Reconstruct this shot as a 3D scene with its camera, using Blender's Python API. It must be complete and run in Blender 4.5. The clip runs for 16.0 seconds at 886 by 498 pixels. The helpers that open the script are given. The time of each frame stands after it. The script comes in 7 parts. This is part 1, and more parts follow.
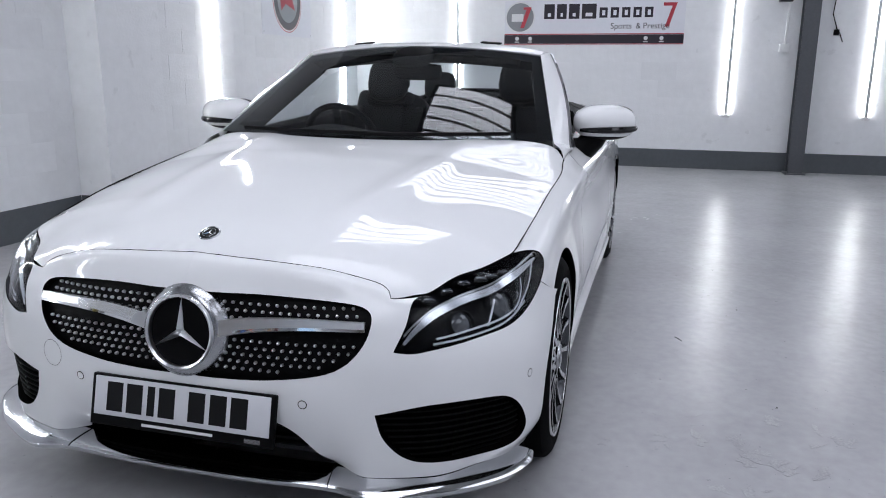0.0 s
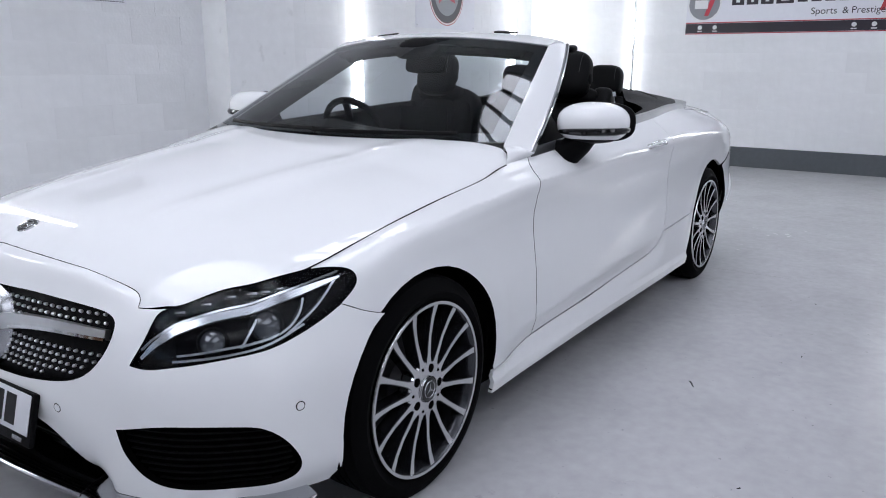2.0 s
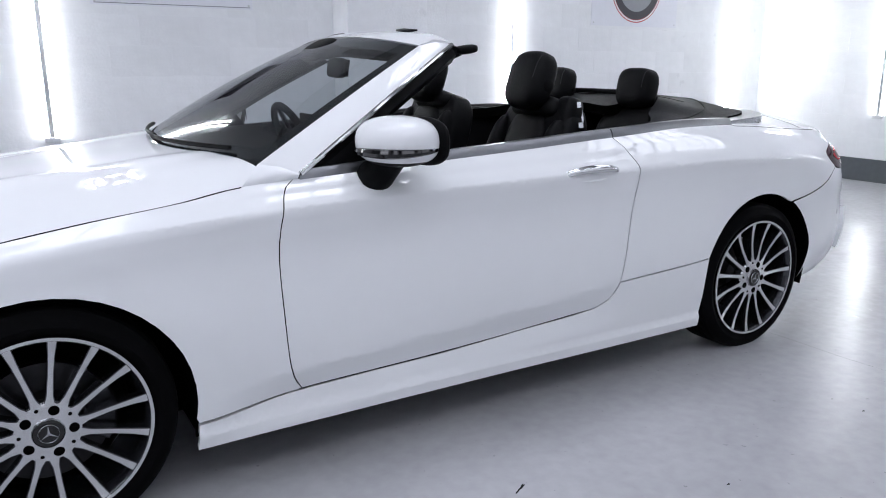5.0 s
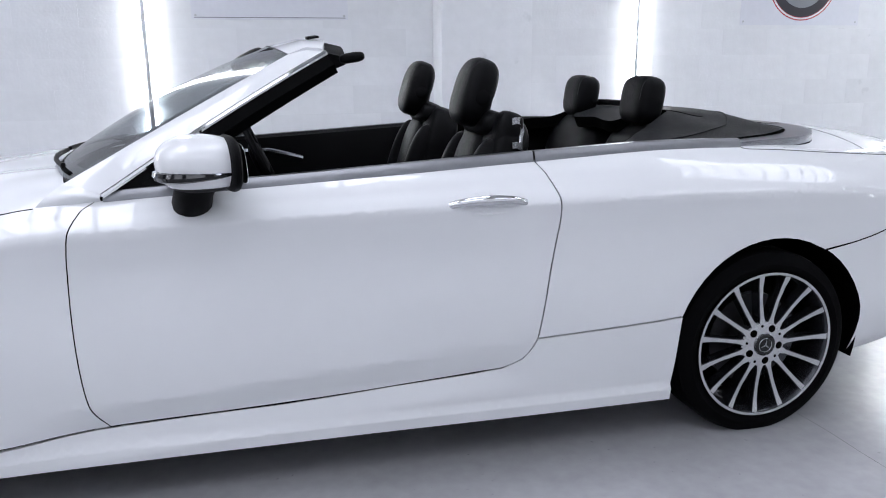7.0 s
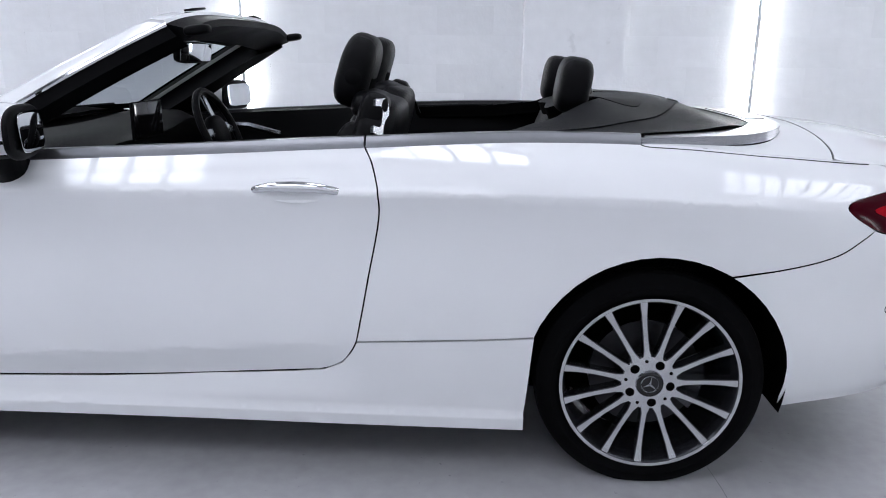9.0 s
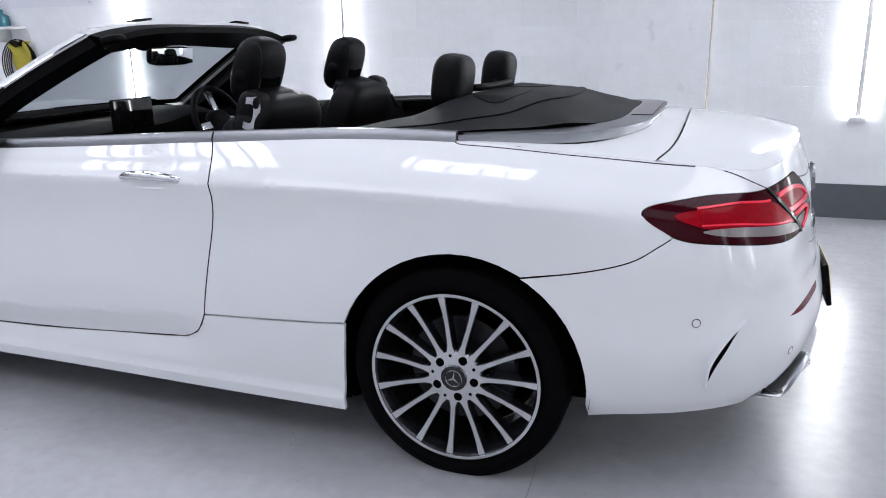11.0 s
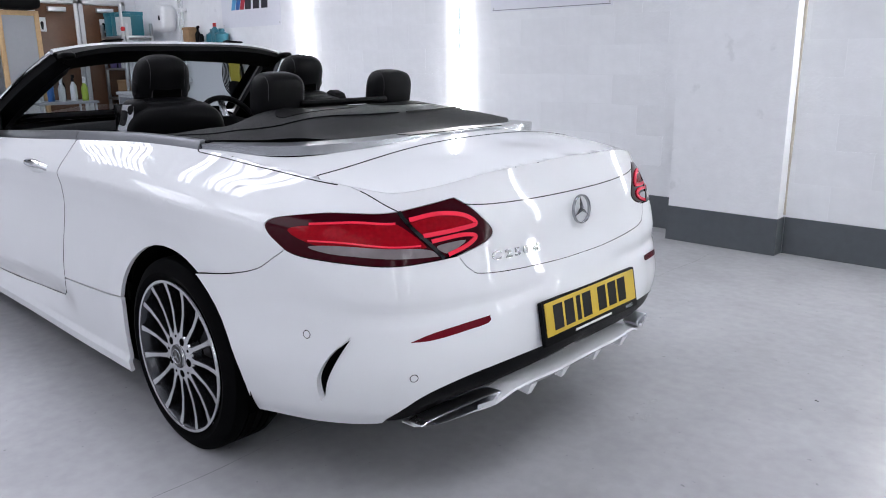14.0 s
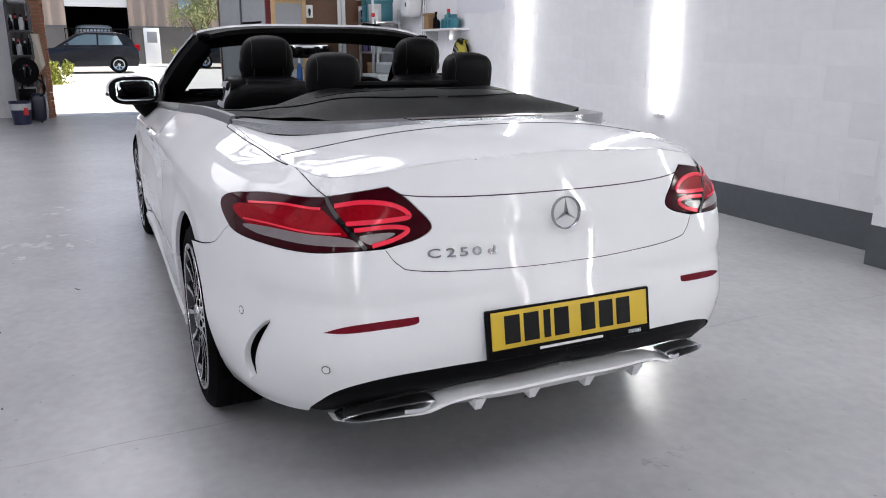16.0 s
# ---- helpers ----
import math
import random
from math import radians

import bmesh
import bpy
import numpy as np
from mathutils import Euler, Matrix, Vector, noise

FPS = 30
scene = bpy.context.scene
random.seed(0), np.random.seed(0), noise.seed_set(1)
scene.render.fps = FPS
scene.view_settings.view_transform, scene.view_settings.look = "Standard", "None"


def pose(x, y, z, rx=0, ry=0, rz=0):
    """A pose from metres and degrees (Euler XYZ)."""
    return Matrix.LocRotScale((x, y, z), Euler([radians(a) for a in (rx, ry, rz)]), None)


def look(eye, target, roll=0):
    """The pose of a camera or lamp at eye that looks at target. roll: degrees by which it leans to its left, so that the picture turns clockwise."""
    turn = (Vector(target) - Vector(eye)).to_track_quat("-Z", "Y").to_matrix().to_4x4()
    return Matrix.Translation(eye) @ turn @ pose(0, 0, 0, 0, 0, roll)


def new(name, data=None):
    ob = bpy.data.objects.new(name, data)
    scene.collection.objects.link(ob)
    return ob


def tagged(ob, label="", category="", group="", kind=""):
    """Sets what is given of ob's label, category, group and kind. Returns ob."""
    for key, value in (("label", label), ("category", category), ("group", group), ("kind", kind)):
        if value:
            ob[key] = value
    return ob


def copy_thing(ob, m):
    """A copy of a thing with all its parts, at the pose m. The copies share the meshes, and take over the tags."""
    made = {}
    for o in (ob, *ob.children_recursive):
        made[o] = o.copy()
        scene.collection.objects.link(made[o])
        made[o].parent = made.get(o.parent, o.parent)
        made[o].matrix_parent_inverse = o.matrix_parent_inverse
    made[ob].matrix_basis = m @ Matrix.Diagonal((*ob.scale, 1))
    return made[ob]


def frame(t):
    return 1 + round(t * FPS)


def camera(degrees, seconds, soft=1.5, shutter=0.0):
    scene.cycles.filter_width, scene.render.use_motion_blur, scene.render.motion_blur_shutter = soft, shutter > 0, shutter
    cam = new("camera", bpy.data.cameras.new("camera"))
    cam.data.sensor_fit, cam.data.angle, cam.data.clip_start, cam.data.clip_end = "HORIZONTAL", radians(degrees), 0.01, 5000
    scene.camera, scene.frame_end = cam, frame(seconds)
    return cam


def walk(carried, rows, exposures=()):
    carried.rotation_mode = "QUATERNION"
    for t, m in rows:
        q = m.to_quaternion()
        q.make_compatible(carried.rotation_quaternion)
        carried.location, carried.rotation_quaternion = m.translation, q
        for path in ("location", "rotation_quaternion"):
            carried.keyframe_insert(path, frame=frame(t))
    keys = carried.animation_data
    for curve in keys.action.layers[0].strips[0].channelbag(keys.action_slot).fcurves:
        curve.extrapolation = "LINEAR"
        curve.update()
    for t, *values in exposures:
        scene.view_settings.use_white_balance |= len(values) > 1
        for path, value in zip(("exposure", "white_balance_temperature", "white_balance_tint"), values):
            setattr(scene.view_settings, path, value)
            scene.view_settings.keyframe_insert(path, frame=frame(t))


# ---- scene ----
cam = camera(61.0, 16.0, 1.0)
PATH = [
    (0, (3.794, 1.131, 1.239), (1.919, 0.61, 0.779), 0.4),
    (0.5, (3.656, 1.413, 1.229), (1.845, 0.706, 0.76), 0.1),
    (1, (3.501, 1.65, 1.235), (1.755, 0.801, 0.756), 0.1),
    (1.5, (3.272, 1.837, 1.233), (1.59, 0.867, 0.751), 0.1),
    (2, (3.081, 2.046, 1.242), (1.473, 0.958, 0.762), 0.2),
    (2.5, (2.884, 2.292, 1.255), (1.364, 1.087, 0.771), 0.3),
    (3, (2.634, 2.421, 1.231), (1.202, 1.113, 0.741), 0.2),
    (3.5, (2.37, 2.543, 1.245), (1.036, 1.137, 0.75), 0.1),
    (4, (2.097, 2.724, 1.258), (0.872, 1.221, 0.767), -0.0),
    (6.5, (0.549, 2.986, 1.258), (-0.086, 1.148, 0.79), -0.2),
    (7, (0.262, 3.013, 1.26), (-0.202, 1.123, 0.799), -0.6),
    (7.5, (-0.076, 3.084, 1.26), (-0.372, 1.161, 0.794), -0.4),
    (8, (-0.36, 3.038, 1.237), (-0.534, 1.105, 0.755), 0.3),
    (10.5, (-1.783, 2.824, 1.271), (-1.249, 0.971, 0.737), -0.9),
    (11, (-2.088, 2.795, 1.276), (-1.422, 0.986, 0.743), -1.1),
    (11.5, (-2.363, 2.663, 1.261), (-1.571, 0.905, 0.73), -1.0),
    (12, (-2.615, 2.566, 1.264), (-1.708, 0.86, 0.746), -0.8),
    (12.5, (-2.94, 2.502, 1.283), (-1.929, 0.851, 0.777), -0.4),
    (13, (-3.17, 2.348, 1.274), (-2.077, 0.748, 0.78), -0.1),
    (13.5, (-3.394, 2.154, 1.274), (-2.202, 0.624, 0.783), -0.3),
    (14, (-3.661, 1.993, 1.273), (-2.338, 0.576, 0.785), -0.5),
    (14.5, (-3.806, 1.836, 1.271), (-2.352, 0.554, 0.781), -0.2),
    (15, (-3.868, 1.606, 1.257), (-2.302, 0.468, 0.755), 0.4),
    (15.5, (-3.936, 1.406, 1.257), (-2.273, 0.42, 0.743), 0.4),
    (16, (-4.085, 1.17, 1.251), (-2.337, 0.346, 0.735), 0.2),
]
EXPOSURES = [(0, 0.42, 6550, 10), (2, 0.58, 6520, 10), (4, 0.66, 6500, 10), (8, 0.84, 6480, 10), (12, 0.90, 6560, 10.5), (14, 0.86, 6620, 11), (16, 0.74, 6950, 12)]
walk(cam, [(t, look(eye, target, roll)) for t, eye, target, roll in PATH], EXPOSURES)

# ---- world, sun, exposure ----
world = bpy.data.worlds.new("world")
scene.world = world
world.use_nodes = True
wn = world.node_tree.nodes
sky = wn.new("ShaderNodeTexSky")
sky.sky_type, sky.sun_disc = "NISHITA", False
sky.sun_elevation, sky.sun_rotation = radians(57), radians(185)
world.node_tree.links.new(sky.outputs[0], wn["Background"].inputs[0])
wn["Background"].inputs[1].default_value = 0.15
sun = new("sun", bpy.data.lights.new("sun", "SUN"))
sun.data.energy, sun.data.angle, sun.data.color = 5.0, radians(0.5), (1.0, 0.95, 0.88)
sun.matrix_world = look((22, -16, 26), (24, 0, 0))
scene.view_settings.exposure = 0.0

CEIL, BACK, RIGHT, LEFT, FRONT = 4.4, -6.75, -3.12, 5.4, 11.8
DEEP = -3.30                                                         # the long wall past its pilaster stands further back
# the panel at x 6.2 and the y 3.9 row are unseen, added as fill
ROOFLIGHTS_AND_FILL = ((-0.70, 0.1, 1.3, 1.2), (2.5, 0.4, 2.4, 2.4), (-4.6, 0.4, 3.0, 2.4), (6.2, 0.6, 3.0, 2.4), (-3.6, 3.9, 3.2, 2.4), (0.6, 3.9, 3.2, 2.4), (4.8, 3.9, 3.2, 2.4))   # x, y, length, width
for rx_, ry_, rl_, rw_ in ROOFLIGHTS_AND_FILL:
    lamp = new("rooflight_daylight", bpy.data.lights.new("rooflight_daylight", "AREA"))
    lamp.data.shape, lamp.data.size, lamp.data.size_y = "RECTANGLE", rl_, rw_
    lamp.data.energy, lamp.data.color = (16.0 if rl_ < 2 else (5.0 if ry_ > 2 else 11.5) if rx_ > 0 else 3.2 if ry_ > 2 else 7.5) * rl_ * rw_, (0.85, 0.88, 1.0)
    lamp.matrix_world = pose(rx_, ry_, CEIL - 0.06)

# ---- materials ----
MATS = {}


def material(name, color, rough=0.5, metal=0.0, coat=0.0, vary=0.06, scale=6.0, bump=0.0, bump_scale=80.0, emit=0.0, rough_vary=0.1, glass=False, spec=0.5, coat_rough=0.03):
    """A procedural surface: colour with stains at two scales, uneven gloss and fine relief."""
    if name in MATS:
        return MATS[name]
    m = MATS[name] = bpy.data.materials.new(name)
    m.use_nodes = True
    n, l = m.node_tree.nodes, m.node_tree.links
    b = n["Principled BSDF"]
    b.inputs["Roughness"].default_value, b.inputs["Metallic"].default_value = rough, metal
    b.inputs["Specular IOR Level"].default_value = spec
    b.inputs["Coat Weight"].default_value, b.inputs["Coat Roughness"].default_value = coat, coat_rough
    b.inputs["Base Color"].default_value = (*color, 1)
    where = n.new("ShaderNodeTexCoord")
    if vary:
        big, fine = n.new("ShaderNodeTexNoise"), n.new("ShaderNodeTexNoise")
        big.inputs["Scale"].default_value, fine.inputs["Scale"].default_value = scale * 0.2, scale * 4
        big.inputs["Detail"].default_value = fine.inputs["Detail"].default_value = 5
        l.new(where.outputs["Object"], big.inputs[0]), l.new(where.outputs["Object"], fine.inputs[0])
        add = n.new("ShaderNodeMath")
        l.new(big.outputs[0], add.inputs[0]), l.new(fine.outputs[0], add.inputs[1])
        ramp = n.new("ShaderNodeMapRange")
        ramp.inputs[1].default_value, ramp.inputs[2].default_value = 0.6, 1.4
        ramp.inputs[3].default_value, ramp.inputs[4].default_value = 1 - vary, 1 + vary
        l.new(add.outputs[0], ramp.inputs[0])
        mul = n.new("ShaderNodeVectorMath")
        mul.operation, mul.inputs[0].default_value = "SCALE", color
        l.new(ramp.outputs[0], mul.inputs["Scale"]), l.new(mul.outputs[0], b.inputs["Base Color"])
        gloss = n.new("ShaderNodeMapRange")
        gloss.inputs[1].default_value, gloss.inputs[2].default_value = 0.3, 0.7
        gloss.inputs[3].default_value, gloss.inputs[4].default_value = rough * (1 - rough_vary), min(1, rough * (1 + rough_vary))
        l.new(big.outputs[0], gloss.inputs[0]), l.new(gloss.outputs[0], b.inputs["Roughness"])
    if bump:
        grain, rel = n.new("ShaderNodeTexNoise"), n.new("ShaderNodeBump")
        grain.inputs["Scale"].default_value, grain.inputs["Detail"].default_value = bump_scale, 6
        rel.inputs["Strength"].default_value, rel.inputs["Distance"].default_value = bump, 0.004
        l.new(where.outputs["Object"], grain.inputs[0]), l.new(grain.outputs[0], rel.inputs["Height"]), l.new(rel.outputs[0], b.inputs["Normal"])
    if emit:
        b.inputs["Emission Color"].default_value, b.inputs["Emission Strength"].default_value = (*color, 1), emit
    if glass:
        b.inputs["Transmission Weight"].default_value, b.inputs["IOR"].default_value = 1.0, 1.45
    return m


PAINT = material("white_car_paint", (0.80, 0.81, 0.82), 0.5, 0, 1.0, 0.008, 4, rough_vary=0.05, spec=0.0, coat_rough=0.012)
BLACK = material("black_plastic", (0.0022, 0.0022, 0.0027), 0.5, spec=0.08, vary=0.15, scale=20, bump=0.1, bump_scale=400)
GLOSS_BLACK = material("gloss_black", (0.006, 0.006, 0.007), 0.08, vary=0)
# near-black for liners; its colour also stands in for shade in gaps and hollows
LINER_SHADE = material("liner_and_hollow_shade", (0.0015, 0.0015, 0.0015), 1.0, vary=0.2, spec=0.02)
STAR = material("star_silver", (0.80, 0.81, 0.83), 0.28, 1.0, vary=0.02)
CHROME = material("chrome", (0.78, 0.79, 0.80), 0.06, 1.0, vary=0.03)
SATIN = material("satin_silver", (0.42, 0.43, 0.45), 0.24, 1.0, vary=0.06)
GREY_RIM = material("grey_rim_paint", (0.05, 0.052, 0.06), 0.25, 0.8, 0.4, vary=0.05)
BELT = material("brushed_trim", (0.27, 0.275, 0.29), 0.33, 1.0, vary=0.06)
CUT_RIM = material("machined_alloy", (0.62, 0.625, 0.64), 0.20, 1.0, vary=0.05)
RUBBER = material("tyre_rubber", (0.0022, 0.0022, 0.0026), 0.8, spec=0.05, vary=0.2, scale=12, bump=0.15, bump_scale=150)
DISC = material("brake_steel", (0.035, 0.035, 0.038), 0.4, 1.0, vary=0.2)
LEATHER = material("black_leather", (0.0028, 0.0028, 0.0034), 0.44, spec=0.10, vary=0.12, scale=18, bump=0.25, bump_scale=330)
STITCH = material("grey_stitching", (0.03, 0.03, 0.033), 0.8)
FABRIC = material("soft_top_vinyl", (0.009, 0.0095, 0.0105), 0.55, spec=0.2, vary=0.15, scale=14, bump=0.4, bump_scale=500)
DASH = material("dashboard_plastic", (0.003, 0.003, 0.0036), 0.6, spec=0.08, vary=0.1, bump=0.2, bump_scale=500)
LENS_RED = material("red_lens", (0.27, 0.0015, 0.007), 0.25, 0, 0.12, vary=0.25, scale=20, spec=0.05)
LENS_DARK = material("dark_red_lens", (0.035, 0.0008, 0.004), 0.10, 0, 0.06, vary=0, spec=0.10)
LENS_BRIGHT = material("bright_red_light_guide", (0.93, 0.03, 0.07), 0.2, 0, 0.2, vary=0, spec=0.2)
LENS_CLEAR = material("ribbed_clear_lens", (0.22, 0.19, 0.195), 0.3, 0.5, 0.1, vary=0.15, scale=12)
LAMP_BLACK = material("headlight_black", (0.003, 0.003, 0.004), 0.15, 0, 0.0, vary=0, spec=0.12)
LAMP_GREY = material("headlight_grey", (0.015, 0.016, 0.019), 0.2, 0.6, 0.3, vary=0.1)
LAMP_GLASS = material("daytime_light_guide", (0.66, 0.68, 0.73), 0.22, 0.9, 0.3, vary=0.12, scale=30)
LAMP_COVER = material("lamp_cover_glass", (0.95, 0.95, 0.95), 0.0, vary=0, glass=True)
PROJECTOR = material("projector_glass", (0.045, 0.05, 0.06), 0.04, 0.3, 1.0, vary=0)
GLASS = material("clear_glass", (0.88, 0.93, 0.92), 0.0, vary=0, glass=True)
MIRROR = material("mirror_glass", (0.75, 0.77, 0.79), 0.02, 1.0, vary=0)
PLATE_WHITE = material("plate_white", (0.60, 0.61, 0.64), 0.45, vary=0.03)
PLATE_YELLOW = material("plate_yellow", (0.62, 0.42, 0.03), 0.45, vary=0.03)
INK = material("black_ink", (0.006, 0.006, 0.007), 0.5, vary=0, spec=0.2)
WALL = material("white_painted_block", (0.80, 0.81, 0.83), 0.55, vary=0.05, scale=3, bump=0.5, bump_scale=45)
GREY_BAND = material("grey_painted_band", (0.085, 0.095, 0.105), 0.4, vary=0.12, scale=5, bump=0.4, bump_scale=45)
CEILING = material("pale_roof_sheet", (0.38, 0.385, 0.40), 0.7, vary=0.1)
STEEL_GREY = material("grey_painted_steel", (0.085, 0.09, 0.10), 0.4, vary=0.15, scale=9, bump=0.1)
TUBE = material("led_tube", (0.93, 0.97, 1.0), 0.4, vary=0, emit=24.0)
ALUMINIUM = material("aluminium", (0.55, 0.56, 0.57), 0.35, 1.0, vary=0.08)
WHITE_PLASTIC = material("white_plastic", (0.72, 0.73, 0.74), 0.35, vary=0.03)
PAPER = material("poster_paper", (0.74, 0.75, 0.80), 0.4, vary=0.03)
BADGE = material("badge_chrome", (0.34, 0.345, 0.36), 0.2, 1.0, vary=0.05)


def clear_pane(m, tint, shine_min):
    """Thin glass: what is behind shows through, the gloss grows at a slant."""
    n, l = m.node_tree.nodes, m.node_tree.links
    n.remove(n["Principled BSDF"])
    see, shine, mix, edge = n.new("ShaderNodeBsdfTransparent"), n.new("ShaderNodeBsdfGlossy"), n.new("ShaderNodeMixShader"), n.new("ShaderNodeLayerWeight")
    curve, scaled = n.new("ShaderNodeMath"), n.new("ShaderNodeMath")
    see.inputs[0].default_value = (*tint, 1)
    shine.inputs["Roughness"].default_value = 0.02
    edge.inputs[0].default_value = 0.5
    curve.operation, curve.inputs[1].default_value = "POWER", 4.5
    scaled.operation, scaled.inputs[1].default_value, scaled.inputs[2].default_value = "MULTIPLY_ADD", 0.8, shine_min
    l.new(edge.outputs["Facing"], curve.inputs[0]), l.new(curve.outputs[0], scaled.inputs[0]), l.new(scaled.outputs[0], mix.inputs[0])
    l.new(see.outputs[0], mix.inputs[1]), l.new(shine.outputs[0], mix.inputs[2])
    l.new(mix.outputs[0], n["Material Output"].inputs[0])


clear_pane(GLASS, (0.52, 0.56, 0.58), 0.045)
clear_pane(LAMP_COVER, (0.92, 0.94, 0.95), 0.012)
# ---- body surface: stations round the car in plan, rows up its flank ----
PLAN_X = (2.225, 2.212, 2.145, 2.04, 1.915, 1.67, 1.42, 1.0, 0.72, 0.0, -0.56, -1.05, -1.42, -1.75, -2.08, -2.30, -2.40, -2.44, -2.452)
PLAN_Y = (0.0, 0.33, 0.60, 0.76, 0.853, 0.897, 0.905, 0.895, 0.893, 0.898, 0.908, 0.912, 0.912, 0.896, 0.838, 0.70, 0.46, 0.22, 0.0)
# every row: height keys and inset keys, as (station, value)
ROWS = (
    (((0, .226), (3, .222), (4.0, .212), (4.5, .20), (6, .19), (7, .165), (11, .165), (12.5, .21), (13.5, .25), (15, .285), (16, .33), (18, .36)),
     ((0, .10), (1.15, .085), (1.55, .012), (2.2, .012), (3, .035), (4.5, .05), (7, .035), (11, .035), (13, .06), (15, .07), (18, .07))),
    (((0, .28), (4, .28), (6, .26), (7, .235), (11, .235), (13, .30), (15, .35), (18, .41)),
     ((0, .04), (1.15, .035), (1.55, .008), (2.2, .006), (3, .012), (4.5, .012), (7, .024), (11, .024), (13, .03), (15, .025), (18, .02))),
    (((0, .40), (4, .40), (7, .36), (11, .38), (13, .43), (15, .46), (18, .50)),
     ((0, .0), (3, .0), (5, .004), (6, .006), (7, .010), (9, .008), (11, .008), (12, .004), (13, .0), (15, .0), (18, .002))),
    (((0, .54), (4, .52), (7, .52), (11, .53), (13, .56), (15, .565), (18, .60)),
     ((0, .004), (3, .004), (4.5, .004), (6, .0), (8, .004), (11, .0), (14, .006), (15, .012), (18, .02))),
    (((0, .655), (3, .61), (5, .63), (7, .68), (11, .70), (13, .70), (14, .69), (15, .665), (16, .655), (18, .665)),
     ((0, .028), (2, .03), (3, .03), (4.5, .025), (6, .018), (8, .015), (9, .014), (11, .008), (14, .01), (15, .02), (16, .03), (18, .04))),
    (((0, .725), (2, .672), (3, .675), (4, .70), (5, .735), (6, .775), (7, .805), (9, .84), (11, .86), (13, .835), (14, .80), (15, .765), (16, .755), (18, .745)),
     ((0, .052), (2, .06), (3, .07), (4, .06), (5, .05), (6, .045), (7, .022), (9, .009), (11, .015), (13, .02), (14, .03), (15, .045), (16, .053), (18, .060))),
    (((0, .757), (1, .742), (2, .693), (3, .715), (4, .735), (5, .772), (6, .815), (7, .866), (8, .885), (9, .912), (11, .945), (12, .935), (13, .91), (14, .87), (15, .838), (16, .85), (18, .85)),
     ((0, .072), (2, .085), (3, .115), (4, .105), (5, .10), (6, .095), (7, .065), (8, .057), (9, .055), (11, .075), (12, .085), (13, .085), (14, .078), (15, .085), (16, .074), (18, .072))),
    (((0, .776), (1, .757), (2, .708), (3, .735), (4, .755), (5, .79), (6, .835), (7, .893), (8, .917), (9, .955), (10, .985), (11, 1.0), (12, .992), (13, .966), (14, .942), (15, .924), (15.6, .936), (16, .951), (16.4, .962), (18, .976)),
     ((0, .095), (2, .11), (3, .155), (4, .145), (5, .135), (6, .125), (7, .10), (8, .095), (9, .10), (10, .115), (11, .165), (12, .20), (13, .20), (14, .17), (15, .135), (16, .112), (18, .118))),
)


def smooth(keys, at):
    """A smooth curve through (place, value) keys, with no overshoot."""
    kx, ky = np.array(keys, float).T
    at = np.clip(np.asarray(at, float), kx[0], kx[-1])
    d = np.diff(ky) / np.diff(kx)
    m = np.zeros(len(kx))
    for i in range(1, len(kx) - 1):
        if d[i - 1] * d[i] > 0:
            w1, w2 = 2 * (kx[i + 1] - kx[i]) + kx[i] - kx[i - 1], kx[i + 1] - kx[i] + 2 * (kx[i] - kx[i - 1])
            m[i] = (w1 + w2) / (w1 / d[i - 1] + w2 / d[i])
    m[0], m[-1] = d[0], d[-1]
    i = np.clip(np.searchsorted(kx, at, side="right") - 1, 0, len(kx) - 2)
    h = kx[i + 1] - kx[i]
    t = (at - kx[i]) / h
    return (ky[i] * (1 + 2 * t) * (1 - t) ** 2 + m[i] * h * t * (1 - t) ** 2 + ky[i + 1] * t * t * (3 - 2 * t) + m[i + 1] * h * t * t * (t - 1))


def spline(keys, at):
    """A Catmull-Rom curve through values at 0, 1, 2, ..."""
    k = np.array(keys, float)
    k = np.concatenate([2 * k[:1] - k[1:2], k, 2 * k[-1:] - k[-2:-1]])
    at = np.asarray(at, float)
    i = np.clip(np.floor(at).astype(int), 0, len(k) - 4)
    t = at - i
    a, b, c, d = k[i], k[i + 1], k[i + 2], k[i + 3]
    return 0.5 * (2 * b + (c - a) * t + (2 * a - 5 * b + 4 * c - d) * t ** 2 + (3 * b - a - 3 * c + d) * t ** 3)


def plan_curve(u):
    # mirrored ends, so that the curve crosses the middle squarely
    px, py = (PLAN_X[1],) + PLAN_X + (PLAN_X[-2],), (-PLAN_Y[1],) + PLAN_Y + (-PLAN_Y[-2],)
    u = np.asarray(u, float) + 1
    return spline(px, u), spline(py, u)


TABLE_U = np.linspace(0, 18, 361)
_px, _py = plan_curve(TABLE_U)
_tx, _ty = np.gradient(_px, TABLE_U), np.gradient(_py, TABLE_U)
_n = np.hypot(_tx, _ty)
PLAN_TABLE = np.stack([_px, _py, _ty / _n * np.where(_n > 0, 1, 1), -_tx / _n], 1)   # place and outward normal
PLAN_TABLE[:, 2:] *= -1 if PLAN_TABLE[180, 3] < 0 else 1
PLAN_TABLE[0, 2:], PLAN_TABLE[-1, 2:] = (1, 0), (-1, 0)
ROW_TABLE = np.array([[smooth(z, TABLE_U), smooth(d, TABLE_U)] for z, d in ROWS])     # row, (height, inset), station
VMAX = len(ROWS) - 1.0


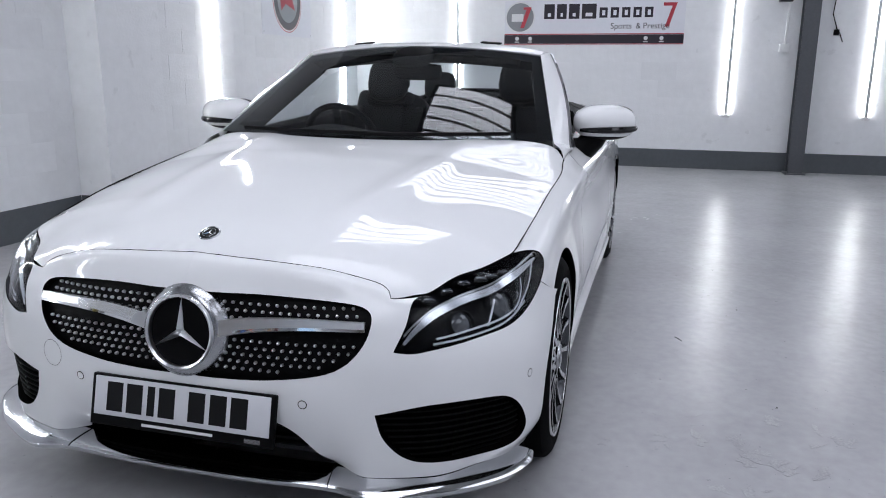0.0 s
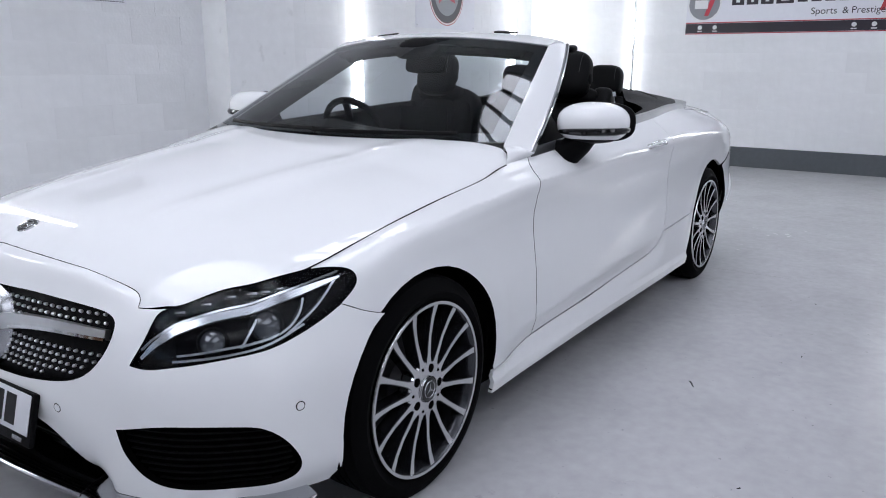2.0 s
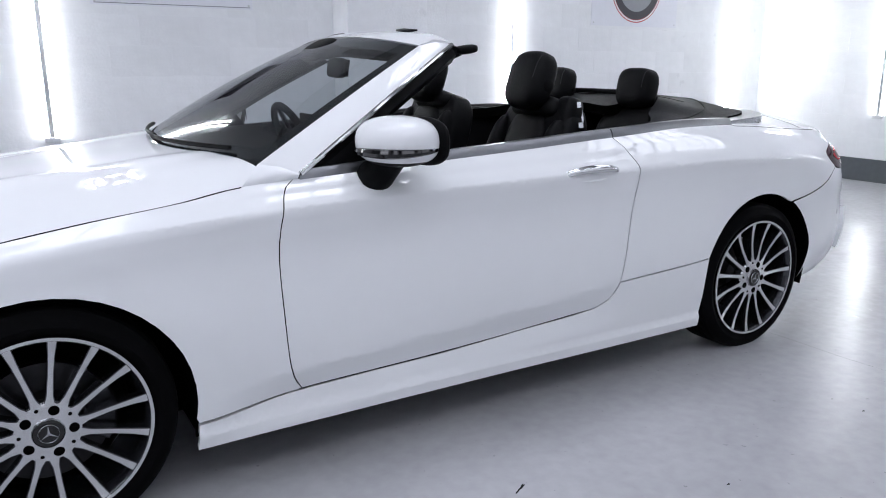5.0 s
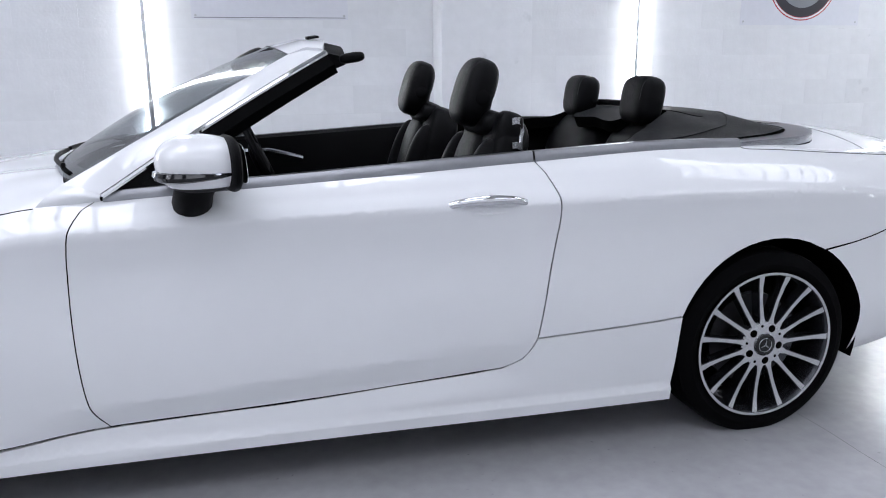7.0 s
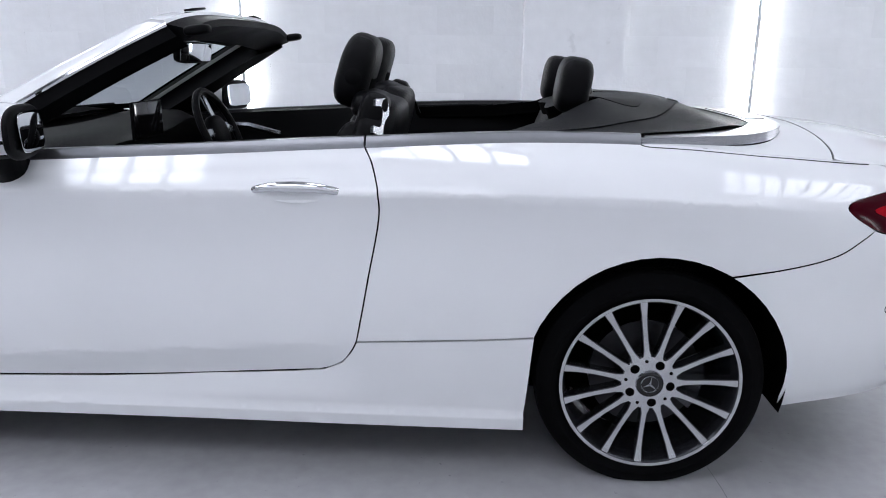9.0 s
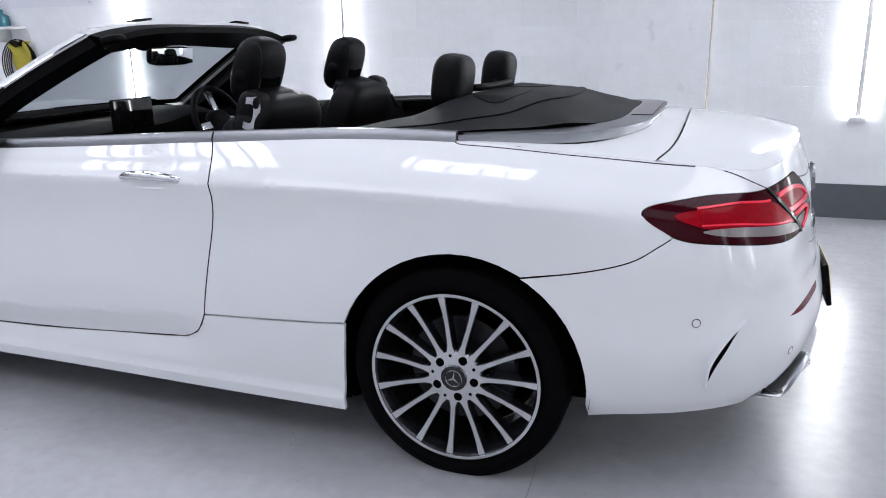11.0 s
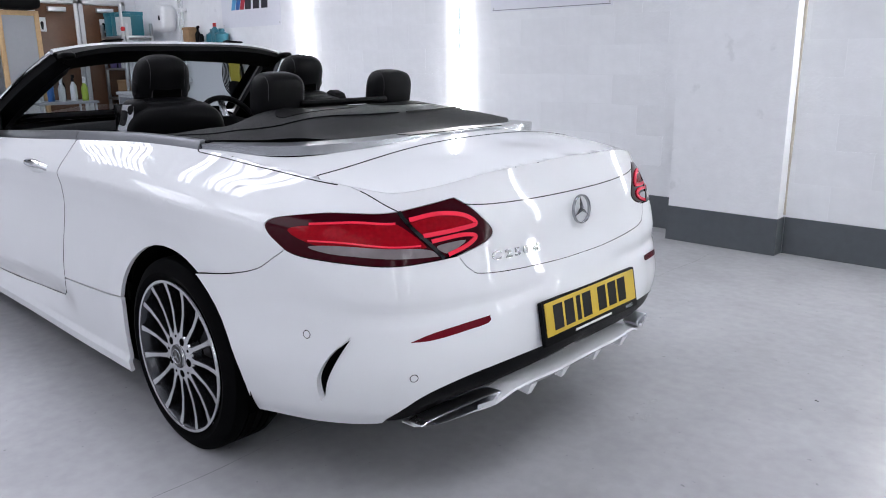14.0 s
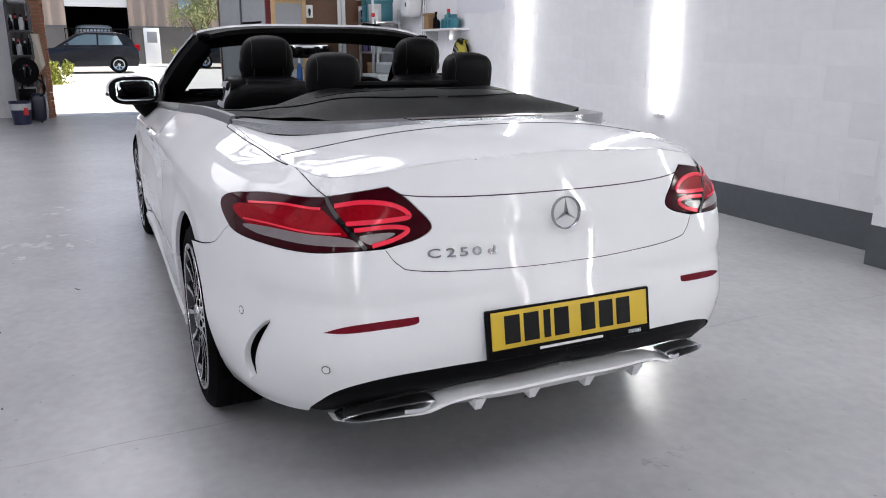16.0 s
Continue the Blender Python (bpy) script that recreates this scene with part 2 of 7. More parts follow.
def flank(u, v):
    """The body's outer skin: station u round the car (0 front middle, 18 rear middle), row v from the bottom up."""
    u, v = np.atleast_1d(np.asarray(u, float)), np.atleast_1d(np.asarray(v, float))
    f = np.clip(u, 0, 18) / 18 * (len(TABLE_U) - 1)
    i = np.clip(f.astype(int), 0, len(TABLE_U) - 2)
    w = f - i
    p = PLAN_TABLE[i] * (1 - w)[:, None] + PLAN_TABLE[i + 1] * w[:, None]
    n = np.hypot(p[:, 2], p[:, 3])
    rows = ROW_TABLE[:, :, i] * (1 - w) + ROW_TABLE[:, :, i + 1] * w               # row, 2, point
    rows = np.concatenate([2 * rows[:1] - rows[1:2], rows, 2 * rows[-1:] - rows[-2:-1]])
    j = np.clip(np.floor(v).astype(int), 0, len(ROWS) - 2)
    t, k = v - j, np.arange(len(u))
    a, b, c, d = (rows[j + o, :, k] for o in range(4))
    t = t[:, None]
    zi = 0.5 * (2 * b + (c - a) * t + (2 * a - 5 * b + 4 * c - d) * t ** 2 + (3 * b - a - 3 * c + d) * t ** 3)
    return np.stack([p[:, 0] - p[:, 2] / n * zi[:, 1], p[:, 1] - p[:, 3] / n * zi[:, 1], zi[:, 0]], 1)


def flank_normal(u, v):
    u, v = np.atleast_1d(np.asarray(u, float)), np.atleast_1d(np.asarray(v, float))
    du = flank(np.clip(u + .02, 0, 18), v) - flank(np.clip(u - .02, 0, 18), v)
    dv = flank(u, np.clip(v + .02, 0, VMAX)) - flank(u, np.clip(v - .02, 0, VMAX))
    n = np.cross(du, dv)
    n /= np.linalg.norm(n, axis=1)[:, None] + 1e-12
    return n


GRID_U, GRID_V = np.meshgrid(np.linspace(0, 18, 541), np.linspace(0, VMAX, 141), indexing="ij")
GRID_P = flank(GRID_U.ravel(), GRID_V.ravel())
GRID_U, GRID_V = GRID_U.ravel(), GRID_V.ravel()


def locate(view, a, b):
    """(u, v) of the skin's point seen from the side "S" at x, z, from the front "F" or from the rear "R" at y, z."""
    lo, hi, axis = {"S": (3.2, 15, 0), "F": (0, 5.2, 1), "R": (13.2, 18, 1)}[view]
    ok = (GRID_U >= lo) & (GRID_U <= hi)
    d = (GRID_P[ok][:, axis] - a) ** 2 + (GRID_P[ok][:, 2] - b) ** 2
    i = np.argmin(d)
    u, v = GRID_U[ok][i], GRID_V[ok][i]
    for _ in range(6):
        p = flank(u, v)[0, [axis, 2]]
        j = np.stack([(flank(u + 1e-3, v)[0] - flank(u, v)[0])[[axis, 2]], (flank(u, v + 1e-3)[0] - flank(u, v)[0])[[axis, 2]]], 1) / 1e-3
        try:
            step = np.linalg.solve(j, np.array([a, b]) - p)
        except np.linalg.LinAlgError:
            break
        if np.abs(step).max() > 0.3:
            break
        u, v = float(np.clip(u + step[0], 0, 18)), float(np.clip(v + step[1], 0, VMAX))
    return u, v

# ---- mesh helpers ----
from mathutils.geometry import delaunay_2d_cdt


def mesh_object(name, verts, faces, mat, parent=None, label="", smooth_faces=False, normals=None):
    me = bpy.data.meshes.new(name)
    me.from_pydata([tuple(map(float, v)) for v in verts], [], [tuple(map(int, f)) for f in faces])
    me.materials.append(mat)
    if smooth_faces:
        me.polygons.foreach_set("use_smooth", [True] * len(me.polygons))
    me.update()
    if normals is not None:
        me.normals_split_custom_set_from_vertices([tuple(map(float, n)) for n in normals])
    ob = new(name, me)
    if parent is not None:
        ob.parent = parent
    if label:
        tagged(ob, label=label)
    return ob


def part(name, bm, mat, parent=None, label="", smooth_faces=True):
    """One mesh object from a bmesh, under a thing or a part."""
    me = bpy.data.meshes.new(name)
    bmesh.ops.recalc_face_normals(bm, faces=bm.faces)
    bm.to_mesh(me)
    bm.free()
    me.materials.append(mat)
    if smooth_faces:
        me.polygons.foreach_set("use_smooth", [True] * len(me.polygons))
        me.set_sharp_from_angle(angle=radians(35))
    ob = new(name, me)
    if parent is not None:
        ob.parent = parent
    if label:
        tagged(ob, label=label)
    return ob


def box(bm, x0, y0, z0, x1, y1, z1, bevel=0.0, m=None):
    made = bmesh.ops.create_cube(bm, size=1)["verts"]
    for v in made:
        v.co = Vector(((x0 + x1) / 2 + v.co.x * (x1 - x0), (y0 + y1) / 2 + v.co.y * (y1 - y0), (z0 + z1) / 2 + v.co.z * (z1 - z0)))
    if bevel:
        made = bmesh.ops.bevel(bm, geom=list({e for v in made for e in v.link_edges}), offset=bevel, segments=2, affect="EDGES", profile=0.5)["verts"]
    if m is not None:
        bmesh.ops.transform(bm, matrix=m, verts=list({v for v in made}))
    return bm


def tube(bm, points, radius, sides=10, closed=False, flat=1.0):
    """A round bar along points; radius may be a list."""
    pts = [Vector(p) for p in points]
    rings, n, up = [], len(pts), None
    for i, p in enumerate(pts):
        d = ((pts[(i + 1) % n] if closed or i < n - 1 else p) - (pts[i - 1] if closed or i else p)).normalized()
        ref = Vector((0, 0, 1)) if abs(d.z) < 0.9 else Vector((1, 0, 0))
        a = d.cross(ref).normalized() if up is None else (up - d * up.dot(d)).normalized()
        up = a
        b = d.cross(a)
        r = radius[i] if isinstance(radius, (list, tuple)) else radius
        rings.append([bm.verts.new(p + a * math.cos(q) * r + b * math.sin(q) * r * flat) for q in (2 * math.pi * k / sides for k in range(sides))])
    for i in range(n if closed else n - 1):
        r0, r1 = rings[i], rings[(i + 1) % n]
        for k in range(sides):
            bm.faces.new((r0[k], r0[(k + 1) % sides], r1[(k + 1) % sides], r1[k]))
    if not closed:
        bm.faces.new(rings[0][::-1]), bm.faces.new(rings[-1])
    return bm


def lathe(bm, profile, sides=48, m=None, a0=0.0, a1=2 * math.pi):
    """Turns a profile of (radius, height) round the z axis."""
    whole = abs(a1 - a0 - 2 * math.pi) < 1e-6
    count = sides if whole else sides + 1
    rings = []
    for k in range(count):
        a = a0 + (a1 - a0) * k / sides
        rings.append([bm.verts.new(Vector((r * math.cos(a), r * math.sin(a), h))) for r, h in profile])
    for k in range(sides):
        p, q = rings[k], rings[(k + 1) % count]
        for i in range(len(profile) - 1):
            vs = [p[i], q[i], q[i + 1], p[i + 1]]
            bm.faces.new(vs)
    bmesh.ops.remove_doubles(bm, verts=[v for r in rings for v in r if v.is_valid], dist=1e-6)
    if m is not None:
        bmesh.ops.transform(bm, matrix=m, verts=bm.verts)
    return bm


def prism(bm, outline, z0, z1, m=None):
    """An upright prism over an outline of (x, y)."""
    low, high = [bm.verts.new((x, y, z0)) for x, y in outline], [bm.verts.new((x, y, z1)) for x, y in outline]
    n = len(outline)
    bm.faces.new(low[::-1]), bm.faces.new(high)
    for i in range(n):
        bm.faces.new((low[i], low[(i + 1) % n], high[(i + 1) % n], high[i]))
    if m is not None:
        bmesh.ops.transform(bm, matrix=m, verts=low + high)
    return bm


def soft_curve(points, n=6, closed=True):
    """A smooth line through corner points; a point given as (a, b, 0) stays a sharp corner."""
    flat = [tuple(p[:2]) for p in points]
    sharp = [len(p) > 2 for p in points]
    out, c = [], len(flat)
    for i in range(c if closed else c - 1):
        p1, p2 = np.array(flat[i]), np.array(flat[(i + 1) % c])
        p0 = p1 - (p2 - p1) if sharp[i] or (not closed and i == 0) else np.array(flat[i - 1])
        p3 = p2 + (p2 - p1) if sharp[(i + 1) % c] or (not closed and i == c - 2) else np.array(flat[(i + 2) % c])
        if sharp[i] and sharp[(i + 1) % c]:
            p0, p3 = 2 * p1 - p2, 2 * p2 - p1
        for k in range(n):
            t = k / n
            out.append(tuple(0.5 * (2 * p1 + (p2 - p0) * t + (2 * p0 - 5 * p1 + 4 * p2 - p3) * t ** 2 + (3 * p1 - p0 - 3 * p2 + p3) * t ** 3)))
    if not closed:
        out.append(flat[-1])
    return out


def on_skin(view, points, n=6, closed=True):
    """A smooth outline seen from one side, as (u, v) on the body's skin. A point may name its own view first."""
    named = [p if isinstance(p[0], str) else (view, *p) for p in points]
    return soft_curve([(*locate(p[0], p[1], p[2]), *p[3:]) for p in named], n, closed)


def inside(poly, pts):
    poly, pts = np.asarray(poly, float), np.asarray(pts, float)
    res = np.zeros(len(pts), bool)
    x, y = pts[:, 0], pts[:, 1]
    for (x0, y0), (x1, y1) in zip(poly, np.roll(poly, -1, 0)):
        if y0 == y1:
            continue
        cross = ((y0 > y) != (y1 > y)) & (x < (x1 - x0) * (y - y0) / (y1 - y0) + x0)
        res ^= cross
    return res


def shrink(loop, by, scale):
    """Moves an outline inwards by that many metres."""
    p = np.asarray(loop, float) * scale
    area = 0.5 * np.sum(p[:, 0] * np.roll(p[:, 1], -1) - np.roll(p[:, 0], -1) * p[:, 1])
    d = np.roll(p, -1, 0) - np.roll(p, 1, 0)
    d /= np.linalg.norm(d, axis=1)[:, None] + 1e-12
    n = np.stack([-d[:, 1], d[:, 0]], 1) * (1 if area > 0 else -1)
    return (p + n * by) / scale


def fine_loop(loop, scale, step):
    out, p = [], np.asarray(loop, float)
    for a, b in zip(p, np.roll(p, -1, 0)):
        k = max(1, int(np.linalg.norm((b - a) * scale) / step))
        out += [a + (b - a) * i / k for i in range(k)]
    out = np.array(out)
    keep = np.linalg.norm((out - np.roll(out, 1, 0)) * scale, axis=1) > 1e-4
    return out[keep]


def skin(name, loop, mat, parent, surface, normal, scale, holes=(), step=0.022, lift=0.0, depth=0.014, gap=0.0013, mirror="", label="", seam=None, lift_fn=None, rim_mat=None, lines=()):
    """A panel cut out of a surface along an outline, with turned-in edges. mirror: "" as it is, "both" joins its mirror image, "flip" the mirror image alone.
    seam: the value of the first coordinate at which a joined mirror image meets it. lines: creases that the mesh follows."""
    scale = np.array(scale, float)
    loop = fine_loop(shrink(loop, gap, scale) if gap else loop, scale, step * 0.6)
    if seam is not None:
        near = np.abs(loop[:, 0] - seam) < 2 * gap / scale[0] + 1e-6
        loop[near, 0] = seam
    hs = [fine_loop(shrink(h, -gap, scale), scale, step * 0.6) for h in holes]
    pts, edges = [], []
    for lp in [loop, *hs]:
        o = len(pts)
        pts += [tuple(q) for q in lp * scale]
        edges += [(o + i, o + (i + 1) % len(lp)) for i in range(len(lp))]
    rim = np.array(pts)
    for line in lines:
        q = np.array(line, float) * scale
        along = np.concatenate([[0], np.cumsum(np.linalg.norm(np.diff(q, axis=0), axis=1))])
        at = np.arange(0, along[-1], step * 0.7)
        q = np.stack([np.interp(at, along, q[:, 0]), np.interp(at, along, q[:, 1])], 1)
        ok = inside(loop * scale, q) & (np.array([np.min(np.sum((rim - a) ** 2, 1)) for a in q]) > (0.5 * step) ** 2)
        o, kept = len(pts), np.flatnonzero(ok)
        pts += [tuple(q[i]) for i in kept]
        edges += [(o + k, o + k + 1) for k in range(len(kept) - 1) if kept[k + 1] == kept[k] + 1]
    rim = np.array(pts)
    lo, hi = (loop * scale).min(0), (loop * scale).max(0)
    gx, gy = np.meshgrid(np.arange(lo[0] + step / 2, hi[0], step), np.arange(lo[1] + step / 2, hi[1], step), indexing="ij")
    gx = gx + (np.arange(gx.shape[1]) % 2) * step * 0.5
    g = np.stack([gx.ravel(), gy.ravel()], 1)
    ok = inside(loop * scale, g)
    for h in hs:
        ok &= ~inside(h * scale, g)
    g = g[ok]
    if len(g):
        near = np.array([np.min(np.sum((rim - q) ** 2, 1)) for q in g])
        g = g[near > (0.45 * step) ** 2]
    vs, _, fs, *_ = delaunay_2d_cdt([Vector(p) for p in pts] + [Vector(q) for q in g], edges, [], 0, 1e-7)
    vs = np.array([tuple(v) for v in vs])
    fs = np.array([f for f in fs if len(f) == 3])
    mid = vs[fs].mean(1)
    ok = inside(loop * scale, mid)
    for h in hs:
        ok &= ~inside(h * scale, mid)
    fs = fs[ok]
    used = np.unique(fs)
    remap = -np.ones(len(vs), int)
    remap[used] = np.arange(len(used))
    vs, fs = vs[used] / scale, remap[fs]
    nor = normal(vs[:, 0], vs[:, 1])
    high = lift if lift_fn is None else lift + lift_fn(vs[:, 0], vs[:, 1])[:, None]
    pos = surface(vs[:, 0], vs[:, 1]) + nor * high
    fn = np.cross(pos[fs[:, 1]] - pos[fs[:, 0]], pos[fs[:, 2]] - pos[fs[:, 0]])
    bad = np.sum(fn * nor[fs[:, 0]], 1) < 0
    fs[bad] = fs[bad][:, ::-1]
    if lift_fn is not None:
        vn = np.zeros_like(pos)
        fn = np.cross(pos[fs[:, 1]] - pos[fs[:, 0]], pos[fs[:, 2]] - pos[fs[:, 0]])
        for k in range(3):
            np.add.at(vn, fs[:, k], fn)
        nor = vn / (np.linalg.norm(vn, axis=1)[:, None] + 1e-12)
    P, N, F = pos, nor, [tuple(f) for f in fs]
    if depth:
        seen = {}
        for f in F:
            for a, b in ((f[0], f[1]), (f[1], f[2]), (f[2], f[0])):
                seen[(a, b)] = True
        border = [(a, b) for a, b in seen if (b, a) not in seen]
        if seam is not None:
            border = [(a, b) for a, b in border if not (abs(vs[a, 0] - seam) < 1e-4 and abs(vs[b, 0] - seam) < 1e-4)]
        if border:
            ring = sorted({i for e in border for i in e})
            o, at = len(P), {}
            side = np.zeros((len(P), 3))
            for a, b in border:
                d = np.cross(P[b] - P[a], N[a])
                side[a] += d
                side[b] += d
            for k, i in enumerate(ring):
                at[i] = o + 2 * k
            sn = np.array([side[i] / (np.linalg.norm(side[i]) + 1e-12) for i in ring])
            # the rim turns over a small radius before it goes in
            add = np.stack([np.array([P[i] for i in ring]), np.array([P[i] - N[i] * depth for i in ring])], 1).reshape(-1, 3)
            addn = np.repeat(sn, 2, 0)
            P, N = np.concatenate([P, add]), np.concatenate([N, addn])
            F = F + [(at[b], at[a], at[a] + 1, at[b] + 1) for a, b in border]
    if mirror:
        Q, M, G = P * (1, -1, 1), N * (1, -1, 1), [tuple(reversed(f)) for f in F]
        if mirror == "flip":
            P, N, F = Q, M, G
        else:
            o = len(P)
            F = F + [tuple(i + o for i in f) for f in G]
            P, N = np.concatenate([P, Q]), np.concatenate([N, M])
    ob = mesh_object(name, P, F, mat, parent, label, True, N)
    ob.data.materials.append(rim_mat or LINER_SHADE)
    ob.data.polygons.foreach_set("material_index", [int(len(f) == 4) for f in F])
    return ob


BODY_SCALE = (0.30, 0.115)


def body_panel(name, loop, mat, parent, **more):
    return skin(name, loop, mat, parent, flank, flank_normal, BODY_SCALE, **more)

# ---- the car: skin panels ----
car = new("convertible_car")
tagged(car, "white two-door convertible car with its black soft top folded down", "car")
WHEEL_Z, HUB_Z, WHEEL_R, ARCH = 0.331, 0.321, 0.333, 0.374


def arch(xc, a0, a1, n=12):
    """Points on a wheel arch, seen from the side; angles from straight forward, over the top."""
    high = 0.350 if xc > 0 else 0.370
    return [("S", xc + ARCH * math.cos(radians(a)), WHEEL_Z + high * math.sin(radians(a))) for a in np.linspace(a0, a1, n)]


def uv_line(view, points, n=5):
    return on_skin(view, points, n, closed=False)


def arch_line(xc, a0, a1, n=14):
    return [locate(*p) for p in arch(xc, a0, a1, n)]


def straight(a, b, n=12):
    return [(a[0] + (b[0] - a[0]) * i / n, a[1] + (b[1] - a[1]) * i / n) for i in range(n + 1)]


# shared lines, as (u, v) on the skin
DOOR_FRONT = uv_line("S", [(0.722, 0.268), (0.765, 0.361), (0.780, 0.56), (0.778, 0.754), (0.752, 0.872)]) + [(7.97, 6.4), (8.03, 7.0)]
DOOR_BOTTOM = uv_line("S", [(0.722, 0.268), (0.244, 0.283), (-0.363, 0.325), (-0.456, 0.336), (-0.515, 0.366), (-0.546, 0.405), (-0.562, 0.436)])
DOOR_REAR = uv_line("S", [(-0.562, 0.436), (-0.597, 0.621), (-0.63, 0.799), (-0.628, 0.876)]) + [(10.08, 6.2), (10.03, 7.0)]
SILL_JOINT = uv_line("S", [(-0.562, 0.436), (-0.8, 0.447), (-1.066, 0.462)])
BONNET_SIDE = soft_curve([(7.62, 7.0), (7.35, 6.85), (6.9, 6.5), (6.33, 6.4), (5.8, 6.35), (5.03, 6.3), (4.5, 6.05)], 5, False)
LAMP_TOP = on_skin("F", [(0.777, 0.752), (0.742, 0.742), (0.70, 0.728), (0.64, 0.709), (0.588, 0.688)], 5, False)
LAMP_LOOP = soft_curve([(1.80, 3.35, 0), (1.93, 4.1), *[(a, b - 0.06) for a, b in LAMP_TOP[::-5]], (4.78, 5.35), (4.87, 4.85), (4.75, 4.55), (4.4, 4.23), (3.8, 3.92), (3.0, 3.7), (2.33, 3.46), (2.0, 3.33)], 6)
BONNET_NOSE = soft_curve([(0, 7.0), (0.7, 7.0), (1.3, 6.98), (1.62, 6.8), (1.74, 6.2), (1.77, 5.4)], 5, False)
GRILLE_EDGE = soft_curve([(0, 4.42), (0.3, 4.52), (0.67, 4.75), (1.1, 4.90), (1.46, 4.84), (1.585, 4.35), (1.52, 3.5), (1.27, 2.88), (0.77, 2.63), (0.3, 2.55), (0, 2.55)], 6, False)
LOW_EDGE = soft_curve([(0, 1.92), (0.5, 1.88), (0.8, 1.70), (1.0, 1.25), (1.22, 0.16), (1.15, 0.12), (0.5, 0.08), (0, 0.08)], 5, False)
INTAKE = soft_curve([(1.62, 2.02, 0), (2.17, 2.2), (2.97, 2.2), (3.47, 2.1), (3.83, 1.72), (4.0, 1.2), (3.8, 0.84), (3.13, 0.72), (2.27, 0.8), (1.93, 1.0), (1.7, 1.5)], 6)
F_JOINT = soft_curve([(5.17, 3.8), (4.9, 4.05), (4.63, 4.4)], 4, False)
TAIL_LOOP = soft_curve([(13.5, 5.15), (13.63, 5.6), (14.1, 6.12), (14.9, 6.44), (15.80, 6.60, 0), (16.06, 6.08), (16.25, 5.5), (15.95, 5.1), (15.3, 4.85), (14.57, 4.7), (13.93, 4.62), (13.67, 4.78)], 6)
R_JOINT = soft_curve([(13.74, 4.68), (13.63, 4.45), (13.43, 4.1), (13.1, 3.85), (12.57, 3.66)], 5, False)
LID_LOW = soft_curve([(18, 4.18), (17.43, 4.22), (16.13, 4.38), (15.88, 4.55), (15.74, 4.95)], 5, False)
LID_SIDE = soft_curve([(15.05, 6.47), (14.55, 6.85), (14.2, 7.0)], 5, False)
DIFFUSER = soft_curve([(14.72, 0.0), (14.85, 0.45), (15.17, 1.12), (15.6, 1.43), (16.2, 1.55), (16.9, 1.52), (18, 1.36)], 5, False)

LAMP_IN = LAMP_LOOP[0:13]                                            # inner tip up to the bonnet
LAMP_OUT = LAMP_LOOP[6 * 6:9 * 6 + 4]                                # outer end, from the bonnet to the bumper joint
LAMP_LOW = LAMP_LOOP[9 * 6 + 4:]                                     # lower edge back to the inner tip
TAIL_LOW = TAIL_LOOP[7 * 6:] + TAIL_LOOP[:1]

wing_loop = (arch_line(1.42, 45, 191, 18) + [locate("S", 1.045, 0.247)] + straight(locate("S", 1.03, 0.249), locate("S", 0.735, 0.266), 6)
             + DOOR_FRONT + BONNET_SIDE + LAMP_OUT + F_JOINT[::-1])
door_loop = DOOR_FRONT[::-1] + DOOR_BOTTOM[1:-1] + DOOR_REAR + straight((10.0, 7.0), (8.06, 7.0), 14)
quarter_loop = (DOOR_REAR[::-1] + SILL_JOINT[1:] + arch_line(-1.42, 20, 118, 14) + R_JOINT[::-1] + TAIL_LOOP[:4 * 6 - 5]
                + LID_SIDE + straight((14.1, 7.0), (10.06, 7.0), 20))
sill_loop = (straight(locate("S", 1.045, 0.24), locate("S", 0.722, 0.262), 5) + [locate("S", x, z - 0.0035) for x, z in ((0.244, 0.283), (-0.1, 0.306), (-0.363, 0.325), (-0.456, 0.336), (-0.515, 0.366), (-0.546, 0.405), (-0.562, 0.436), (-0.8, 0.447), (-1.07, 0.462))]
             + [locate("S", -1.066, 0.40), locate("S", -1.061, 0.34), locate("S", -1.056, 0.28), locate("S", -1.050, 0.22), (11.0, 0.0)] + straight((10.9, 0.0), (6.86, 0.0), 16))
bumper_loop = (straight((1.36, 0), (4.45, 0), 14) + arch_line(1.42, -16, 50, 9) + F_JOINT + LAMP_LOW + LAMP_IN + BONNET_NOSE[::-1]
               + straight((0, 6.8), (0, 4.6), 6) + GRILLE_EDGE + straight((0, 2.4), (0, 2.1), 2) + LOW_EDGE[:21] + [(1.28, 0.06)])
rear_bumper_loop = (R_JOINT + arch_line(-1.42, 124, 188, 9) + straight((13.16, 0.0), (14.6, 0.0), 8) + DIFFUSER + straight((18, 1.5), (18, 3.9), 8)
                    + LID_LOW + TAIL_LOW[6:-5])
lid_loop = LID_LOW + TAIL_LOOP[3 * 6 + 1:7 * 6][::-1] + LID_SIDE + straight((14.4, 7.0), (18, 7.0), 16) + straight((18, 6.6), (18, 4.5), 6)


SHOULDER = ((-1.95, 0.83), (-1.66, 0.848), (-1.2, 0.860), (-0.74, 0.866), (-0.1, 0.862), (0.4, 0.855), (0.83, 0.838), (1.33, 0.803), (1.5, 0.79), (1.75, 0.772))
LOW_LINE = ((-0.60, 0.432), (-0.488, 0.425), (0.094, 0.388), (0.742, 0.348), (0.98, 0.33))
CREASES = [[locate("S", x, float(smooth(keys, x))) for x in np.linspace(x0, x1, n)] for keys, x0, x1, n in ((SHOULDER, -1.9, 1.7, 40), (LOW_LINE, -0.56, 0.96, 20))]


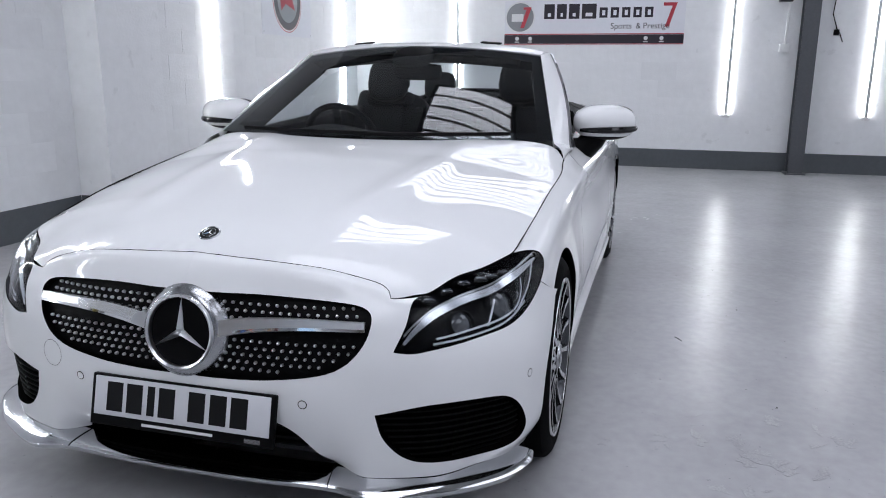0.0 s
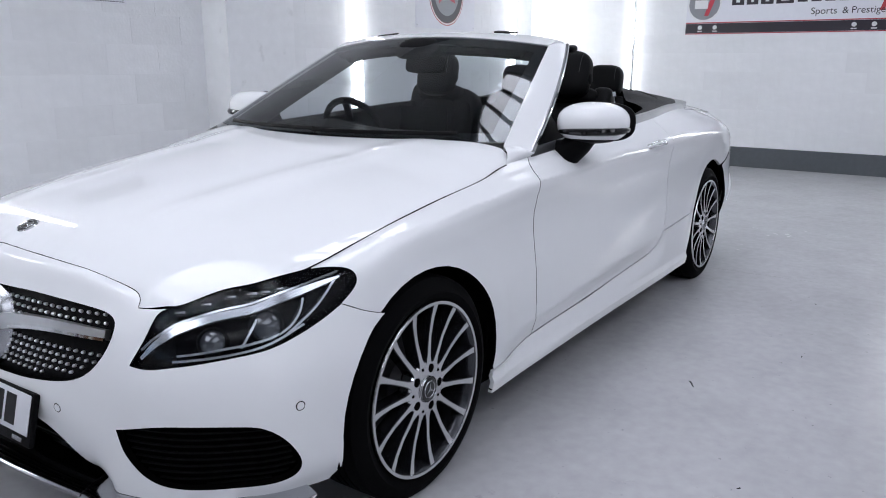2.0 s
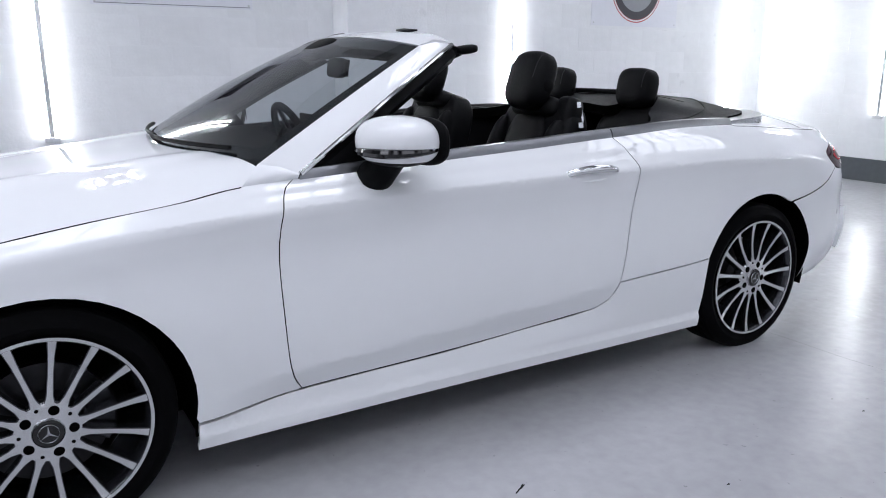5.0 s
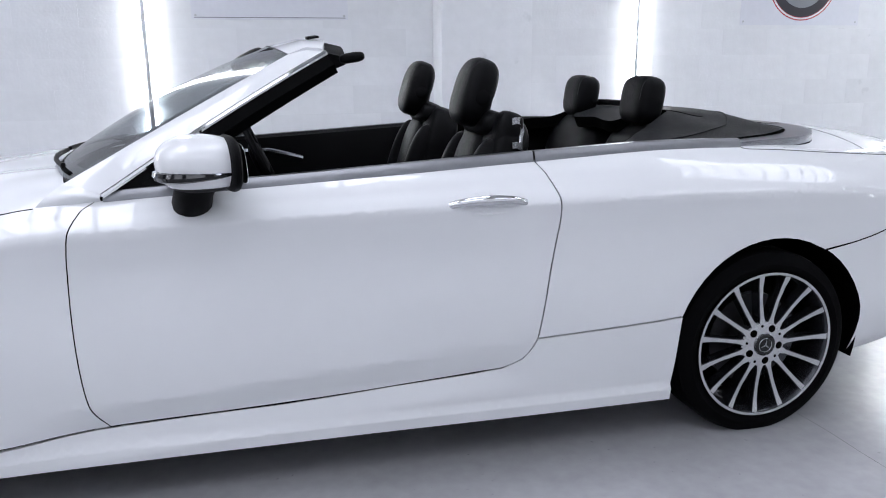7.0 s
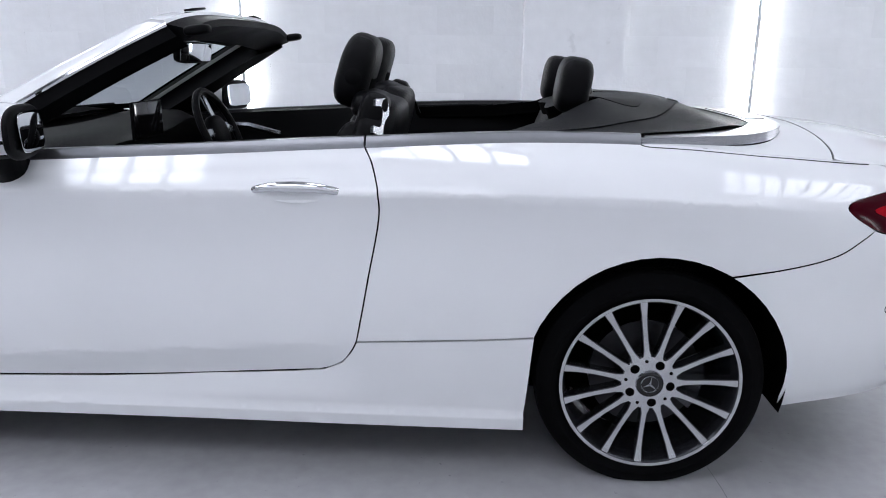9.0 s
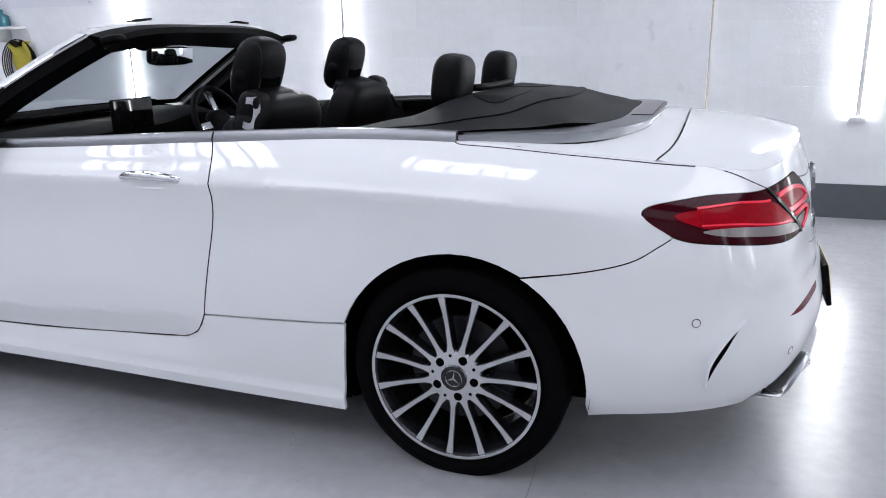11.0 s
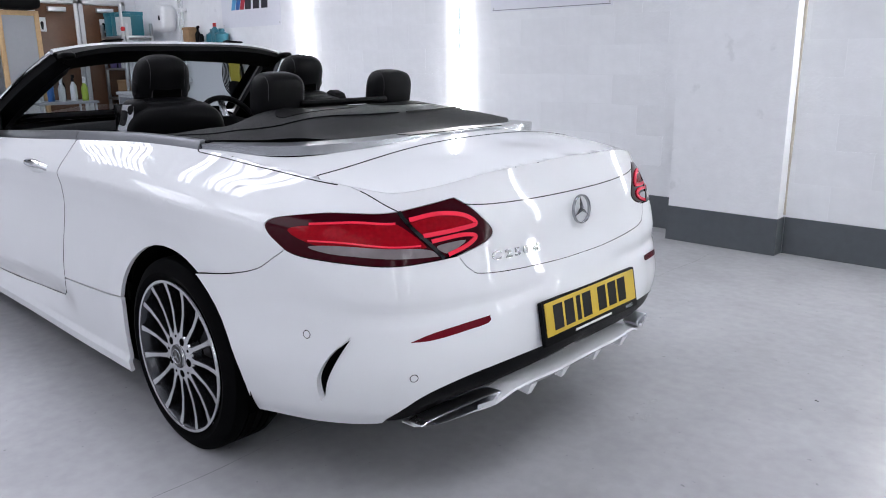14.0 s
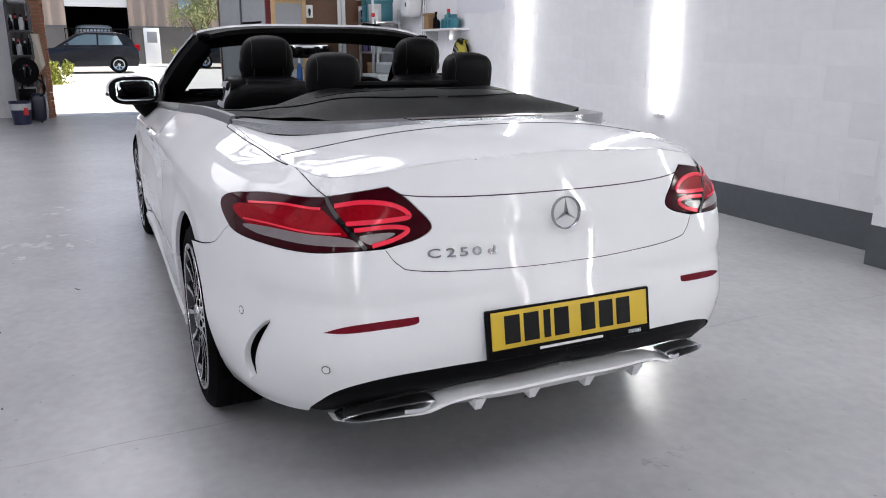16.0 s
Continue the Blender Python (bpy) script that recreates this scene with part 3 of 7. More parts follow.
def sculpt(u, v):
    """The side's relief: a sharp shoulder line, the hollow over the sill under a lower line, the flat rings round the arches."""
    u, v = np.asarray(u, float), np.asarray(v, float)
    p = flank(u, v)
    x, z = p[:, 0], p[:, 2]
    d = z - smooth(SHOULDER, x)
    up = np.interp(d, (-0.40, -0.25, -0.10, -0.04, 0.0, 0.04, 0.10), (0.0, -0.004, -0.009, -0.003, 0.012, 0.004, 0.0)) * smooth(((-2.0, 0), (-1.55, 0.8), (-1.1, 1), (0.8, 1), (1.3, 0.6), (1.75, 0)), x)
    edge = smooth(LOW_LINE, x)
    low = 0.030 * np.interp(edge - z, (0, 0.085, 0.095, 0.165), (0, 1, 1, 0)) * smooth(((-0.62, 0), (-0.40, 0.8), (0.0, 1), (0.72, 1), (1.0, 0)), x)
    ring = 0.0
    for xc in (1.42, -1.42):
        r = np.hypot(x - xc, z - WHEEL_Z) - ARCH
        ring = ring + 0.006 * np.clip(1 - r / 0.075, 0, 1) * smooth(((0.30, 0), (0.45, 1), (0.72, 1), (0.80, 0)), z)
    return up - low - ring


def sill_sculpt(u, v):
    """The side's relief, with a lip along the sill's lower edge."""
    z = flank(u, v)[:, 2]
    return sculpt(u, v) + 0.011 * np.clip((0.222 - z) / 0.016, 0, 1)


SILL_LINES = [[locate("S", x, z) for x in np.linspace(-1.0, 1.0, 24)] for z in (0.222, 0.206)]


def rear_sculpt(u, v):
    """The hollow over the ledge of the rear bumper."""
    u, v = np.asarray(u, float), np.asarray(v, float)
    return -0.007 * np.exp(-((v - 3.45) / 0.24) ** 2) * smooth(((13.9, 0), (14.6, 1), (16.8, 1), (17.4, 0), (18, 0)), u)


for flip in ("", "flip"):
    body_panel("front_wing", wing_loop, PAINT, car, mirror=flip, lift_fn=sculpt, lines=CREASES, step=0.015)
    body_panel("door_skin", door_loop, PAINT, car, mirror=flip, lift_fn=sculpt, lines=CREASES, step=0.015)
    body_panel("rear_quarter_panel", quarter_loop, PAINT, car, mirror=flip, lift_fn=sculpt, lines=CREASES, step=0.015, rim_mat=PAINT)
    body_panel("sill_skirt", sill_loop, PAINT, car, mirror=flip, gap=0.0010, lift_fn=sill_sculpt, rim_mat=PAINT, lines=SILL_LINES, step=0.018)
front_bumper = body_panel("front_bumper", bumper_loop, PAINT, car, holes=[INTAKE], mirror="both", seam=0.0, depth=0.02)
rear_bumper = body_panel("rear_bumper", rear_bumper_loop, PAINT, car, mirror="both", seam=18.0, depth=0.02, lift_fn=rear_sculpt)
boot_lid = body_panel("boot_lid", lid_loop, PAINT, car, mirror="both", seam=18.0, rim_mat=PAINT)

# ---- bonnet and deck: surfaces over the plan ----
BON_ZC = ((0.7, 0.985), (0.9, 0.972), (1.1, 0.957), (1.4, 0.928), (1.7, 0.888), (1.9, 0.854), (2.0, 0.832), (2.06, 0.812), (2.10, 0.795), (2.13, 0.775))
BON_YE = ((0.7, 0.80), (0.9, 0.80), (1.04, 0.812), (1.29, 0.803), (1.48, 0.797), (1.65, 0.787), (1.79, 0.776), (1.9, 0.705), (2.0, 0.625), (2.06, 0.57), (2.09, 0.53), (2.13, 0.50))
BON_ZE = ((0.7, 0.925), (0.9, 0.902), (1.04, 0.879), (1.29, 0.846), (1.48, 0.816), (1.65, 0.782), (1.79, 0.753), (1.9, 0.735), (2.0, 0.712), (2.06, 0.699), (2.09, 0.688), (2.13, 0.67))


def bonnet_top(x, y):
    zc, ye, ze = smooth(BON_ZC, x), smooth(BON_YE, x), smooth(BON_ZE, x)
    f = np.abs(y) / ye
    crease = 0.010 * np.exp(-((np.abs(y) - 0.30 - 0.12 * (2.1 - x)) / 0.06) ** 2) * smooth(((0.8, 0.2), (1.2, 0.9), (1.7, 1.0), (2.0, 0.0)), x)
    return np.stack([x, y, zc - (zc - ze) * f ** smooth(((0.7, 14), (0.85, 9), (1.0, 4.5), (1.2, 2.5), (2.2, 2.5)), x) + crease], 1)


DECK_ZC = ((-2.42, 0.970), (-2.39, 0.979), (-2.33, 0.99), (-2.2, 1.006), (-2.0, 1.02), (-1.85, 1.026), (-1.3, 1.03))
DECK_YE = ((-2.42, 0.40), (-2.36, 0.46), (-2.25, 0.56), (-2.1, 0.648), (-1.93, 0.678), (-1.7, 0.69), (-1.37, 0.71))
DECK_ZE = ((-2.42, 0.945), (-2.36, 0.952), (-2.25, 0.932), (-2.1, 0.934), (-1.93, 0.946), (-1.7, 0.968), (-1.37, 0.994))


def deck_top(x, y):
    zc, ye, ze = smooth(DECK_ZC, x), smooth(DECK_YE, x), smooth(DECK_ZE, x)
    return np.stack([x, y, zc - (zc - ze) * (np.abs(y) / ye) ** 2.6], 1)


def fitted(surface, edge):
    """The surface, bent near an edge line on the flank so that it meets it."""
    e = flank([p[0] for p in edge], [p[1] for p in edge])
    e = np.concatenate([e, e * (1, -1, 1)])
    dz = e[:, 2] - surface(e[:, 0], e[:, 1])[:, 2]

    def bent(x, y):
        p = surface(x, y)
        d2 = (x[:, None] - e[:, 0]) ** 2 + (y[:, None] - e[:, 1]) ** 2
        w = 1 / (d2 + 1e-5) ** 2
        p[:, 2] += (w * dz).sum(1) / w.sum(1) * np.exp(-np.sqrt(d2.min(1)) / 0.11)
        return p
    return bent


def plan_normal(surface):
    def normal(x, y):
        e = 2e-3
        n = np.cross(surface(x + e, y) - surface(x - e, y), surface(x, y + e) - surface(x, y - e))
        return n / np.linalg.norm(n, axis=1)[:, None]
    return normal


def both_sides(half):
    """A closed outline from the half at y > 0, given from one end of the middle line to the other."""
    return [tuple(p) for p in half] + [(x, -y) for x, y in reversed([tuple(p) for p in half]) if y > 1e-6]


def edge_xy(line):
    return [tuple(flank(u, v)[0][:2]) for u, v in line]


bonnet_half = (edge_xy(BONNET_NOSE) + edge_xy(LAMP_TOP)[::-1][1:-1] + edge_xy(BONNET_SIDE)[::-1] + [(0.825, 0.785), (0.795, 0.765), (0.785, 0.74), (0.80, 0.69), (0.83, 0.55), (0.86, 0.3), (0.87, 0.0)])
BONNET_EDGE = BONNET_NOSE + LAMP_TOP[::-1][1:-1] + BONNET_SIDE[::-1]
bonnet_skin = fitted(bonnet_top, BONNET_EDGE)
bonnet = skin("bonnet", both_sides(bonnet_half), PAINT, car, bonnet_skin, plan_normal(bonnet_skin), (1, 1), step=0.025)
deck_skin = fitted(deck_top, straight((11.9, 7.0), (18, 7.0), 60))
LID_FRONT = soft_curve([(-1.985, 0.0), (-1.985, 0.25), (-1.978, 0.45), (-1.962, 0.58), (-1.935, 0.672)], 6, False)
LIP = edge_xy(straight((13.75, 7.0), (18, 7.0), 24))
lid_top_half = [(x - 0.004, y) for x, y in LID_FRONT] + LIP
skin("boot_lid_top", both_sides(lid_top_half), PAINT, boot_lid, deck_skin, plan_normal(deck_skin), (1, 1), gap=0.0008, rim_mat=PAINT)
part("lid_front_seam", tube(bmesh.new(), [Vector(q) + Vector((0, 0, -0.0002)) for q in deck_skin(np.array([x for x, y in LID_FRONT] + [x for x, y in LID_FRONT]), np.array([y for x, y in LID_FRONT] + [-y for x, y in LID_FRONT]))[list(range(len(LID_FRONT) - 1, -1, -1)) + list(range(len(LID_FRONT) + 1, 2 * len(LID_FRONT)))]], 0.0016, 6), BLACK, boot_lid)
CHROME_IN = soft_curve([(-1.80, 0.0), (-1.80, 0.25), (-1.765, 0.42), (-1.63, 0.57), (-1.37, 0.668)], 6, False)
CHROME_OUT = soft_curve([(-1.90, 0.0), (-1.895, 0.25), (-1.86, 0.44), (-1.71, 0.62), (-1.37, 0.712)], 6, False)
cover_half = CHROME_OUT + edge_xy(straight((11.9, 7.0), (13.62, 7.0), 10)) + LID_FRONT[::-1]
skin("rear_deck_panel", [p for p in cover_half] + [(x, -y) for x, y in cover_half[::-1] if y > 1e-6], PAINT, car, deck_skin, plan_normal(deck_skin), (1, 1), gap=0.0010, rim_mat=PAINT)

# dark inner shell behind the panel gaps and the openings
uu, vv = np.meshgrid(np.linspace(0, 18, 145), np.linspace(0.15, 6.97, 26), indexing="ij")
ip = flank(uu.ravel(), vv.ravel()) - flank_normal(uu.ravel(), vv.ravel()) * 0.040
faces = []
for i in range(144):
    for j in range(25):
        a = i * 26 + j
        q = ip[[a, a + 26, a + 27, a + 1]].mean(0)
        if min(np.hypot(q[0] - 1.42, q[2] - WHEEL_Z), np.hypot(q[0] + 1.42, q[2] - WHEEL_Z)) > ARCH + 0.014:
            faces.append((a, a + 26, a + 27, a + 1))
o = len(ip)
inner = np.concatenate([ip, ip * (1, -1, 1)])
mesh_object("inner_shell", inner, faces + [tuple(k + o for k in f[::-1]) for f in faces], LINER_SHADE, car, smooth_faces=True)
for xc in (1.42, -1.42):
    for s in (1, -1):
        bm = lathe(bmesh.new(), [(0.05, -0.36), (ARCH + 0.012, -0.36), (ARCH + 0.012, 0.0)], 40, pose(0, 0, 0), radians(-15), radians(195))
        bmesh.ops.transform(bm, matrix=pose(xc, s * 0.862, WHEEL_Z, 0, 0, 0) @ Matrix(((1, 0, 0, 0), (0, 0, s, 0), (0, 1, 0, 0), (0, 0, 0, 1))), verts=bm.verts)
        part("wheel_arch_liner", bm, LINER_SHADE, car)
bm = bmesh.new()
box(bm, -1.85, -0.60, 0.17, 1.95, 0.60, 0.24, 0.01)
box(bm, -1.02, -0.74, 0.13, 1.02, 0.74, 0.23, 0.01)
part("underbody", bm, LINER_SHADE, car)

# ---- wheels ----


def alloy_wheel():
    """One wheel facing +y with its centre at the origin."""
    w = new("wheel")
    turn = pose(0, 0, 0, -90)                    # local z to +y
    R, rim = WHEEL_R, 0.258
    prof = [(rim - 0.012, -0.10), (rim + 0.02, -0.112), (rim + 0.055, -0.112), (R - 0.012, -0.095), (R, -0.07), *[(R - q, c + w) for c in (-0.045, -0.015, 0.015, 0.045) for w, q in ((-0.005, 0), (-0.004, 0.008), (0.004, 0.008), (0.005, 0))], (R, 0.074), (R - 0.005, 0.094), (R - 0.024, 0.109), (rim + 0.03, 0.116), (rim + 0.008, 0.106), (rim - 0.002, 0.095)]
    tyre = part("tyre", lathe(bmesh.new(), [(r, h - 0.112) for r, h in prof], 72, turn), RUBBER, w)
    barrel = [(rim - 0.004, -0.01), (rim + 0.004, -0.004), (rim + 0.004, 0.0), (rim - 0.006, 0.001), (rim - 0.012, -0.006), (rim - 0.02, -0.05), (rim - 0.028, -0.19)]
    part("rim_barrel", lathe(bmesh.new(), barrel, 72, turn), GREY_RIM, w)
    part("rim_edge", lathe(bmesh.new(), [(rim - 0.007, -0.004), (rim - 0.006, 0.0025), (rim + 0.003, 0.003), (rim + 0.005, -0.002)], 72, turn), CUT_RIM, w)
    for k in range(15):
        a = 24 * k + 22
        lean = 0.0
        for name, mat, wide, top, low in (("spoke", GREY_RIM, 0.0, 0.0, 0.045), ("spoke_face", CUT_RIM, -0.0022, 0.0022, 0.004)):
            bm = bmesh.new()
            ring = []
            for r, hw, h in ((0.074, 0.0150, -0.011), (0.10, 0.0090, -0.013), (0.16, 0.0080, -0.015), (0.21, 0.0092, -0.011), (0.252, 0.0125, -0.003)):
                hw2 = hw + wide
                ring.append([bm.verts.new((r, q, hh)) for q, hh in ((-hw2, h + top), (hw2, h + top), (hw2 * 0.6, h - low), (-hw2 * 0.6, h - low))])
            for p, q in zip(ring, ring[1:]):
                for i in range(4):
                    bm.faces.new((p[i], p[(i + 1) % 4], q[(i + 1) % 4], q[i]))
            bm.faces.new(ring[0]), bm.faces.new(ring[-1][::-1])
            bmesh.ops.transform(bm, matrix=turn @ pose(0, 0, 0, 0, 0, a), verts=bm.verts)
            part(name, bm, mat, w, smooth_faces=False)
    hub = part("hub", lathe(bmesh.new(), [(0.0, -0.004), (0.040, -0.004), (0.041, -0.006), (0.068, -0.008), (0.080, -0.010), (0.084, -0.016), (0.080, -0.05), (0.0, -0.05)], 48, turn), CUT_RIM, w)
    # black discs on the hub's face stand in for the shaded holes
    for k in range(5):
        bm = lathe(bmesh.new(), [(0.0, 0.0025), (0.0110, 0.0025), (0.0138, 0.0006)], 20, pose(0, 0, 0))
        bmesh.ops.transform(bm, matrix=turn @ pose(0, 0, 0, 0, 0, 72 * k + 36) @ pose(0.0605, 0, -0.0080), verts=bm.verts)
        part("bolt_hole", bm, LINER_SHADE, hub)
        bm = lathe(bmesh.new(), [(0.0, 0.002), (0.0042, 0.002), (0.0055, 0.0005)], 12, pose(0, 0, 0))
        bmesh.ops.transform(bm, matrix=turn @ pose(0, 0, 0, 0, 0, 72 * k + 72) @ pose(0.068, 0, -0.0088), verts=bm.verts)
        part("locating_hole", bm, LINER_SHADE, hub)
    cap = part("centre_cap", lathe(bmesh.new(), [(0.0, 0.001), (0.024, 0.001), (0.034, 0.0), (0.0385, -0.002), (0.0385, -0.006)], 40, turn), GLOSS_BLACK, hub)
    part("cap_edge", lathe(bmesh.new(), [(0.0375, -0.001), (0.0385, 0.001), (0.040, -0.003)], 40, turn), SATIN, cap)
    part("cap_ring", lathe(bmesh.new(), [(0.0235, 0.0012), (0.0247, 0.0028), (0.026, 0.0012)], 40, turn), SATIN, cap)
    bm = bmesh.new()
    for k in range(3):
        prism(bm, [(-0.0034, 0.0), (0.0034, 0.0), (0.0, 0.0240)], 0.001, 0.0028, pose(0, 0, 0, 0, 0, 120 * k))
    bmesh.ops.transform(bm, matrix=turn @ pose(0, 0, 0, 0, 0, 180), verts=bm.verts)
    part("cap_emblem", bm, SATIN, cap)
    part("brake_disc", lathe(bmesh.new(), [(0.07, -0.075), (0.075, -0.058), (0.09, -0.085), (0.165, -0.085), (0.165, -0.11), (0.05, -0.11)], 56, turn), DISC, w)
    bm = bmesh.new()
    lathe(bm, [(0.10, -0.07), (0.17, -0.07), (0.178, -0.08), (0.178, -0.12), (0.10, -0.12)], 14, None, radians(150), radians(215))
    bmesh.ops.transform(bm, matrix=turn, verts=bm.verts)
    part("brake_caliper", bm, GREY_RIM, w)
    # added black disc that stands in for the shade behind the spokes
    part("wheel_back", lathe(bmesh.new(), [(0.0, -0.16), (0.22, -0.165)], 32, turn), LINER_SHADE, w)
    return w


wheel = alloy_wheel()
wheel.parent = car
wheel.matrix_basis = pose(1.425, 0.880, HUB_Z)
tagged(wheel, "dark grey and machined fifteen-spoke alloy wheel")
for place in (pose(-1.410, 0.886, HUB_Z, 0, -8, 0), pose(1.425, -0.880, HUB_Z, 0, 0, 180), pose(-1.410, -0.886, HUB_Z, 0, 0, 180)):
    copy_thing(wheel, place)

# ---- front of the car ----


def loft(bm, rings, caps=True, closed=True):
    """Skins a run of rings of equal length."""
    made = [[bm.verts.new(tuple(map(float, p))) for p in r] for r in rings]
    n = len(made[0])
    for a, b in zip(made, made[1:]):
        for i in range(n if closed else n - 1):
            bm.faces.new((a[i], a[(i + 1) % n], b[(i + 1) % n], b[i]))
    if caps and closed:
        bm.faces.new(made[0][::-1]), bm.faces.new(made[-1])
    return bm


def mirrored(make):
    """Calls make(side) for the left (+1) and the right (-1)."""
    return [make(1), make(-1)]


def skin_bar(line, width, lift, thick, side=1, taper=None):
    """A flat bar that follows (u, v) points on the skin."""
    u, v = np.array(line).T
    p, n = flank(u, v), flank_normal(u, v)
    d = np.gradient(p, axis=0)
    d /= np.linalg.norm(d, axis=1)[:, None]
    s = np.cross(n, d)
    w = (np.full(len(p), width) if taper is None else width * np.array(taper))[:, None] / 2
    c = p + n * lift
    rings = np.stack([c + s * w, c - s * w, c - s * w * 0.9 + n * thick, c + s * w * 0.9 + n * thick], 1)
    return loft(bmesh.new(), rings * (1, side, 1))


def skin_pose(u, v, lift=0.0, side=1):
    """A pose on the skin: z outwards, y upwards along it."""
    p, n = flank(u, v)[0], flank_normal(u, v)[0]
    p, n = Vector(p + n * lift), Vector(n)
    if side < 0:
        p.y, n.y = -p.y, -n.y
    x = Vector((0, 0, 1)).cross(n).normalized()
    y = n.cross(x)
    return Matrix(((x.x, y.x, n.x, p.x), (x.y, y.y, n.y, p.y), (x.z, y.z, n.z, p.z), (0, 0, 0, 1)))


def disc(profile, m, sides=32):
    return lathe(bmesh.new(), profile, sides, m)


def star_badge(parent, m, radius, thick, name="star_emblem", mat=None, bar=0.085):
    """A ring with a three-pointed star."""
    mat = mat or CHROME
    r = radius
    ring = part(name, disc([(r * 0.90, 0), (r * 0.91, thick), (r * 0.97, thick * 1.3), (r, thick * 0.8), (r, 0)], m, 56), mat, parent)
    for k in range(3):
        bm = bmesh.new()
        a, b = 0.10 * r, 0.92 * r
        base = [bm.verts.new(q) for q in ((0, 0, 0), (a, a * 0.58, 0), (0, b, 0), (-a, a * 0.58, 0))]
        top = bm.verts.new((0, a * 0.9, thick * 1.6))
        for i in range(4):
            bm.faces.new((base[i], base[(i + 1) % 4], top))
        bm.faces.new(base[::-1])
        bmesh.ops.transform(bm, matrix=m @ pose(0, 0, thick * 0.2, 0, 0, 120 * k), verts=bm.verts)
        part("star_point", bm, mat, ring, smooth_faces=False)
    return ring


# grille: black backing with rows of small bright pins, two silver louvres, the large star
grille_half = GRILLE_EDGE
grille = body_panel("grille", grille_half + straight((0, 2.7), (0, 4.3), 6), BLACK, car, mirror="both", seam=0.0, lift=-0.018, depth=0.004, gap=-0.004)
tagged(grille, label="black grille studded with small chrome pins")
pin = lathe(bmesh.new(), [(0.0, 0.0055), (0.0028, 0.0045), (0.0044, 0.0015), (0.0047, -0.004)], 8)
pin_mesh = bpy.data.meshes.new("grille_pin")
pin.to_mesh(pin_mesh), pin.free()
pin_mesh.materials.append(STAR)
edge = np.array(grille_half + [(0, 2.55), (0, 4.42)])
pins = 0
for row in range(14):
    z = 0.484 + row * 0.0185
    for col in range(26):
        y = 0.009 + col * 0.0240 + (0.0120 if row % 2 else 0)
        if y > 0.52 or math.hypot(y, z - 0.587) < 0.108 or (abs(z - 0.612 + 0.012 * y / 0.5) < 0.020):
            continue
        u, v = locate("F", y, z)
        if abs(flank(u, v)[0][1] - y) > 0.01 or not inside(shrink(grille_half + [(0, 2.55), (0, 4.42)], 0.012, BODY_SCALE) , np.array([(u + 1e-4, v)]))[0]:
            continue
        for side in (1, -1):
            if pins >= 300:
                continue
            ob = new("grille_pin", pin_mesh)
            ob.parent, ob.matrix_basis = grille, skin_pose(u, v, -0.014, side)
            pins += 1


def louvre(side):
    line = soft_curve([(0.28, 3.52), (0.6, 3.72), (1.0, 3.88), (1.53, 3.98)], 6, False)
    bar = part("grille_louvre", skin_bar(line, 0.036, -0.012, 0.020, side, np.linspace(1.25, 0.7, len(line))), STAR, grille)
    low = [(u, v - 0.12) for u, v in line[3:]]
    part("louvre_trim", skin_bar(low, 0.008, 0.004, 0.006, side), CHROME, bar)


mirrored(louvre)
star_m = Matrix.Translation((2.213, 0, 0.587)) @ pose(0, 0, 0, 90 - 9, 0, 90)
hub = part("star_dish", disc([(0.128, -0.03), (0.118, -0.004), (0.105, 0.010), (0.096, 0.012), (0.094, 0.006)], star_m, 56), SATIN, grille)
part("star_backing", disc([(0.0, 0.004), (0.096, 0.004)], star_m, 48), BLACK, hub)
star_badge(hub, star_m @ pose(0, 0, 0.005), 0.098, 0.012, mat=STAR)
for side in (1, -1):
    shut = [Vector((x, side * (float(smooth(BON_YE, x)) + 0.001), float(smooth(BON_ZE, x)) + 0.0006)) for x in np.linspace(0.86, 1.80, 40)]
    part("bonnet_seam", tube(bmesh.new(), shut, 0.0017, 6), BLACK, bonnet)
badge_z = bonnet_top(np.array([2.065]), np.array([0.0]))[0][2]
badge_m = Matrix.Translation((2.062, 0, badge_z + 0.001)) @ pose(0, 0, 0, 24, 0, 90)
badge = part("bonnet_badge", disc([(0.0, 0.003), (0.027, 0.003), (0.0295, 0.0)], badge_m, 36), GLOSS_BLACK, bonnet)
part("badge_ring", disc([(0.0255, 0.003), (0.028, 0.0045), (0.030, 0.0)], badge_m, 36), CHROME, badge)
star_badge(badge, badge_m @ pose(0, 0, 0.003), 0.0185, 0.0016)

# lower openings: mesh inserts
for side in (1, -1):
    back = body_panel("intake_back", INTAKE, LINER_SHADE, front_bumper, mirror="" if side > 0 else "flip", lift=-0.034, depth=0, gap=-0.006)
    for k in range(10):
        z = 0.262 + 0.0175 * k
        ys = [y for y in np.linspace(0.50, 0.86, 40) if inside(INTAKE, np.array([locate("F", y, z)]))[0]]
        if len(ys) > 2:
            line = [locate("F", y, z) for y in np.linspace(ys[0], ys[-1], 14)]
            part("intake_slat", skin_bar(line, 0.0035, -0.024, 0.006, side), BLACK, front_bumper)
body_panel("lower_grille_back", LOW_EDGE + straight((0, 0.6), (0, 1.9), 4), LINER_SHADE, front_bumper, mirror="both", seam=0.0, lift=-0.05, depth=0, gap=-0.004)
for v in (0.75, 1.15, 1.55):
    part("lower_grille_slat", skin_bar(straight((0, v), (1.16, v), 12), 0.012, -0.035, 0.012), BLACK, front_bumper)
    part("lower_grille_slat", skin_bar(straight((0, v), (1.16, v), 12), 0.012, -0.035, 0.012, -1), BLACK, front_bumper)


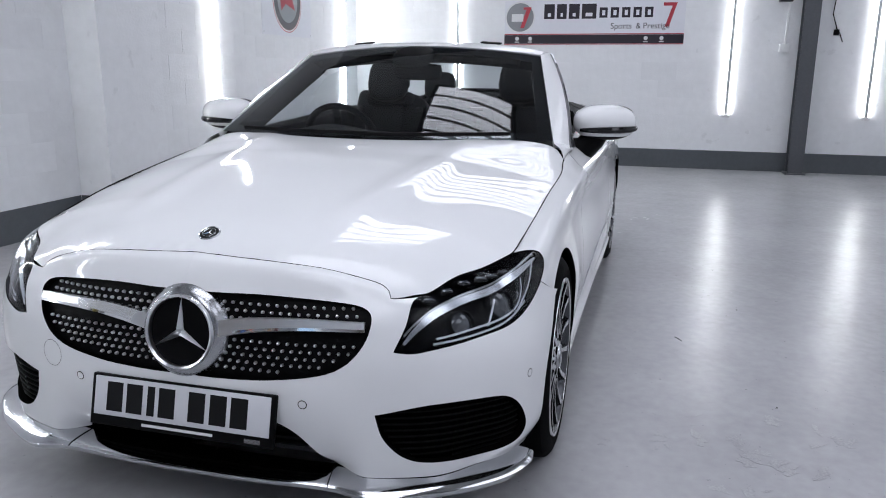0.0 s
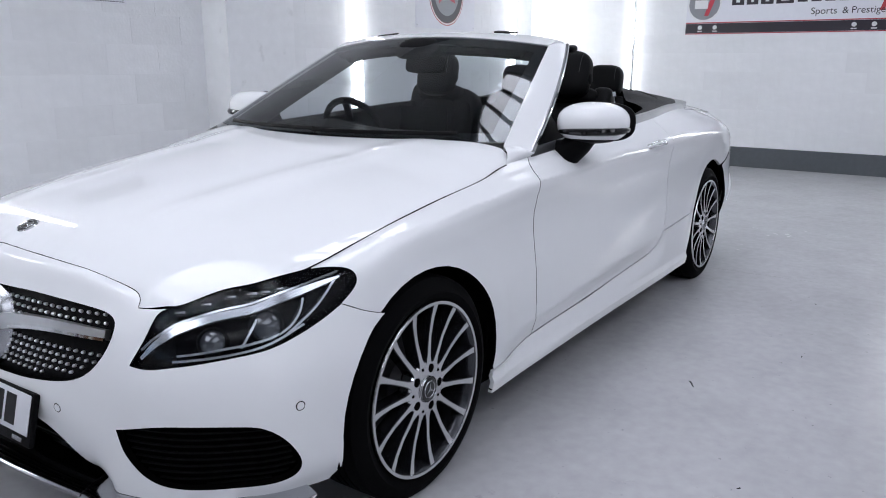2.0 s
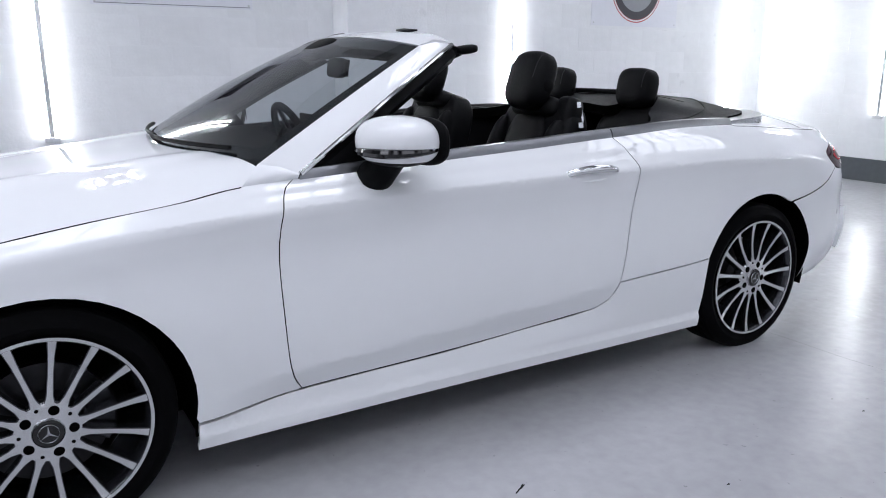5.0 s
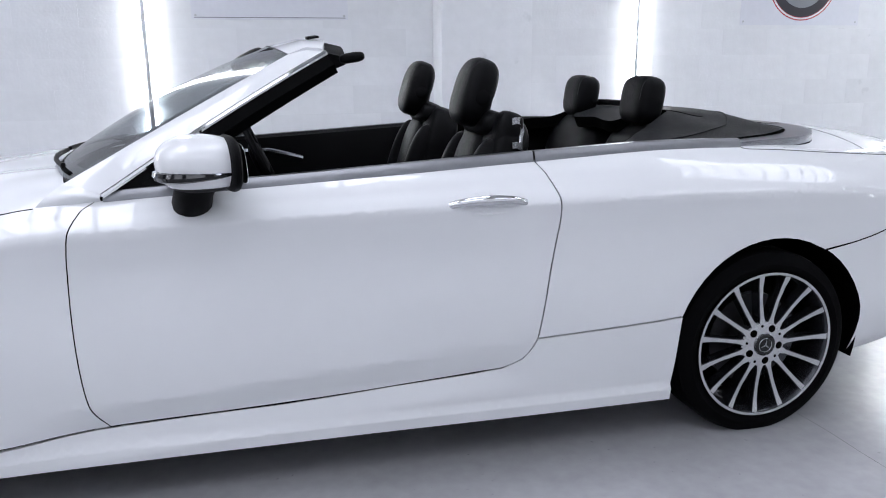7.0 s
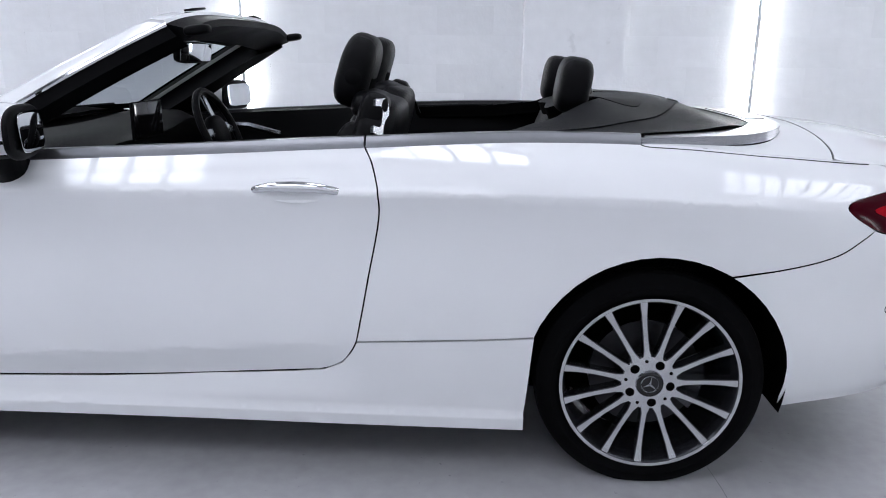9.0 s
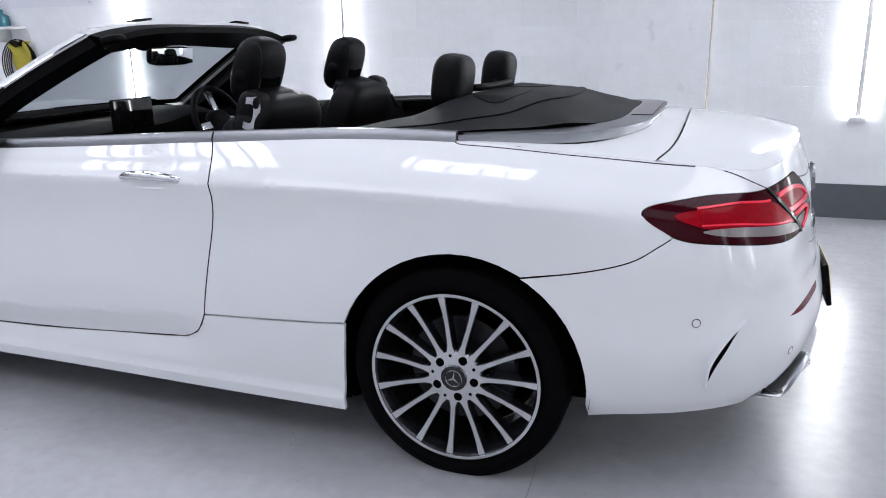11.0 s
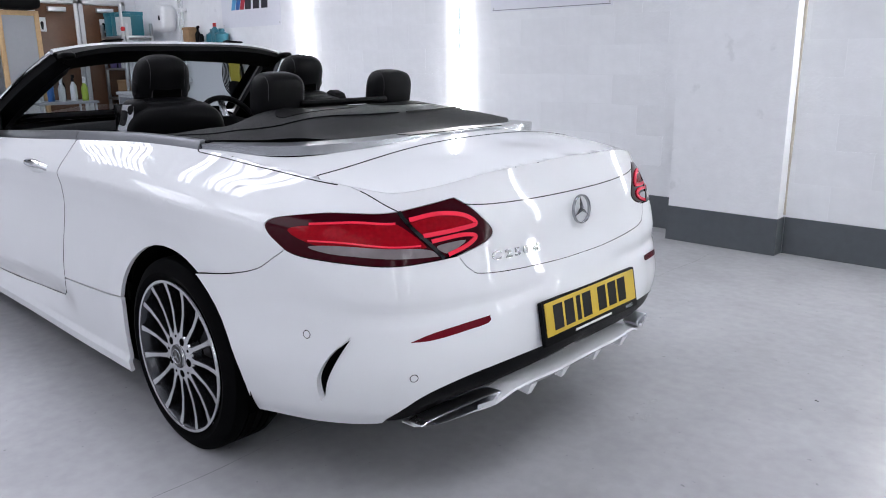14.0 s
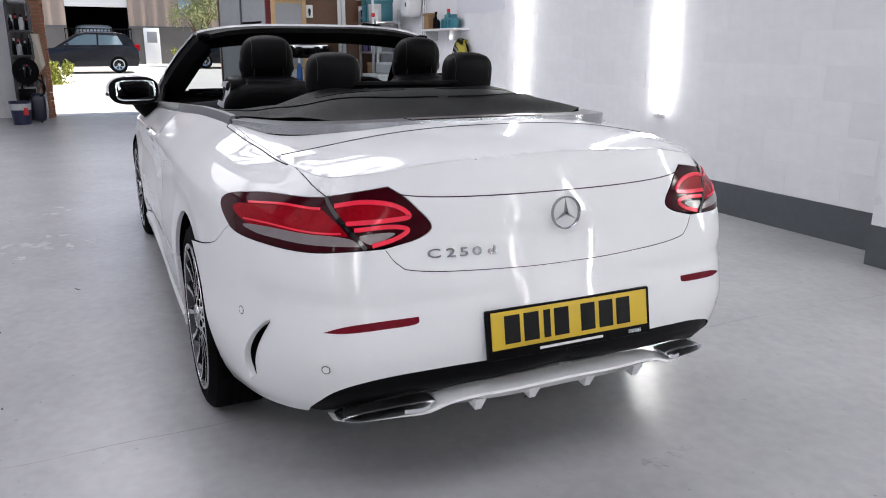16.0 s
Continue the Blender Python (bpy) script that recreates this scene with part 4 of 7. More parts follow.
def splitter():
    """The bright lip under the front bumper, with a step on each side."""
    rings, seam = [], []
    for u in np.concatenate([np.linspace(0, 1.2, 13), np.linspace(1.25, 4.15, 40)]):
        p = flank(u, 0.0)[0]
        out = smooth(((0, 0.026), (0.25, 0.024), (1.0, 0.014), (1.25, 0.018), (1.6, 0.050), (2.2, 0.036), (3.2, 0.030), (3.9, 0.024), (4.15, 0.004)), u)
        top = smooth(((0, 0.222), (1.05, 0.217), (1.6, 0.208), (3.0, 0.206), (3.8, 0.212), (4.15, 0.214)), u)
        thick = smooth(((0, 0.016), (1.2, 0.018), (3.2, 0.020), (4.15, 0.006)), u)
        f = (u / 18 * 360) % 1
        nxt = PLAN_TABLE[min(360, int(u / 18 * 360) + 1)]
        here = PLAN_TABLE[int(u / 18 * 360)] * (1 - f) + nxt * f
        side = np.array([here[2], here[3], 0.0])
        q = np.array([here[0], here[1], top]) + side * out
        back = p - side * 0.03 + (0, 0, 0.006)
        mid = q * 0.72 + back * 0.28 + (0, 0, 0.002)
        rings.append([back, mid, q - side * 0.006, q + (0, 0, -0.005), q - side * 0.006 + (0, 0, -thick), back - (0, 0, thick + 0.012)])
        if len(seam) == 0 and q[1] > 0.385:
            seam = [back + (0, 0, 0.0012), mid + (0, 0, 0.0012), q - side * 0.006 + (0, 0, 0.0012), q + (0, 0, -0.005) + side * 0.001]
    half = np.array(rings)
    full = np.concatenate([(half * (1, -1, 1))[::-1], half[1:]])
    lip = part("front_splitter", loft(bmesh.new(), full), material("lip_chrome", (0.55, 0.56, 0.58), 0.10, 1.0, vary=0.05), car, "chrome lip below the front bumper")
    for k in (1, -1):
        part("lip_joint", tube(bmesh.new(), [Vector(c * (1, k, 1)) for c in np.array(seam)], 0.0012, 5), BLACK, lip)
    return lip


splitter()


def number_plate(face, m, parent):
    """A plate in a black surround; its writing is plain bars. x across, y up, z outwards."""
    holder = part("number_plate_holder", box(bmesh.new(), -0.27, -0.068, -0.012, 0.27, 0.068, 0.004, 0.004, m), BLACK, parent, "black plate surround")
    plate = part("number_plate", box(bmesh.new(), -0.258, -0.040, 0.002, 0.258, 0.062, 0.0065, 0.0015, m), face, holder)
    for k, x in enumerate((-0.195, -0.135, -0.085, -0.038, 0.05, 0.112, 0.172)):
        w = 0.011 if k == 2 else 0.024
        part("plate_bar", box(bmesh.new(), x - w, -0.027, 0.006, x + w, 0.050, 0.0072, 0, m), INK, plate)
    part("plate_bar", box(bmesh.new(), -0.11, -0.057, 0.0035, 0.10, -0.050, 0.0047, 0, m), WHITE_PLASTIC, holder)
    part("plate_bar", box(bmesh.new(), 0.19, -0.060, 0.0035, 0.235, -0.049, 0.0047, 0, m), SATIN, holder)
    return holder


number_plate(PLATE_WHITE, Matrix.Translation((2.246, 0, 0.384)) @ pose(0, 0, 0, 90 - 14, 0, 90), front_bumper)


def parking_sensor(u, v, side, parent):
    m = skin_pose(u, v, 0, side)
    s = part("parking_sensor", disc([(0.0, 0.0012), (0.0095, 0.0012), (0.0098, -0.003)], m, 24), PAINT, parent)
    part("sensor_ring", disc([(0.0099, 0.0006), (0.0110, 0.0012), (0.0121, 0.0003)], m, 24), BLACK, s)


for side in (1, -1):
    parking_sensor(4.0, 2.45, side, front_bumper), parking_sensor(1.0, 2.2, side, front_bumper)
    parking_sensor(13.97, 2.9, side, rear_bumper), parking_sensor(15.13, 1.8, side, rear_bumper)
part("tow_eye_cover", disc([(0.0364, 0.0002), (0.037, 0.0006), (0.0376, 0.0002)], skin_pose(1.35, 2.55, 0, -1), 36), GREY_RIM, front_bumper)


def headlight(side):
    h = new("headlight")
    h.parent = car
    tagged(h, label="dark headlight with two projector lenses")
    flip = "" if side > 0 else "flip"
    body_panel("lamp_bowl", LAMP_LOOP, LAMP_BLACK, h, mirror=flip, lift=-0.034, depth=0.0, gap=-0.012)
    u, v = np.array(LAMP_LOOP).T
    p, n = flank(u, v), flank_normal(u, v)
    rings = np.stack([p - n * 0.002, p - n * 0.040], 1) * (1, side, 1)
    rings = np.concatenate([rings, rings[:1]])
    part("lamp_wall", loft(bmesh.new(), rings, False, False), LAMP_BLACK, h)
    brow = soft_curve([(1.90, 3.55), (2.07, 4.05), (2.35, 4.6), (2.9, 5.02), (3.77, 5.15), (4.43, 5.15), (4.70, 5.12)], 6, False)
    part("daytime_light", skin_bar(brow, 0.021, -0.012, 0.008, side, np.concatenate([np.linspace(0.4, 1, 10), np.ones(len(brow) - 20), np.linspace(1, 0.25, 10)])), LAMP_GLASS, h, "clear curved daytime light strip")
    part("daytime_light_edge", skin_bar([(a, b + 0.22) for a, b in brow], 0.006, -0.014, 0.012, side), SATIN, h)
    for k in range(6):
        a, b = 2.25 + 0.36 * k, (5.55, 5.85, 5.95, 5.93, 5.85, 5.72)[k]
        m = skin_pose(a, b, -0.026, side)
        led = part("led_module", box(bmesh.new(), -0.018, -0.008, 0, 0.018, 0.008, 0.012, 0.004, m), LAMP_GREY, h)
        part("led_lens", box(bmesh.new(), -0.013, -0.005, 0.012, 0.013, 0.005, 0.015, 0.002, m), PROJECTOR, led)
    for a, b, r in ((2.74, 4.18, 0.036), (3.62, 4.5, 0.041)):
        m = skin_pose(a, b, -0.032, side)
        proj = part("projector", disc([(0.0, 0.016), (r * 0.5, 0.014), (r * 0.8, 0.008), (r * 0.88, 0.0)], m, 36), PROJECTOR, h)
        part("projector_bezel", disc([(r * 0.84, 0.004), (r * 0.88, 0.018), (r * 0.92, 0.018), (r * 1.05, 0.0)], m, 36), LAMP_GREY, proj)
    for line in ([(2.3, 3.72), (2.9, 3.95), (3.3, 4.05)], [(3.15, 3.95), (3.3, 4.4), (3.42, 4.75)], [(3.3, 4.05), (3.9, 4.2), (4.15, 4.5), (4.25, 4.9)], [(3.95, 4.12), (4.3, 4.45), (4.5, 4.75), (4.66, 5.12)], [(2.25, 3.56), (2.9, 3.76), (3.7, 4.0), (4.2, 4.24)]):
        line = soft_curve(line, 6, False)
        part("chrome_blade", skin_bar(line, 0.006, -0.024, 0.014, side), LAMP_GLASS, h)
    cover = body_panel("clear_cover", LAMP_LOOP, LAMP_COVER, h, mirror=flip, lift=-0.001, depth=0.0, gap=0.003)
    cover.visible_shadow = False
    return h


mirrored(headlight)

# ---- rear of the car ----


def tail_light(side):
    t = new("tail_light")
    t.parent = car
    tagged(t, label="dark red tail light with brighter red strips")
    flip = "" if side > 0 else "flip"
    body_panel("tail_lens", TAIL_LOOP, LENS_DARK, t, mirror=flip, lift=0.002, depth=0.012, gap=0.002)
    inner = soft_curve([(13.75, 5.2), (13.95, 5.55), (14.5, 5.98), (15.0, 6.1), (15.36, 5.35), (15.2, 5.28), (14.6, 5.2), (14.1, 4.98)], 6)
    body_panel("red_field", inner, LENS_RED, t, mirror=flip, lift=0.0035, depth=0.002, gap=0)
    for line, w in (([(13.95, 5.6), (14.45, 6.0), (14.98, 6.12)], 0.007), ([(13.98, 5.06), (14.5, 5.27), (15.3, 5.36)], 0.005)):
        part("light_strip", skin_bar(soft_curve(line, 8, False), w, 0.003, 0.003, side), LENS_BRIGHT, t)
    for line, w in (([(15.2, 6.20), (15.55, 6.25), (15.85, 6.10), (16.0, 5.82), (15.8, 5.72), (15.35, 5.66)], 0.013),
                    ([(15.44, 5.46), (15.8, 5.54), (15.98, 5.46), (15.86, 5.22), (15.62, 5.02)], 0.012)):
        part("light_strip", skin_bar(soft_curve(line, 8, False), w, 0.003, 0.004, side), LENS_BRIGHT, t)
    body_panel("red_field", soft_curve([(15.22, 6.14), (15.55, 6.2), (15.82, 6.06), (15.96, 5.82), (15.8, 5.74), (15.37, 5.68)], 6), LENS_RED, t, mirror=flip, lift=0.003, depth=0.001, gap=0)
    clear = soft_curve([(14.0, 4.92), (14.5, 5.18), (15.1, 5.28), (15.4, 5.2), (15.5, 5.0, 0), (15.1, 4.98), (14.6, 4.92), (14.2, 4.84)], 6)
    body_panel("clear_strip", clear, LENS_CLEAR, t, mirror=flip, lift=0.004, depth=0.002, gap=0)
    low = soft_curve([(15.50, 5.30), (15.84, 5.38), (15.76, 5.20), (15.60, 5.06)], 5)
    body_panel("clear_strip", low, LENS_CLEAR, t, mirror=flip, lift=0.0035, depth=0.002, gap=0)
    part("lens_joint", skin_bar(straight((15.05, 6.46), (15.56, 4.93), 8), 0.012, 0.0, 0.006, side), GLOSS_BLACK, t)
    return t


mirrored(tail_light)
for side in (1, -1):
    flip = "" if side > 0 else "flip"
    body_panel("rear_reflector", soft_curve([(15.1, 2.75, 0), (15.35, 2.90), (15.7, 2.98), (16.07, 3.02, 0), (16.04, 2.82), (15.7, 2.76), (15.35, 2.72)], 5), material("reflector_red", (0.15, 0.004, 0.012), 0.15, 0, 0.15, vary=0.05, spec=0.15), rear_bumper, mirror=flip, lift=0.001, depth=0.006, gap=0)
    # the outlet's dark hollow is a black skin laid on the paint
    body_panel("air_outlet", soft_curve([(14.44, 2.86, 0), (14.26, 2.50), (14.12, 1.92), (14.12, 1.38, 0), (14.18, 1.80), (14.315, 2.40)], 6), LINER_SHADE, rear_bumper, mirror=flip, lift=0.0012, depth=0.004, gap=0)
    edge = soft_curve([(14.44, 2.92), (14.245, 2.50), (14.10, 1.92), (14.10, 1.34)], 8, False)
    part("outlet_flange", skin_bar(edge, 0.006, -0.006, 0.025, side, 0.25 + 0.75 * np.sin(np.linspace(0.05, 3.09, len(edge)))), PAINT, rear_bumper)
lip_line = soft_curve([(15.68, 6.5), (16.1, 6.3), (16.8, 6.22), (18, 6.2)], 8, False)
for side in (1, -1):
    part("lid_seam", skin_bar(lip_line, 0.0032, -0.0006, 0.0012, side), BLACK, boot_lid)
star_badge(boot_lid, skin_pose(18, 5.68, 0.006), 0.046, 0.008, mat=BADGE, bar=0.1)
for side in (1, -1):
    part("deck_seam", skin_bar(soft_curve([(11.86, 7.0), (11.87, 6.93), (11.97, 6.865), (12.4, 6.87), (13.0, 6.90), (13.6, 6.92), (14.05, 6.965)], 8, False), 0.0042, -0.0008, 0.0016, side), BLACK, car)
for side in (1, -1):
    part("lid_side_seam", skin_bar(LID_SIDE[:-3], 0.0030, -0.0008, 0.0016, side), BLACK, boot_lid)
mid_m = Matrix.Translation((-2.450, 0, 0.512)) @ pose(0, 0, 0, 90 - 10, 0, -90)
number_plate(PLATE_YELLOW, mid_m, rear_bumper)


def lettering(text, size, m, mat, parent=None, name="letter", depth=0.0015, align="LEFT", spacing=1.0, shear=0.0):
    cu = bpy.data.curves.new(name, "FONT")
    cu.offset = 0.0004 if name == "badge_letter" else 0.0
    cu.body, cu.size, cu.extrude, cu.align_x, cu.space_character, cu.shear = text, size, depth, align, spacing, shear
    tmp = bpy.data.objects.new(name, cu)
    scene.collection.objects.link(tmp)
    me = bpy.data.meshes.new_from_object(tmp.evaluated_get(bpy.context.evaluated_depsgraph_get()))
    bpy.data.objects.remove(tmp)
    me.materials.clear()
    me.materials.append(mat)
    ob = new(name, me)
    ob.matrix_basis = m
    if parent is not None:
        ob.parent = parent
    return ob


for text, u in (("C", 16.18), ("2", 16.40), ("5", 16.555), ("0", 16.71), ("d", 16.89)):
    lettering(text, 0.033, skin_pose(u, 4.70, 0.003) @ Matrix.Diagonal((1.65, 1, 1, 1)), BADGE, boot_lid, "badge_letter", 0.002)

# black lower apron, white valance with fins, chrome exhaust trims
apron_loop = DIFFUSER[1:] + straight((18, 0.9), (18, -0.0), 4) + straight((17.8, 0.0), (14.9, 0.0), 14)
body_panel("rear_apron", apron_loop, BLACK, car, mirror="both", seam=18.0, lift=-0.004, depth=0.03)
rings = []
for y in np.linspace(-0.65, 0.65, 61):
    a = abs(y)
    x = -2.43 + 0.42 * max(0, a - 0.15) ** 1.6
    top = smooth(((0, 0.350), (0.25, 0.345), (0.34, 0.333), (0.42, 0.303), (0.52, 0.281), (0.60, 0.273), (0.65, 0.280)), a)
    h = smooth(((0, 0.042), (0.3, 0.036), (0.38, 0.022), (0.44, 0.008), (0.52, 0.005), (0.65, 0.003)), a)
    f = smooth(((0, 1), (0.40, 1), (0.50, 0.3), (0.65, 0.15)), a)
    x += 0.016 * (1 - f)
    rings.append([(x + 0.012, y, top), (x - 0.012, y, top - 0.003 * f), (x - 0.014, y, top - 0.010 * f), (x + 0.02, y, top - h), (x + 0.03 + 0.03 * f, y, top - h - 0.001), (x + 0.03 + 0.03 * f, y, top)])
valance = part("rear_valance", loft(bmesh.new(), rings), PAINT, car, "white valance with four fins")
for y in (-0.27, -0.095, 0.095, 0.27):
    bm = bmesh.new()
    loft(bm, [[(-2.425, y - w, 0.322), (-2.425, y + w, 0.322), (-2.408, y + w * 0.55, 0.284), (-2.408, y - w * 0.55, 0.284)] for w in (0.017,)] + [[(-2.27, y - 0.012, 0.315), (-2.27, y + 0.012, 0.315), (-2.27, y + 0.008, 0.30), (-2.27, y - 0.008, 0.30)]])
    part("valance_fin", bm, PAINT, valance)


def exhaust_trim(side):
    """A flat, slanted oval trim with a dark mouth."""
    out = soft_curve([(0.640, 0.281), (0.60, 0.299), (0.50, 0.320), (0.41, 0.333), (0.394, 0.327), (0.43, 0.307), (0.52, 0.287), (0.60, 0.277)], 6)
    c = np.mean(out, 0)

    def ring(f, dx):
        return [(-2.438 + 0.42 * max(0, y - 0.15) ** 1.6 + dx, side * y, z) for y, z in (c + (np.array(out) - c) * f)]
    e = part("exhaust_trim", loft(bmesh.new(), [ring(0.98, 0.05), ring(1.0, 0.006), ring(0.98, -0.004), ring(0.91, -0.006), ring(0.84, 0.004), ring(0.80, 0.05)], False), STAR, car, "chrome exhaust surround")
    part("exhaust_mouth", loft(bmesh.new(), [ring(0.86, 0.045), ring(0.3, 0.05)], False), LINER_SHADE, e)
    part("exhaust_shield", loft(bmesh.new(), [[(-2.405 + d, side * y, z + k) for k in (0, 0.012)] for y, z, d in ((0.412, 0.313, 0.004), (0.435, 0.307, 0.004), (0.475, 0.297, 0.03))], False, False), STAR, e, "polished inner shield")


mirrored(exhaust_trim)

# ---- windscreen, cabin, folded top ----


def pillow(sx, sy, sz, m, power=3.0, nu=28, nv=16, bm=None):
    """A rounded block of those half sizes."""
    bm = bm or bmesh.new()

    def p(c, e):
        return math.copysign(abs(c) ** (2 / e), c)
    rings = []
    for i in range(1, nv):
        a = -math.pi / 2 + math.pi * i / nv
        rings.append([bm.verts.new(m @ Vector((sx * p(math.cos(a), power) * p(math.cos(b), power), sy * p(math.cos(a), power) * p(math.sin(b), power), sz * p(math.sin(a), power)))) for b in (2 * math.pi * k / nu for k in range(nu))])
    for a, b in zip(rings, rings[1:]):
        for k in range(nu):
            bm.faces.new((a[k], a[(k + 1) % nu], b[(k + 1) % nu], b[k]))
    lo, hi = bm.verts.new(m @ Vector((0, 0, -sz))), bm.verts.new(m @ Vector((0, 0, sz)))
    for k in range(nu):
        bm.faces.new((rings[0][(k + 1) % nu], rings[0][k], lo)), bm.faces.new((rings[-1][k], rings[-1][(k + 1) % nu], hi))
    return bm


def screen_at(s, t):
    """A place on the windscreen: s across from -1 to 1, t up from 0 to 1."""
    s2 = s * s
    low = Vector((0.945 - 0.178 * s2, 0.742 * s, 0.965 + 0.010 * s2))
    top = Vector((0.205 - 0.057 * s2, 0.588 * s, 1.354 - 0.042 * s2))
    bow = 0.026 * 4 * t * (1 - t) * (1.08 - s2)
    return low.lerp(top, t) + Vector((0.5, 0, 0.87)) * bow


frame_part = new("windscreen")
frame_part.parent = car
S, T = np.linspace(-1, 1, 33), np.linspace(0, 1, 13)
glass = part("windscreen_glass", loft(bmesh.new(), [[screen_at(s, t) for s in S] for t in T], False, False), GLASS, frame_part, "raked clear windscreen")
glass.visible_shadow = False
# black border printed on the glass
border = bmesh.new()
band = [(s, 0.0, 0.035) for s in S]
loft(border, [[screen_at(s, 0.0) - Vector((0.002, 0, 0.003)) for s in S], [screen_at(s, 0.075) - Vector((0.002, 0, 0.003)) for s in S]], False, False)
loft(border, [[screen_at(s, 0.91) - Vector((0.002, 0, 0.003)) for s in S], [screen_at(s, 1.0) - Vector((0.002, 0, 0.003)) for s in S]], False, False)
for sg in (-1, 1):
    loft(border, [[screen_at(sg * a, t) - Vector((0.002, 0, 0.003)) for t in T] for a in (0.925, 1.0)], False, False)
part("glass_border", border, GLOSS_BLACK, glass)


def pillar(side):
    rings, inner, trim, seal = [], [], [], []
    for t in np.linspace(-0.04, 1.0, 16):
        g = screen_at(side, t)
        out = Vector((0.662, 0.796, 0.952)).lerp(Vector((0.042, 0.620, 1.320)), t)
        out.z += 0.010 * 4 * max(0, t) * (1 - t)
        out.y += 0.022 * 4 * max(0, t) * (1 - t)
        out.y *= side
        n = Vector((0.35, 0.45 * side, 0.8)).normalized()
        mid = g.lerp(out, 0.55) + n * 0.012
        down = Vector((-0.5, -0.1 * side, -0.75)).normalized()
        rings.append([g + n * 0.003, mid, out, out + down * 0.006, g + down * 0.02])
        trim.append(out + n * 0.002 + Vector((-0.006, 0.002 * side, -0.004)))
        seal.append([out + down * 0.006, out + Vector((-0.030, -0.008 * side, -0.036)), out + Vector((-0.046, -0.06 * side, -0.062)), g + Vector((-0.045, -0.05 * side, -0.085)), g + down * 0.02])
    p = part("a_pillar", loft(bmesh.new(), rings), PAINT, frame_part)
    edge = flank([7.60, 7.72, 7.84, 7.95, 8.06], [7.0] * 5) * (1, side, 1)
    base, low = [rings[0][0], rings[0][0].lerp(rings[0][1], 0.5), rings[0][1], rings[0][1].lerp(rings[0][2], 0.5), rings[0][2]], [Vector(q) for q in edge]
    part("pillar_foot", loft(bmesh.new(), [[a.lerp(b, f) + Vector((0, 0.010 * side, 0.004)) * math.sin(math.pi * f) for a, b in zip(low, base)] for f in np.linspace(0, 1, 7)], False, False), PAINT, p)
    part("pillar_seal", loft(bmesh.new(), seal), BLACK, p)
    part("pillar_trim", tube(bmesh.new(), trim, 0.0085, 8), CHROME, p)


mirrored(pillar)
rings, lining = [], []
for s in np.linspace(-1.0, 1.0, 33):
    g = screen_at(s, 1.0)
    r = Vector((0.006 + 0.040 * s * s, 0.612 * s, 1.372 - 0.042 * s ** 4))
    rings.append([g + Vector((0, 0, 0.003)), g.lerp(r, 0.5) + Vector((0, 0, 0.014)), r, r - Vector((0.004, 0, 0.012)), g - Vector((0.02, 0, 0.02))])
    r2 = Vector((-0.045 + 0.02 * s * s, 0.59 * s, 1.350 - 0.046 * s ** 4))
    lining.append([r - Vector((0.002, 0, 0.010)), r2, r2 - Vector((0, 0, 0.022)), g - Vector((0.06, 0, 0.075)), g - Vector((0.0, 0, 0.035))])
header = part("windscreen_header", loft(bmesh.new(), rings), PAINT, frame_part)
part("header_lining", loft(bmesh.new(), lining), BLACK, frame_part)
for s in (-1, 1):
    part("roof_latch", pillow(0.04, 0.035, 0.016, pose(-0.045, 0.59 * s, 1.303, 0, 8, 0)), BLACK, header)
    part("latch_slot", box(bmesh.new(), -0.02, -0.05, -0.004, 0.02, 0.05, 0.003, 0.002, pose(0.055, 0.33 * s, 1.376, 4 * -s, 8, 0)), BLACK, header)
    part("sun_visor", box(bmesh.new(), -0.075, -0.19, -0.008, 0.075, 0.19, 0.008, 0.006, pose(0.16, 0.31 * s, 1.305, -3 * s, 24, 0)), DASH, frame_part)
mir = part("rear_view_mirror", pillow(0.016, 0.125, 0.04, pose(0.20, 0.0, 1.235, 0, -8, -8), 4), BLACK, frame_part)
part("mirror_glass", box(bmesh.new(), -0.002, -0.115, -0.033, 0.001, 0.115, 0.033, 0.001, pose(0.184, 0.002, 1.235, 0, -8, -8)), MIRROR, mir)
part("sensor_housing", pillow(0.07, 0.10, 0.03, pose(0.27, 0, 1.305, 0, 28, 0), 3), BLACK, frame_part)
# wipers and cowl
cowl = [[(0.93 - 0.16 * s * s, 0.715 * s, 0.955), (0.965 - 0.16 * s * s, 0.715 * s, 0.935), (0.86 - 0.14 * s * s, 0.715 * s, 0.90), (0.84 - 0.10 * s * s, 0.715 * s, 0.92)] for s in S]
part("cowl", loft(bmesh.new(), cowl, True), BLACK, car)
for y0, y1 in ((-0.60, -0.02), (-0.02, 0.58)):
    pts = [screen_at(y0 / 0.74 + (y1 - y0) / 0.74 * k / 8, 0.03 + 0.01 * k / 8) + Vector((0.012, 0, 0.012)) for k in range(9)]
    part("wiper", tube(bmesh.new(), pts, 0.008, 6), BLACK, car)

